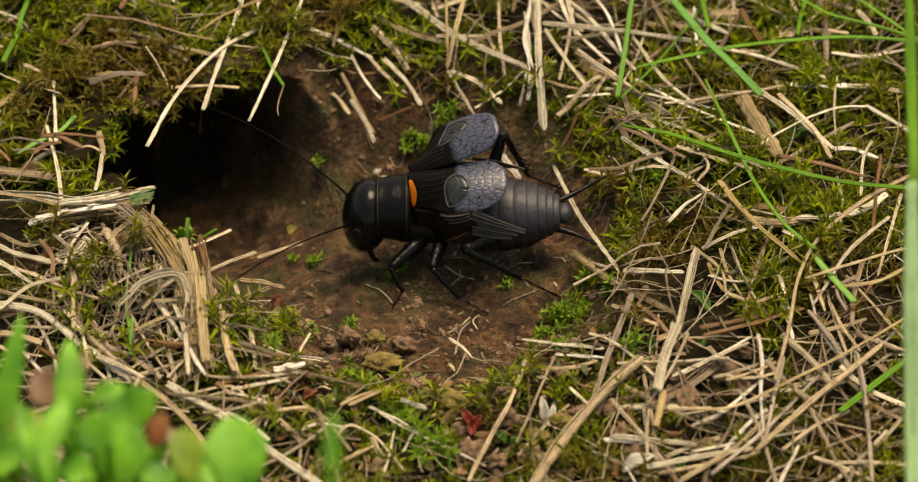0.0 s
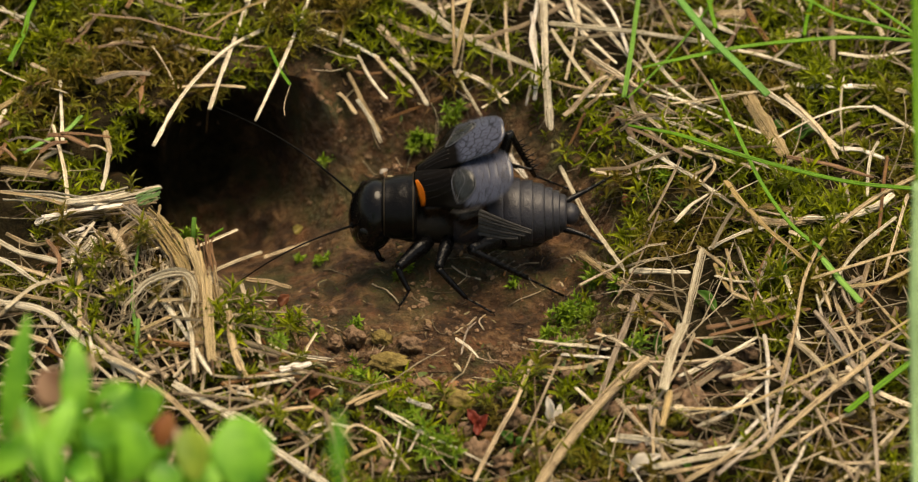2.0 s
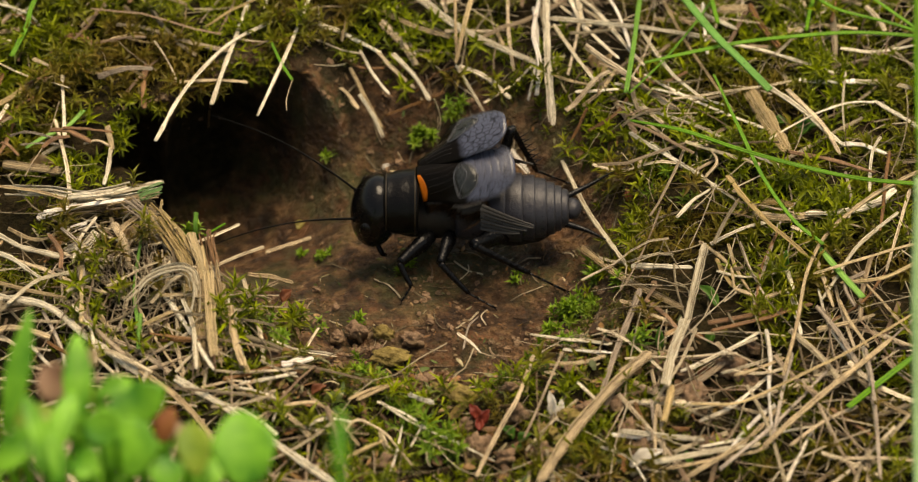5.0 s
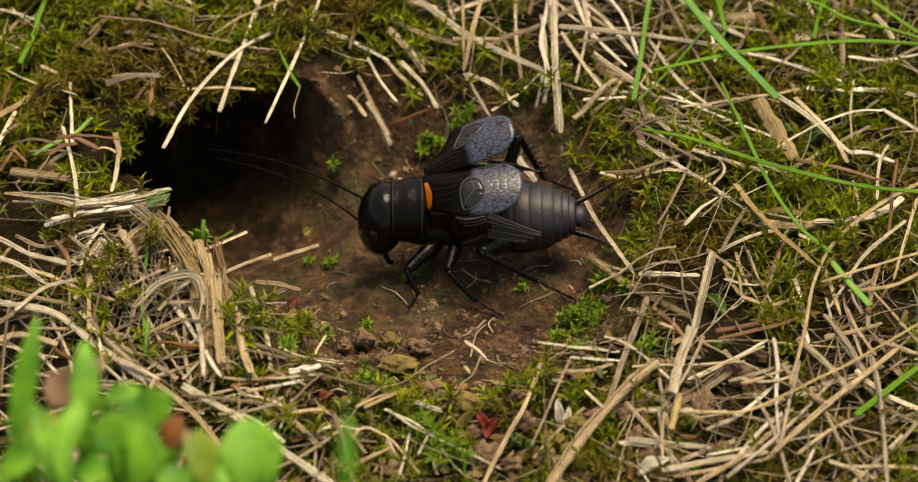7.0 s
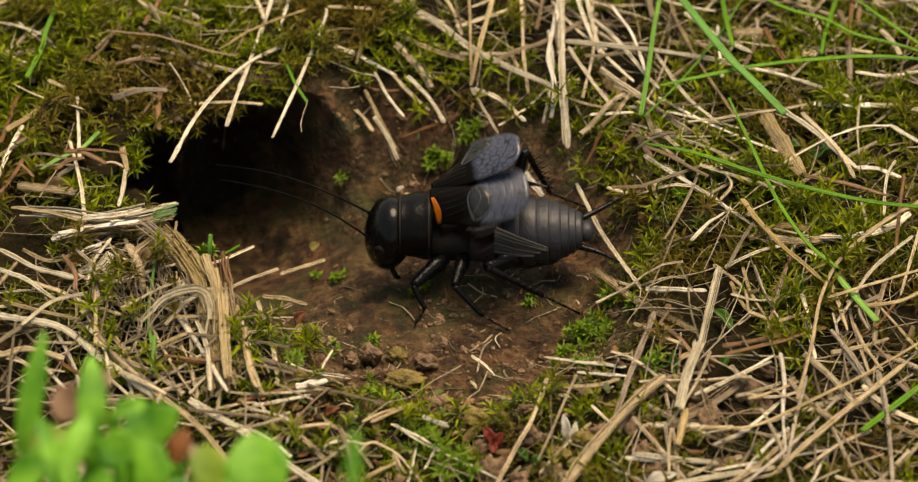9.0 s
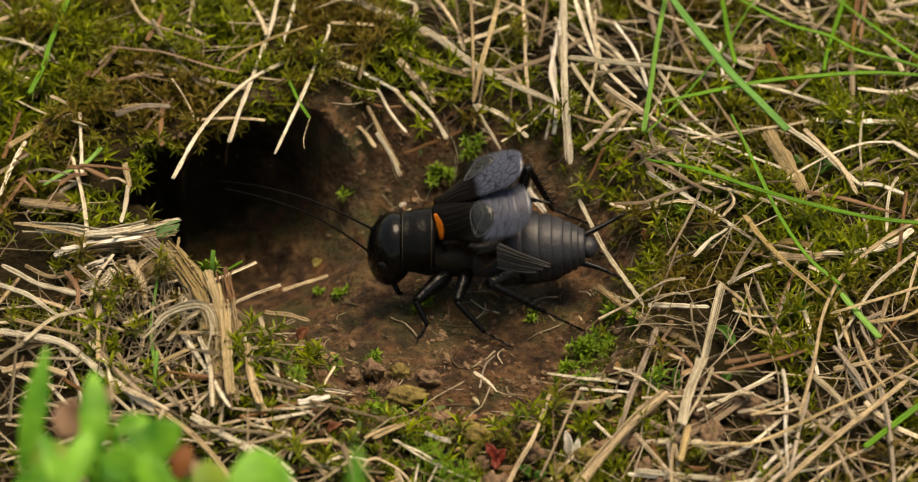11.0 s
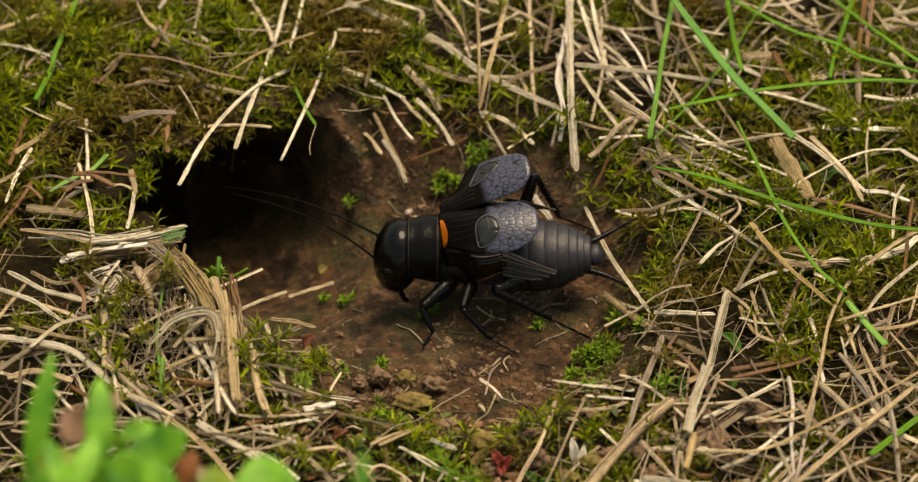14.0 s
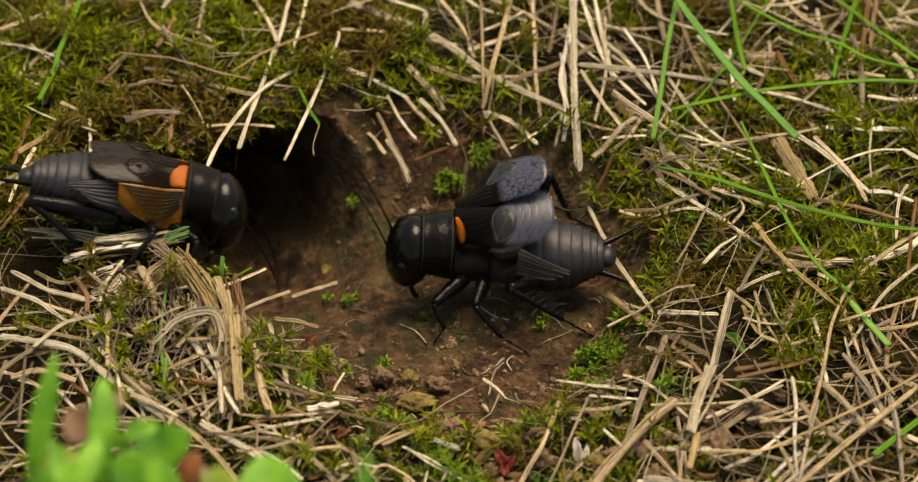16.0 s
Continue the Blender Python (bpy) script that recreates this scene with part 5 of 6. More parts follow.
def tuft(at, height, count):
    """A small tuft of bright moss: leafy shoots fanned from one root."""
    rng = np.random.default_rng(int(abs(at[0] * 31 + at[1] * 17) * 10))
    root = tagged(new("moss_tuft"), "bright green moss tuft growing on damp soil", "moss", "moss tufts")
    root.location = Vector(at) * MM
    for k in range(count):
        v, f, uv = moss_shoot(rng, 22, height * rng.uniform(0.45, 0.8), 0.55 + 0.16 * height, 0.30)
        r = np.array(Euler((rng.normal(0, 0.45), rng.normal(0, 0.45), rng.uniform(0, 6.3))).to_matrix())
        part("shoot", (v @ r.T + (rng.normal(0, 0.5), rng.normal(0, 0.5), -0.3), f, uv), FROND, root, smooth=False)


def sheet(place, nu, nw, thick=0.10):
    """A thin plate: place(u, w) gives points for u, w from 0 to 1."""
    u, w = np.meshgrid(np.linspace(0, 1, nu), np.linspace(0, 1, nw), indexing="ij")
    top = np.stack(place(u, w), -1)
    du, dw = np.gradient(top, axis=0), np.gradient(top, axis=1)
    nor = np.cross(du, dw)
    nor /= np.linalg.norm(nor, axis=-1)[..., None] + 1e-12
    if nor[..., 2].mean() < 0:
        nor = -nor
    verts = np.vstack([top.reshape(-1, 3), (top - nor * thick).reshape(-1, 3)])
    n, faces = nu * nw, []
    for i in range(nu - 1):
        for j in range(nw - 1):
            a = i * nw + j
            faces += [(a, a + nw, a + nw + 1, a + 1), (n + a, n + a + 1, n + a + nw + 1, n + a + nw)]
    rim = [j for j in range(nw)] + [i * nw + nw - 1 for i in range(1, nu)] + [(nu - 1) * nw + j for j in range(nw - 2, -1, -1)] + [i * nw for i in range(nu - 2, 0, -1)]
    for a, b in zip(rim, rim[1:] + rim[:1]):
        faces.append((a, b, n + b, n + a))
    return verts, faces


def build_crumbs():
    x, y, rng = scatter(4200, 61, lambda x, y: ss(1.25, 0.95, bowl(x, y)) * ss(0.5, 1.0, burrow(x, y)) * (0.25 + 0.75 * ss(4, -14, y)) * ss(-0.6, 0.5, relief(x, y, 5, 62)))
    kinds = [lump((1, 0.8, 0.6), k, 0.9, rows=7, cols=8) for k in range(8)]
    verts, faces, base = [], [], 0
    for a, b in zip(x, y):
        v, f = kinds[rng.integers(8)]
        size = 0.07 + 0.42 * rng.random() ** 5
        t = rng.uniform(0, 6.3)
        w = v * size
        w = np.stack([w[:, 0] * math.cos(t) - w[:, 1] * math.sin(t), w[:, 0] * math.sin(t) + w[:, 1] * math.cos(t), w[:, 2]], 1)
        verts.append(w + np.array([float(c) for c in sunk(a, b, surface_z(a, b))]) + (0, 0, size * 0.25))
        faces += [tuple(i + base for i in q) for q in f]
        base += len(v)
    tagged(new("soil_crumbs", mesh_of("soil_crumbs", np.vstack(verts), faces, CLOD, smooth=False)), "loose brown soil crumbs on the trodden bowl", "soil crumbs", kind="stuff")
    x, y, rng = scatter(150, 63, lambda x, y: ss(1.2, 0.9, bowl(x, y)) * ss(0.8, 1.0, burrow(x, y)))
    shapes = []
    for a, b in zip(x, y):
        length, ang = rng.uniform(1.0, 4.5), rng.uniform(0, 6.3)
        q = np.linspace(-0.5, 0.5, 7)
        bend = rng.normal(0, 0.25)
        px = a + length * (np.cos(ang) * q + np.sin(ang) * bend * q * q * 2)
        py = b + length * (np.sin(ang) * q - np.cos(ang) * bend * q * q * 2)
        w = rng.uniform(0.05, 0.25)
        shapes.append(sweep(np.stack([px, py, surface_z(px, py) + 0.1], 1), w, w * 0.7, 0, BLADE[::2]))
    whole = join(*shapes)
    tagged(new("root_fibres", mesh_of("root_fibres", whole[0], whole[1], LITTER, whole[2])), "fine pale root fibres and chaff on soil", "root fibres", kind="stuff")

    x, y, rng = scatter(2400, 64, lambda x, y: ss(1.35, 1.0, bowl(x, y)) * ss(0.6, 1.0, burrow(x, y)) * (0.3 + 0.7 * ss(-0.5, 0.5, relief(x, y, 4, 65))))
    shapes = []
    for a, b in zip(x, y):
        size, ang = 0.15 + 0.75 * rng.random() ** 4, rng.uniform(0, 6.3)
        q = np.linspace(-0.5, 0.5, 4)
        px, py = a + size * np.cos(ang) * q, b + size * np.sin(ang) * q
        w = size * rng.uniform(0.15, 0.5)
        shapes.append(sweep(np.stack(sunk(px, py, surface_z(px, py) + 0.08 + rng.normal(0, 0.12) * q), 1), w * np.array([0.4, 1, 0.9, 0.3]), 0.10, rng.normal(0, 0.5), BLADE[::2]))
    x, y, rng = scatter(2300, 66, lambda x, y: ss(-11, -17, y) * ss(30, 12, np.abs(x)) * (0.25 + 0.75 * ss(-0.5, 0.4, relief(x, y, 5, 67))))
    for a, b in zip(x, y):
        size, ang = 0.4 + 1.7 * rng.random() ** 2, rng.uniform(0, 6.3)
        q = np.linspace(-0.5, 0.5, 5)
        px, py = a + size * np.cos(ang) * q, b + size * np.sin(ang) * q
        w = size * rng.uniform(0.15, 0.6)
        shapes.append(sweep(np.stack([px, py, surface_z(px, py) + rng.uniform(0.1, 0.9) + rng.normal(0, 0.25) * size * q + rng.normal(0, 0.5) * q * q], 1), w * np.array([0.4, 0.9, 1, 0.8, 0.3]), 0.10, rng.normal(0, 0.7), BLADE[::2]))
    whole = join(*shapes)
    tagged(new("chaff", mesh_of("chaff", whole[0], whole[1], CHAFF, whole[2], smooth=False)), "scattered brown, tan and green plant fragments on soil", "chaff", kind="stuff")


build_crumbs()
clod((-11.3, -8.2, -5.8), 1.15, 0.98, CLOD)
clod((-8.5, -8.9, -5.8), 1.09, 1.06, CLOD_PALE)
clod((-5.6, -9.4, -5.8), 1.21, 0.98, CLOD)
clod((-7.7, -12.4, -5.7), 1.81, 1.13, CLOD_PALE)
clod((-1.1, -22.6, -1.3), 1.99, 1.21, CLOD_PALE)
clod((-4.6, -16.6, -5.4), 1.21, 0.91, CLOD)
clod((-0.1, -27.1, -0.9), 1.33, 1.06, CLOD)
clod((0.9, -31.3, 0.2), 1.57, 1.51, CLOD)
clod((5.1, -26.7, 0.4), 1.33, 1.36, CLOD)
clod((10.0, -27.3, 0.5), 1.33, 1.21, CLOD_PALE)
clod((11.6, -26.4, 0.5), 1.21, 1.21, CLOD)
clod((7.7, -29.3, 0.4), 1.09, 1.06, CLOD_PALE)
clod((26.3, -19.6, -0.2), 1.69, 1.66, CLOD)
clod((21.5, -20.9, 0.5), 1.09, 1.21, CLOD)
clod((28.6, -16.0, -0.8), 1.33, 1.06, CLOD)
clod((22.0, -24.3, 0.6), 1.81, 1.13, CLOD)
clod((4.4, -22.6, 0.2), 0.97, 0.68, CLOD)
clod((-9.2, -11.2, -5.9), 0.84, 0.75, CLOD)
clod((-13.4, -9.0, -5.9), 0.78, 0.68, CLOD)
clod((15.9, -28.6, 0.4), 1.09, 0.98, CLOD)
clod((7.2, -31.9, 0.4), 1.21, 0.91, CLOD)
clod((-8.2, -34.1, 1.0), 1.21, 0.91, CLOD)
clod((10.2, -20.7, 0.8), 0.84, 0.6, CLOD)
clod((19.6, -20.2, 0.8), 1.33, 1.21, CLOD)
clod((14.8, -25.4, 0.5), 1.21, 1.06, CLOD)
clod((22.4, -25.6, 0.6), 1.57, 1.21, CLOD)
clod((30.1, -7.1, 0.5), 0.97, 0.91, CLOD_PALE)
clod((-3.7, -15.9, -5.8), 1.33, 1.06, CLOD)
clod((24.1, -30.8, 0.3), 1.45, 1.13, CLOD)
clod((17.2, -31.4, 0.3), 1.21, 0.91, CLOD)
clod((3.8, -32.5, 0.2), 1.21, 0.91, CLOD)
clod((-13.3, -15.8, -4.0), 0.84, 0.68, CLOD)
clod((27.7, -22.4, 0.6), 1.45, 1.28, CLOD)
scrap((8.4, -27.0, 0.8), 2.46, 0.83, 100, 50, "white")
scrap((9.0, -27.5, 0.8), 2.04, 0.68, 75, 35, "white")
scrap((10.0, -28.8, 0.1), 1.44, 0.75, 20, 15, "white")
scrap((16.2, -34.1, 0.9), 3.57, 1.42, 25, 12, "white")
scrap((0.9, -26.9, 0.2), 1.61, 0.98, 120, 35, "red")
scrap((1.6, -27.7, 0.3), 1.53, 0.9, 60, 40, "red")
scrap((1.2, -28.4, 0.1), 1.36, 0.75, 90, 10, "red")
scrap((-19.1, -1.5, -7.7), 1.7, 1.05, 60, 15, "rust")
scrap((19.2, -17.5, 0.9), 2.21, 0.75, 90, 60, "leaf")
scrap((24.3, -15.4, -0.4), 1.19, 0.83, 60, 25, "leaf")
scrap((25.3, -18.0, -0.5), 1.36, 0.83, 10, 20, "leaf")
scrap((-5.4, -27.0, -1.3), 1.44, 0.75, 10, 10, "leaf")
scrap((4.5, -29.4, -0.0), 1.7, 0.98, 150, 30, "leaf")
scrap((5.2, -30.1, 0.0), 1.61, 0.9, 30, 30, "leaf")
scrap((4.8, -30.7, 0.0), 1.44, 0.83, -80, 20, "leaf")
scrap((21.7, -33.5, -0.0), 1.7, 0.68, 110, 40, "leaf")
scrap((35.1, 16.8, -0.4), 2.72, 1.65, 30, 10, "leaf")
scrap((32.7, 18.2, -0.3), 1.53, 1.2, 0, 15, "leaf")
scrap((32.3, -6.6, 0.4), 3.06, 0.75, 85, 60, "leaf")
scrap((25.2, -10.5, 0.4), 2.89, 1.05, 130, 15, "leaf")
scrap((-13.6, 10.4, -10.1), 3.4, 0.6, -50, 8, "leaf")
scrap((-27.9, -14.3, 1.1), 1.27, 0.75, 30, 20, "leaf")
scrap((-28.7, -8.7, 2.4), 1.02, 0.68, 30, 20, "rust")
scrap((-41.1, -2.3, 0.5), 2.21, 1.5, 10, 20, "rust")
scrap((13.6, 27.5, -0.0), 1.7, 1.2, 80, 40, "husk")
scrap((14.2, 25.8, 0.2), 3.23, 1.12, 60, 20, "husk")
scrap((-17.4, 19.2, -14.9), 2.21, 0.98, 10, 6, "lichen")
scrap((-18.3, 17.1, -14.3), 1.36, 0.9, 60, 6, "lichen")
scrap((30.4, -13.9, -0.1), 2.55, 1.05, 50, 20, "husk")
scrap((0.3, -32.9, -0.2), 3.06, 0.9, 100, 15, "husk")
scrap((-34.8, -4.4, 2.4), 2.89, 1.35, 60, 30, "husk")
scrap((16.9, 7.4, -1.6), 1.53, 0.75, 100, 30, "rust")
scrap((-9.1, 20.0, -8.2), 0.85, 0.52, 20, 20, "white")
scrap((-44.8, 28.2, 0.2), 2.55, 1.2, 20, 25, "rust")
scrap((-43.6, 29.4, 0.5), 2.21, 1.05, 140, 20, "husk")
scrap((-45.5, 26.0, 0.0), 1.87, 0.9, 60, 30, "rust")
scrap((-42.4, 26.2, 0.3), 2.04, 1.12, 100, 25, "husk")
scrap((-46.0, 10.4, -0.1), 3.57, 1.65, 10, 8, "husk")
scrap((-43.4, 9.6, 0.1), 2.89, 1.35, -10, 10, "husk")
scrap((-48.5, 32.7, 0.6), 2.55, 1.05, 30, 20, "rust")
scrap((25.0, 29.2, 0.2), 2.21, 0.98, 60, 30, "rust")
scrap((29.9, -13.1, 0.0), 1.7, 0.9, 20, 25, "rust")
scrap((41.3, 26.4, 0.1), 2.55, 0.9, 20, 20, "husk")
scrap((23.1, -21.0, 0.2), 1.87, 0.9, 30, 15, "rust")
scrap((-15.2, -24.9, 1.6), 1.7, 0.9, 30, 15, "rust")
scrap((-4.8, -26.4, -0.2), 1.36, 0.75, 60, 20, "lichen")
scrap((-16.2, -31.2, 1.4), 2.04, 1.05, 20, 20, "husk")
tuft((-3.4, -29.5, -0.8), 6, 5)
tuft((-2.8, -32.1, -0.6), 5, 4)
tuft((17.3, -18.3, 0.5), 5, 4)
tuft((12.1, -5.3, -5.2), 3, 6)
tuft((10.6, -5.3, -6.1), 3, 5)
tuft((-8.5, -16.7, -5.1), 3, 5)
tuft((-10.3, -15.5, -5.4), 3, 4)
tuft((-5.7, -25.6, -0.6), 3, 4)
tuft((13.1, -0.7, -5.4), 3, 4)
tuft((15.4, -5.5, -2.6), 3, 4)
tuft((10.4, -14.6, -2.0), 2.5, 4)
tuft((8.2, -7.3, -6.5), 2.5, 4)
tuft((10.0, -6.6, -6.1), 3, 4)
tuft((-5.9, 21.8, -6.0), 2.2, 4)
tuft((-4.0, 22.4, -5.7), 2.2, 4)
tuft((-0.9, 24.7, -3.9), 3, 5)
tuft((-14.8, 22.1, -7.9), 2, 3)
tuft((-19.0, -16.5, -0.2), 2.5, 4)
tuft((-20.3, -14.4, -0.6), 2.5, 4)
tuft((5.2, 0.1, -6.5), 2, 3)
tuft((7.2, -11.2, -5.8), 2, 3)
tuft((-16.8, 11.1, -13.0), 1.5, 3)
tuft((-14.9, 8.9, -11.0), 1.5, 3)
tuft((-15.3, -6.9, -6.5), 1.6, 3)
tuft((-11.1, -6.0, -6.5), 1.6, 3)
tuft((-6.4, 2.1, -6.5), 1.4, 3)
tuft((-28.4, -3.9, 3.0), 2.5, 3)

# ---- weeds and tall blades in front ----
WEED = {
    "green": leaf_material("weed_leaf_green", (0.045, 0.25, 0.009), (0.25, 0.62, 0.05)),
    "yellow": leaf_material("weed_leaf_yellow", (0.14, 0.28, 0.02), (0.36, 0.50, 0.06)),
    "red": leaf_material("weed_leaf_russet", (0.22, 0.06, 0.02), (0.36, 0.14, 0.05)),
    "pink": leaf_material("weed_leaf_faded", (0.34, 0.19, 0.12), (0.48, 0.30, 0.20)),
    "brown": leaf_material("weed_leaf_dry", (0.30, 0.20, 0.10), (0.46, 0.34, 0.20)),
}
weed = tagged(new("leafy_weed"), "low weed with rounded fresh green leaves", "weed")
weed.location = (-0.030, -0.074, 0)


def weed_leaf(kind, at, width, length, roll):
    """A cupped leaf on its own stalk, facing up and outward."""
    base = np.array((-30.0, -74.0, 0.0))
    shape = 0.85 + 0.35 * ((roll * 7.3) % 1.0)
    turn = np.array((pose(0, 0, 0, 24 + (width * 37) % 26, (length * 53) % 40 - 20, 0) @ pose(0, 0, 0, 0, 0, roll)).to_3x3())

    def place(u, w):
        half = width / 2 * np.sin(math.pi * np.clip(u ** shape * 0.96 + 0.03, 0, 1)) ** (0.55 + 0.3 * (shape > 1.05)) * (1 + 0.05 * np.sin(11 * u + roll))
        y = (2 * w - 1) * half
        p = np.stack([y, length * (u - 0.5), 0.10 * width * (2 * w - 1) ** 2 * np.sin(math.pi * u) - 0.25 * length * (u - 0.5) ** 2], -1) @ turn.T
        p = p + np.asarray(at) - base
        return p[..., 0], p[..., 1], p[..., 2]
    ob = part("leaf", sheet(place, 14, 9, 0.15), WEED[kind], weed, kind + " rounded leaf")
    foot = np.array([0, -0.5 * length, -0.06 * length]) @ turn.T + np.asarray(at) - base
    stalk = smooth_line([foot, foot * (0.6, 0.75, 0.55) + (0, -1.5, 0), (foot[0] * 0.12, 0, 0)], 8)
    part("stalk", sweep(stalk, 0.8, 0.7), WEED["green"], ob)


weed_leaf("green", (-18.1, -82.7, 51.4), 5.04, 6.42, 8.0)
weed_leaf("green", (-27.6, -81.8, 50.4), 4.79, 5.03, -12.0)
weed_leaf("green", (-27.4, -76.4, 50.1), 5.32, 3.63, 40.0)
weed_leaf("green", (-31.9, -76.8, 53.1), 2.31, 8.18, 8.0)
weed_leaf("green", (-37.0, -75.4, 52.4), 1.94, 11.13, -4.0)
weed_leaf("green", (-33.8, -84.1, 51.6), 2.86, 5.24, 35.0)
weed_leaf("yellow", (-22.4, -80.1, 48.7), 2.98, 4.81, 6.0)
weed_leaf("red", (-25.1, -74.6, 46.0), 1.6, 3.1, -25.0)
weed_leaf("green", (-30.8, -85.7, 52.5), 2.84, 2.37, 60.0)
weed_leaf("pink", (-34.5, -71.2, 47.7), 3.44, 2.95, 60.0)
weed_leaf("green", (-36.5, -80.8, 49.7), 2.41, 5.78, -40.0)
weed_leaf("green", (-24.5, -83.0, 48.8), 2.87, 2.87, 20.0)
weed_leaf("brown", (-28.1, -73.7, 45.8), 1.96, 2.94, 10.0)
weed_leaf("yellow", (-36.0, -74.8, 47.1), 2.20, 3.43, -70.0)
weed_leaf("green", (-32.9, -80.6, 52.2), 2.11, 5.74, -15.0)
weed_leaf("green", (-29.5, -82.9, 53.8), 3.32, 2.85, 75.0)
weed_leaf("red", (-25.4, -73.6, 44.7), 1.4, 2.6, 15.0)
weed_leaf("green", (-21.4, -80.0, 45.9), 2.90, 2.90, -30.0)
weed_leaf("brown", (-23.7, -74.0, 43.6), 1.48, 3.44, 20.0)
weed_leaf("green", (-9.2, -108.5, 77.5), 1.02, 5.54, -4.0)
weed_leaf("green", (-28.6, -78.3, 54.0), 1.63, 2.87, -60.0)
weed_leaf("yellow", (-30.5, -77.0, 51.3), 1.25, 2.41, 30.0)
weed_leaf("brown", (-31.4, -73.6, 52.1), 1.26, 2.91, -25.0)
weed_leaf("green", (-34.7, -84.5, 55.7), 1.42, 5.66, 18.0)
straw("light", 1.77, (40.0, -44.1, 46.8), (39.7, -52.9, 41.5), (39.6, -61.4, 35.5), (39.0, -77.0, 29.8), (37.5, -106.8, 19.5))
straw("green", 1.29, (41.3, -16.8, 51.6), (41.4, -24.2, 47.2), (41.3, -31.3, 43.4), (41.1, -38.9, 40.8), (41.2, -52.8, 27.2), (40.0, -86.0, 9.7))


# ---- field crickets ----
def chitin(name, base, rough, bump, scale, coat=0.0, tint=None, pits=False, spec=0.32):
    n = Nodes(name)
    p = n.add("TexCoord").outputs["Object"]
    f, g = n.noise(p, scale, 5, 0.7), n.noise(p, 420, 4, 0.7)
    if pits:
        f = n.math("ADD", n.math("MULTIPLY", f, 0.3), n.math("MULTIPLY", n.noise(p, 650, 4, 0.6), 1.6))
    col = n.mix(n.grey(g, 0, 0.6, 0.4, 0.7), base, tint or tuple(c * 1.8 for c in base))
    return n.finish(col, n.grey(f, rough - 0.12, rough + 0.14, 0.35, 0.65), f, bump * 1.8, spec=spec, coat=coat)


def wing_material(name, base, cell, vein, size, gloss=0.5):
    """Leathery wing: cells between a net of raised veins, darker towards the hinge."""
    n = Nodes(name)
    p = n.add("TexCoord").outputs["Object"]
    warp = n.add("VectorMath", {0: p, 1: (0.75, 1.35, 1.0)}, operation="MULTIPLY").outputs[0]
    edge = n.add("TexVoronoi", {"Vector": warp, "Scale": size, "Randomness": 0.8}, feature="DISTANCE_TO_EDGE").outputs["Distance"]
    net = n.grey(edge, 1.0, 0.0, 0.02, 0.08)
    x = n.add("SeparateXYZ", {0: p}).outputs[0]
    far = n.grey(n.math("ADD", x, n.math("MULTIPLY", n.noise(p, 700, 2), 0.0012)), 1.0, 0.0, -0.0049, -0.0042)
    col = n.mix(far, base, cell)
    col = n.mix(n.math("MULTIPLY", net, far), col, vein)
    h = n.math("ADD", n.math("MULTIPLY", n.grey(edge, 0.0, 1.0, 0.0, 0.25), far), n.math("MULTIPLY", n.noise(p, 2500, 3), 0.2))
    return n.finish(col, n.grey(far, 0.16, 0.26), h, 0.016, spec=n.grey(far, 0.06, gloss))


SHELL = chitin("black_shell", (0.0042, 0.0040, 0.0038), 0.25, 0.025, 1800)
FEELER = chitin("dull_feeler", (0.004, 0.004, 0.004), 0.7, 0.02, 1500, spec=0.08)
HEAD = chitin("glossy_head", (0.0036, 0.0034, 0.0034), 0.16, 0.008, 2200, spec=0.26)
SADDLE = chitin("black_saddle", (0.0036, 0.0033, 0.0031), 0.14, 0.045, 1800, pits=True, spec=0.16)
SHELL_SOFT = chitin("dark_plates", (0.021, 0.021, 0.026), 0.35, 0.04, 2400, spec=0.38)
LIMB = chitin("black_limb", (0.0036, 0.0036, 0.004), 0.22, 0.04, 1500, spec=0.2)
BELLY = chitin("brown_belly", (0.012, 0.009, 0.006), 0.55, 0.06, 1500)
ORANGE = chitin("orange_band", (0.55, 0.13, 0.004), 0.35, 0.08, 1500, tint=(0.05, 0.010, 0.002))
WING = wing_material("veined_wing", (0.006, 0.005, 0.004), (0.062, 0.070, 0.104), (0.009, 0.009, 0.012), 1700)
MIRROR = chitin("wing_mirror", (0.016, 0.018, 0.017), 0.26, 0.04, 900, spec=0.45)
FLANK = chitin("wing_flank", (0.006, 0.0035, 0.002), 0.22, 0.03, 1000, spec=0.22, tint=(0.030, 0.012, 0.003))
AMBER = chitin("amber_wing", (0.14, 0.048, 0.005), 0.30, 0.05, 900, tint=(0.52, 0.20, 0.016))
AMBER_TOP = wing_material("veined_wing_at_rest", (0.008, 0.005, 0.003), (0.026, 0.020, 0.016), (0.008, 0.006, 0.005), 1400, gloss=0.15)
MARGIN = chitin("amber_margin", (0.045, 0.018, 0.004), 0.28, 0.04, 1200, tint=(0.16, 0.065, 0.012))
PALE_VEIN = chitin("pale_vein", (0.055, 0.058, 0.068), 0.42, 0.03, 1500, spec=0.5)
VEIN = chitin("wing_vein", (0.006, 0.004, 0.003), 0.4, 0.03, 900)
RIM = chitin("golden_rim", (0.020, 0.014, 0.007), 0.5, 0.05, 1200)
STUB = chitin("grey_hind_wing", (0.036, 0.033, 0.030), 0.36, 0.1, 1200)

ROLL = radians(-11)


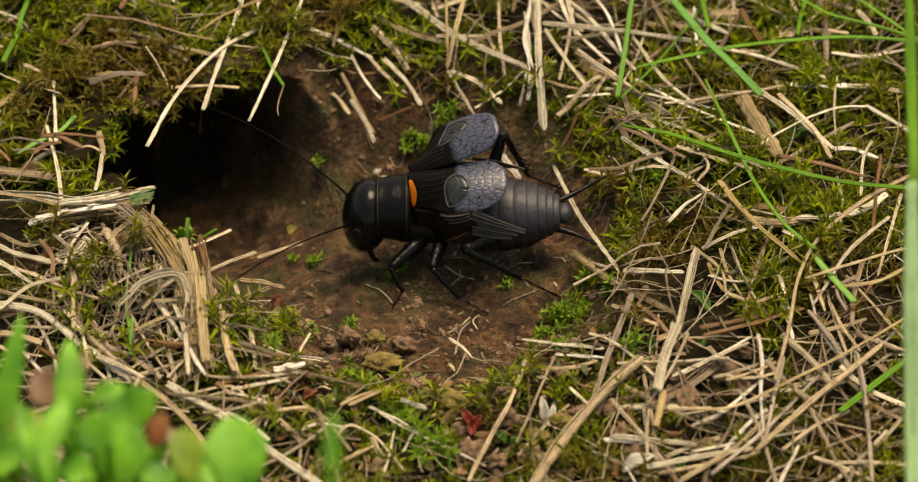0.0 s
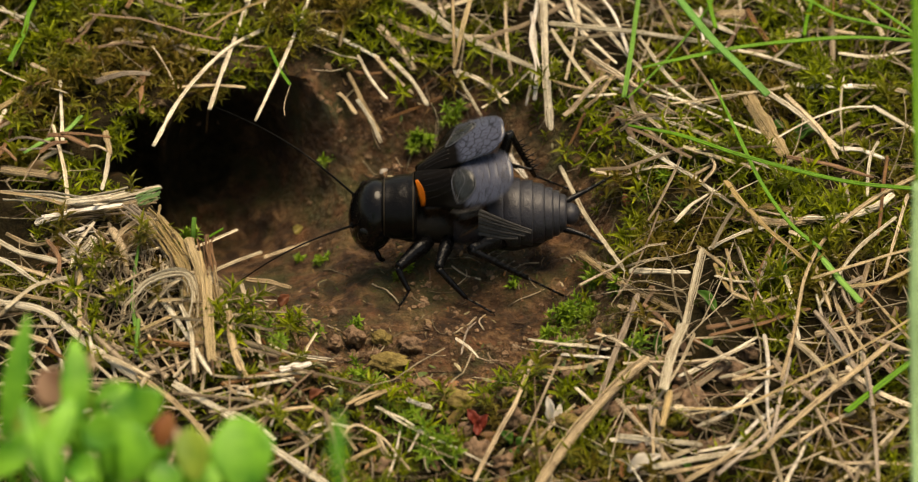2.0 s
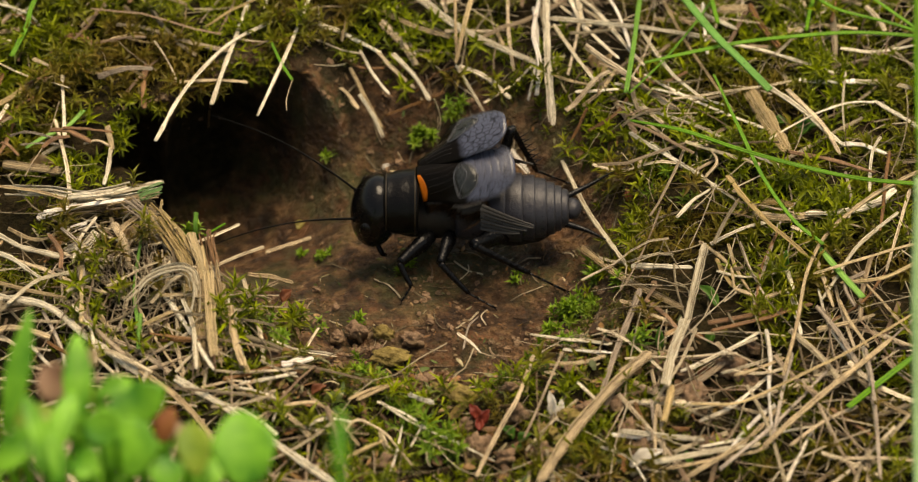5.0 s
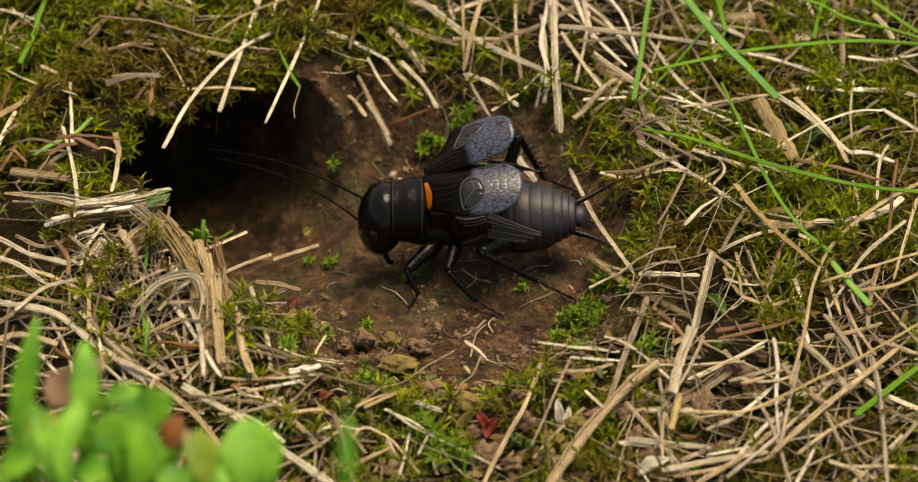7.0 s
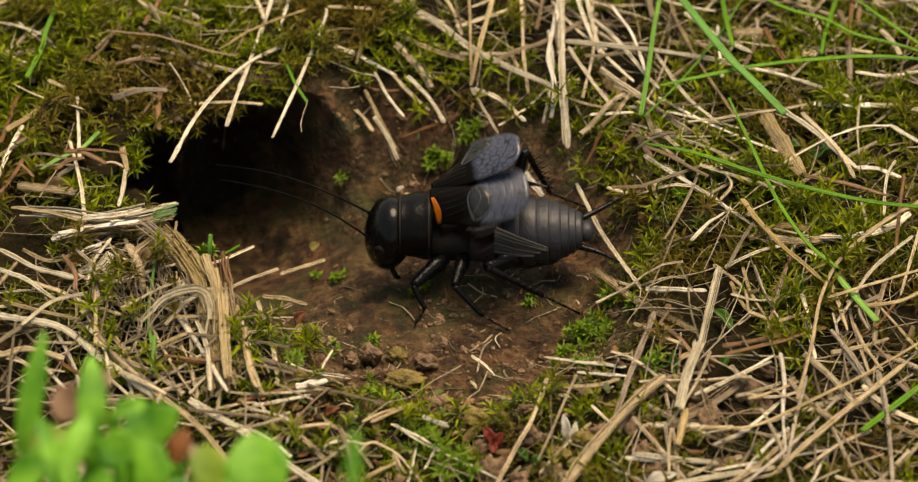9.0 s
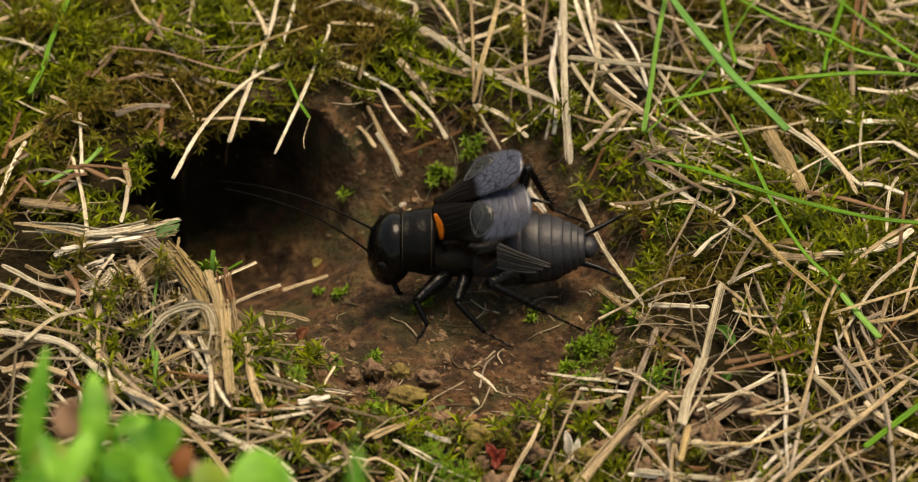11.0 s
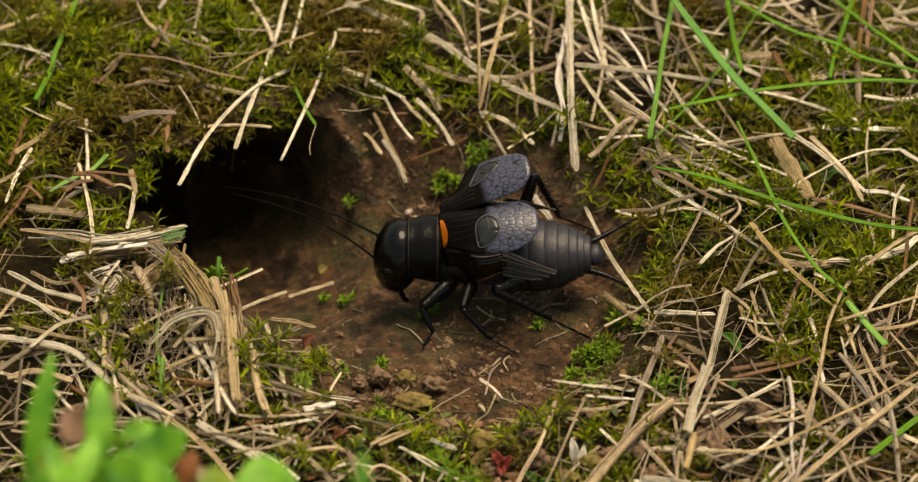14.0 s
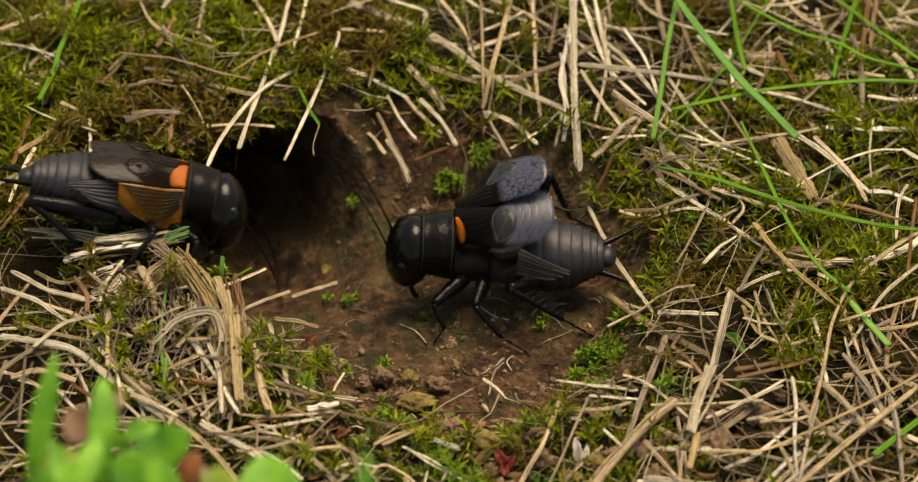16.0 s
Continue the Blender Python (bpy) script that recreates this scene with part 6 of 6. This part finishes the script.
def rolled(shape):
    """The trunk leans a little to one side."""
    v = np.array(shape[0], float)
    y, z = v[:, 1].copy(), v[:, 2] - 6
    v[:, 1], v[:, 2] = y * math.cos(ROLL) - z * math.sin(ROLL), 6 + y * math.sin(ROLL) + z * math.cos(ROLL)
    return (v, *shape[1:])


def loft(rings, cols=28):
    """Closed tube through elliptic rings (x, z, half width, half height)."""
    a = np.arange(cols) * math.tau / cols
    verts = np.vstack([np.stack([np.full(cols, x), w * np.cos(a), z + h * np.sin(a)], 1) for x, z, w, h in rings])
    faces = [(i * cols + j, i * cols + (j + 1) % cols, (i + 1) * cols + (j + 1) % cols, (i + 1) * cols + j)
             for i in range(len(rings) - 1) for j in range(cols)]
    faces += [tuple(range(cols - 1, -1, -1)), tuple((len(rings) - 1) * cols + j for j in range(cols))]
    return verts, faces


def tegmen(side, parent, top, flank, band=False, narrow=0.7, twist=0.6, inner=1.0, mirror_at=(0.50, 0.58, 0.13, 0.25, 0.0)):
    """A wing cover with its hinge at the origin; side 1 is the insect's left."""
    def grow(u):
        return narrow + (1 - narrow) * ss(0.0, 0.62, u)

    def field(u, w):
        length = 10.4 * np.sqrt(np.clip(1 - 0.42 * np.abs(2 * w - 0.95) ** 3, 0.05, 1))
        y = (-inner + w * (4.1 + inner)) * grow(u)
        lean = twist * (1 - ss(0.15, 0.6, u)) * np.clip(y, 0, 9)
        return -u * length, side * (y - 0.25 * lean), -0.75 * lean + 0.65 * np.sin(math.pi * w) * np.sin(math.pi * (0.25 + 0.65 * u)) - 0.45 * u * u

    def lateral(u, w):
        x, y, z = field(u * 0.93, np.ones_like(u))
        drop = 4.6 * (1 - 0.6 * u ** 2) * w
        return x + 0.3 * w, y + side * (1.3 * np.sin(w * 1.5)) * (1.3 - 0.6 * u), z - drop

    def on(place, us, ws, lift):
        """A line that runs over a wing field, a little above it."""
        x, y, z = place(np.asarray(us, float), np.asarray(ws, float))
        return np.stack([x, y + (side * lift if place is lateral else 0), z + (0 if place is lateral else lift)], 1)

    wing = part("tegmen", sheet(field, 26, 18), top, parent, "raised wing cover with a net of veins")
    part("lateral_field", sheet(lateral, 18, 10), flank, wing, "dark brown downturned wing edge")
    if side > 0 or band:
        def patch(u, w):
            x, y, z = field(0.012 + (0.03 + 0.035 * np.sin(3 * w) + band * (0.03 + 0.11 * w)) * u, 0.30 + 0.68 * w)
            return x, y, z + 0.10
        part("orange_band", sheet(patch, 6, 10), ORANGE, wing, "orange band at the wing base")
    u0, w0, du, dw, slant = mirror_at

    def oval(r, a):
        c, d = np.cos(a), np.sin(a)
        return np.ravel(u0 + r * (du * c)), np.ravel(w0 + r * (dw * d + slant * c))

    ang = np.linspace(0, math.tau, 34)
    mirror = part("mirror", sheet(lambda u, w: tuple(on(field, *oval(w, math.tau * u), 0.04).T.reshape(3, *u.shape)), 33, 4, 0.03), FLANK if band else MIRROR, wing, "smooth oval mirror cell")
    part("mirror_rim", sweep(on(field, *oval(1.0, ang), 0.05), 0.13, 0.10), VEIN if band else PALE_VEIN, mirror)
    q = np.linspace(0, 1, 16)
    part("mirror_fold", sweep(on(field, u0 + du * (0.30 * np.sin(5.2 * q) - 0.15), w0 + dw * (1.7 * q - 0.85) - 0.2 * slant, 0.05), 0.08, 0.07), VEIN if band else PALE_VEIN, mirror)
    part("mirror_fold", sweep(on(field, u0 - du * (0.55 + 0.25 * np.sin(3 * q)), w0 + dw * (1.1 * q - 0.5) - 0.6 * slant, 0.05), 0.06, 0.06), VEIN, mirror)
    q = np.linspace(0, 1, 12)
    for k in range(5):
        part("vein", sweep(on(field, 0.10 + 0.30 * q, 0.18 + 0.16 * k - 0.05 * q * k + 0.03 * np.sin(3 * q), -0.01), 0.08, 0.06), VEIN, wing)
    if band:
        for k in range(9):
            part("vein", sweep(on(lateral, 0.03 + (0.92 - 0.06 * k) * q, 0.05 + 0.112 * k * (0.25 + 0.75 * q ** 0.7), 0.10), 0.15, 0.12), VEIN, wing)
    elif side > 0:
        part("wing_margin", sweep(on(lateral, 0.22 + 0.66 * q, 0.95 - 0.05 * np.sin(3.1 * q), 0.06), 0.45 * np.sin(0.15 + 2.8 * q), 0.14), MARGIN, wing, "amber-brown wing margin")
        for k in range(3):
            part("wing_fold", sweep(on(lateral, 0.46 + 0.06 * k + (0.46 - 0.05 * k) * q, 0.03 + 0.11 * k + 0.05 * np.sin(3 * q), 0.12), 0.34 - 0.15 * q, 0.20), STUB, wing)
    return wing


def leg(parent, hip, knee, ankle, foot, thick, spines=0):
    hip, knee, ankle, foot = (np.array(p, float) for p in (hip, knee, ankle, foot))
    mid = (hip + knee) / 2 + (0, 0, 0.12)
    femur = part("leg", sweep(smooth_line([hip, mid, knee], 7), thick * np.interp(np.linspace(0, 1, 15), [0, 0.3, 0.8, 1], [0.8, 1.05, 0.7, 0.62]),
                              thick * np.interp(np.linspace(0, 1, 15), [0, 0.3, 0.8, 1], [0.9, 1.25, 0.8, 0.66])), LIMB, parent, "black jointed leg")
    shin = [sweep(smooth_line([knee, (knee + ankle) / 2 + (0.1, 0, 0.1), ankle], 6), np.linspace(0.62, 0.44, 13) * thick ** 0.4, np.linspace(0.66, 0.44, 13) * thick ** 0.4)]
    for k in range(spines):
        q = 0.25 + 0.7 * (k // 2) / max(1, spines // 2)
        base = knee + (ankle - knee) * q
        tip = base + np.array([-1.15, (0.75 if k % 2 else -0.55), 0.42])
        part("spine", sweep(np.linspace(base, tip, 4), np.linspace(0.20, 0.05, 4), np.linspace(0.20, 0.05, 4)), LIMB, femur)
    part("tibia", shin[0], LIMB, femur)
    step = (foot - ankle) / 3
    toes = [sweep(np.linspace(ankle + step * k, ankle + step * (k + 0.92), 4), (0.30, 0.24, 0.24, 0.29), (0.30, 0.22, 0.22, 0.28)) for k in range(3)]
    for s in (-0.35, 0.35):
        toes.append(sweep(np.linspace(foot, foot + step * 0.35 + (0, s, 0.02), 3), (0.13, 0.1, 0.03), (0.13, 0.1, 0.03)))
    part("tarsus", join(*toes), LIMB, femur)
    return femur


def feeler(parent, length):
    """Antenna along +x, drooping gently, with its root at the origin."""
    q = np.linspace(0, 1, 30)
    line = np.stack([length * q, 0.6 * np.sin(2.5 * q), 1.8 * np.sin(math.pi * q * 0.9) - 1.2 * q * q], 1)
    ob = part("antenna", join(sweep(line, 0.28 - 0.20 * q ** 0.6, 0.28 - 0.20 * q ** 0.6), lump((0.5, 0.42, 0.42), 3, 0.05)), FEELER, parent, "long thin black antenna")
    return ob


def build_cricket(label, resting):
    bug = tagged(new("field_cricket"), label, "cricket", "field crickets")
    head = part("head", rolled(lump((2.55, 3.72, 4.12), 5, 0.0, (0, -8, 0), (9.62, 0, 5.35), 26, 36)), HEAD, bug, "round glossy black head")
    for s in (1, -1):
        part("eye", rolled(lump((0.85, 0.62, 1.15), 2, 0.0, (0, 0, 0), (10.35, s * 3.05, 5.9), 12, 16)), SHELL, head, "dark oval compound eye")
        part("palp", rolled(sweep(smooth_line([(9.6, s * 1.5, 2.1), (9.0, s * 2.5, 1.4), (8.7, s * 2.2, 0.5)], 5), np.interp(np.arange(11), [0, 10], [0.5, 0.75]), 0.55)), LIMB, head)
    part("labrum", rolled(lump((1.15, 1.9, 1.3), 4, 0.08, (0, 20, 0), (9.6, 0, 1.9), 12, 16)), SHELL, head)
    part("pronotum", rolled(loft([(8.75, 6.3, 2.7, 2.7), (8.6, 6.4, 3.05, 2.95), (8.35, 6.5, 3.22, 3.08), (8.15, 6.55, 3.14, 3.0), (7.4, 6.65, 3.40, 3.16),
                                  (6.2, 6.8, 3.52, 3.24), (5.7, 6.85, 3.44, 3.18), (5.5, 6.85, 3.58, 3.30), (5.2, 6.85, 3.56, 3.26), (5.05, 6.8, 3.1, 2.95)], 36)), SADDLE, bug, "glossy black saddle plate with a raised rim")
    for x, wide, high, z in ((8.42, 3.20, 3.06, 6.47), (5.42, 3.58, 3.30, 6.85)):
        a = np.linspace(-0.5, math.pi + 0.5, 40)
        part("collar_rim", rolled(sweep(np.stack([np.full(40, x), (wide + 0.03) * np.cos(a), z + (high + 0.03) * np.sin(a)], 1), 0.15, 0.12)), RIM, bug, "thin golden-brown rim line")
    part("thorax", rolled(loft([(8.3, 4.6, 1.9, 1.6), (6, 4.6, 2.5, 2.1), (3, 5.0, 2.7, 2.8), (0, 5.3, 2.9, 3.0), (-2, 5.4, 3.0, 3.0)])), BELLY, bug, "dark brown thorax underside")
    edges = [1.0, -1.6, -3.9, -5.7, -7.0, -8.2, -9.1, -9.8, -10.5]
    for a, b in zip(edges, edges[1:]):
        wide = lambda x: float(np.interp(-x, [-1, 2, 5, 7, 9, 10.2, 11], [3.5, 3.75, 3.8, 3.5, 2.75, 2.1, 1.5]))
        high = lambda x: float(np.interp(-x, [-1, 2, 5, 7, 9, 10.2, 11], [3.2, 3.3, 3.3, 3.05, 2.4, 1.85, 1.3]))
        mid = lambda x: float(np.interp(-x, [-1, 5, 11], [5.9, 5.8, 5.6]))
        rings = [(x, mid(x), wide(x) + d, high(x) + d) for x, d in ((a + 0.25, -0.30), (a, -0.16), ((a * 2 + b) / 3, -0.03), ((a + b * 2) / 3, 0.04), (b + 0.14, 0.09), (b, 0.05), (b - 0.02, -0.28))]
        part("abdomen_segment", rolled(loft(rings, 36)), SHELL_SOFT, bug, "dark grey overlapping body ring")
    part("belly", rolled(loft([(0, 4.4, 2.6, 1.9), (-2, 4.2, 3.3, 2.05), (-5, 4.2, 3.5, 2.05), (-7.5, 4.3, 3.0, 1.9), (-9.3, 4.7, 2.0, 1.4)])), BELLY, bug, "brownish ringed belly")
    part("tail_plate", rolled(lump((1.05, 1.25, 1.0), 6, 0.05, at=(-10.9, 0, 5.6), rows=12, cols=16)), SHELL_SOFT, bug)
    for s, tip in ((1, (-15.0, 3.4, 3.9)), (-1, (-15.4, -4.3, 7.2))):
        line = smooth_line([(-10.2, s * 1.6, 5.4 - s * 0.4), ((-10.2 + tip[0]) / 2, (s * 1.6 + tip[1]) / 2, (5.4 + tip[2]) / 2 + 0.1), tip], 8)
        q = np.linspace(0, 1, len(line))
        hairs = []
        for k in range(14):
            base = line[2 + k % 12]
            hairs.append(sweep(np.linspace(base, base + np.array([-0.5, 0.5 * math.cos(k * 2.2), 0.5 * math.sin(k * 2.2)]), 3), (0.035, 0.025, 0.012), (0.035, 0.025, 0.012)))
        part("cercus", join(sweep(line, 0.75 - 0.63 * q, 0.75 - 0.63 * q), *hairs), LIMB, bug, "tapered hairy tail feeler")
    for s in (1, -1):
        strips = []
        for k in range(6):
            a, b = k / 5, 0.35 * (k % 2)
            line = smooth_line([(-1.4, s * (3.6 + 0.1 * k), 10.5 - 2.6 * a - 2.4 * resting), (-4.0, s * (3.95 + 0.12 * k), 9.3 - 1.7 * a + 0.1 * b - 1.8 * resting), (-6.8 + 0.35 * k - b, s * (4.05 + 0.1 * k), 7.9 - 0.45 * a - resting)], 6)
            q = np.linspace(0, 1, len(line))
            strips.append(rolled(sweep(line, 0.80 - 0.45 * q, 0.16, -0.9 * s + 0.25 * (k % 2), BLADE)))
        hind = part("hind_wing", strips[0], SHELL_SOFT if resting else STUB, bug, "grey pleated folded hind wing", smooth=False)
        for strip in strips[1:]:
            part("pleat", strip, SHELL_SOFT if resting else STUB, hind, smooth=False)
    leg(bug, (3.7, 2.4, 4.0), (7.0, 5.8, 3.3), (5.8, 7.2, 1.3), (6.8, 8.2, 0.15), 1.6)
    leg(bug, (1.7, 2.6, 4.4), (2.8, 6.2, 3.6), (-0.1, 7.8, 0.9), (-2.8, 9.3, 0.25), 1.5)
    leg(bug, (-4.0, 2.6, 4.4), (-0.6, 6.0, 6.0), (-6.4, 6.6, 2.6), (-10.3, 6.9, 0.3), 1.9, 12)
    leg(bug, (3.7, -2.4, 4.0), (7.2, -5.4, 4.4), (6.4, -7.2, 1.8), (7.6, -8.0, 0.6), 1.35)
    leg(bug, (1.7, -2.6, 4.4), (2.6, -5.6, 4.6), (0.6, -7.8, 1.8), (-0.8, -9.0, 0.7), 1.3)
    if resting:
        leg(bug, (-1.0, -3.0, 4.0), (-10.5, -4.6, 5.4), (-5.0, -6.0, 2.2), (-8.5, -6.6, 0.8), 2.1, 8)
    else:
        leg(bug, (-2.5, -2.8, 5.0), (-4.6, -5.2, 12.3), (-7.3, -6.6, 5.1), (-12.0, -7.6, 1.9), 1.5, 12)
    wings = [tegmen(1, bug, AMBER_TOP if resting else WING, AMBER if resting else FLANK, resting, inner=1.0 if resting else 1.7, mirror_at=(0.50, 0.58, 0.13, 0.25, 0.0) if resting else (0.50, 0.60, 0.125, 0.31, 0.0)),
             tegmen(-1, bug, AMBER_TOP if resting else WING, AMBER if resting else FLANK, resting, 0.75 if resting else 0.42, 0.3, mirror_at=(0.50, 0.58, 0.13, 0.25, 0.0) if resting else (0.56, 0.70, 0.19, 0.17, 0.12))]
    feelers = [feeler(bug, 17.5), feeler(bug, 17.5)]
    return bug, wings, feelers


def mm(x, y, z, rx=0, ry=0, rz=0):
    """A pose in millimetres and degrees."""
    return pose(x * MM, y * MM, z * MM, rx, ry, rz)


singer, singer_wings, singer_feelers = build_cricket("glossy black field cricket with raised wings on bare soil", False)
rival, rival_wings, rival_feelers = build_cricket("black field cricket with amber folded wings running into the burrow", True)


CHIRPS = ((1.7, 2.65), (3.25, 4.1), (4.6, 5.3), (5.7, 6.1), (7.85, 9.25), (9.6, 10.3), (10.7, 11.75), (12.15, 12.85), (13.4, 13.6), (15.7, 16.1))


def beats():
    """Times and strokes of the wings: at rest 0, and beating about 0.6 while it chirps."""
    rows = [(0.0, 0.0)]
    for k in range(1, 481):
        inside = any(a < k / FPS < b for a, b in CHIRPS)
        edge = any(a < (k - 1) / FPS < b or a < (k + 1) / FPS < b for a, b in CHIRPS)
        if inside:
            rows.append((k / FPS, 0.75 + 1.0 * math.sin(k * math.tau / 3)))
        elif edge or k == 480:
            rows.append((k / FPS, 0.0))
    return rows


def motions():
    still = mm(0, 5.2, -6.5, 0, 0, 180)
    walk(singer, [(0.0, still), (4.2, mm(0.02, 5.2, -6.5, 0, 0, 180)), (6.6, mm(-0.06, 5.2, -6.5, 0, 0, 180.4)), (15.6, mm(-0.04, 5.2, -6.5, 0, 0, 180)),
                  (15.8, mm(0.1, 5.2, -6.5, 0, 0, 180)), (16.0, mm(0.55, 5.4, -6.45, 0, -3.5, 181))])
    walk(singer_wings[0], [(t, mm(5.2, 0.1, 10.1, -22 - 5 * s, 13 + 7 * s, -5 + 6 * s)) for t, s in beats()])
    walk(singer_wings[1], [(t, mm(5.0, -1.0, 10.3, -15 + 4 * s, 27 + 4 * s, 6 - 8 * s)) for t, s in beats()])
    low, high = mm(11.5, 1.7, 5.6, 0, 10, 28), mm(11.5, 1.5, 5.9, 0, -33, -3)
    walk(singer_feelers[0], [(0.0, low), (2.0, mm(11.5, 1.7, 5.6, 0, 9, 29)), (4.2, low), (6.3, high), (9.0, mm(11.5, 1.5, 5.9, 0, -31, 0)),
                             (12.0, high), (15.5, mm(11.5, 1.5, 5.9, 0, -32, -3)), (16.0, mm(11.5, 1.5, 5.9, 0, -50, -25))])
    walk(singer_feelers[1], [(0.0, mm(11.4, -1.6, 6.6, 0, -22, -28)), (4.2, mm(11.4, -1.6, 6.6, 0, -20, -27)), (7.0, mm(11.4, -1.6, 6.6, 0, -9, -20)),
                             (15.5, mm(11.4, -1.6, 6.6, 0, -8, -20)), (16.0, mm(11.4, -1.6, 6.6, 0, -45, -35))])
    run = [(0.0, -85.0), (15.5, -85.0), (15.6, -69.0), (15.7, -59.0), (15.8, -49.0), (15.9, -41.4), (16.0, -38.6)]
    walk(rival, [(t, mm(x, 5.7, 0.3 if x > -60 else 1.2, -12, 3 if x < -45 else 12, 0)) for t, x in run])
    for wing, y, roll in ((rival_wings[0], 0.1, -8), (rival_wings[1], -0.1, 12)):
        walk(wing, [(0.0, mm(5.2, y, 9.9, roll, 2, 0)), (16.0, mm(5.2, y, 9.9, roll, 2, 0))])
    for ant, y, turn in ((rival_feelers[0], 1.6, 24), (rival_feelers[1], -1.6, -20)):
        walk(ant, [(0.0, mm(11.4, y, 6.0, 0, 10, turn)), (15.7, mm(11.4, y, 6.0, 0, 10, turn)), (16.0, mm(11.4, y, 6.0, 0, 62, turn))])

    # The running rival brushes the stem that hangs over the burrow.
    root = Vector((-18.0, 31.0, 3.4)) * MM
    swing = lambda a: Matrix.Translation(root) @ pose(0, 0, 0, 0, 0, a) @ Matrix.Translation(-root)
    walk(overhanging_stem, [(0.0, swing(0)), (15.7, swing(0)), (15.8, swing(0.5)), (15.9, swing(3)), (16.0, swing(4.5))])


motions()
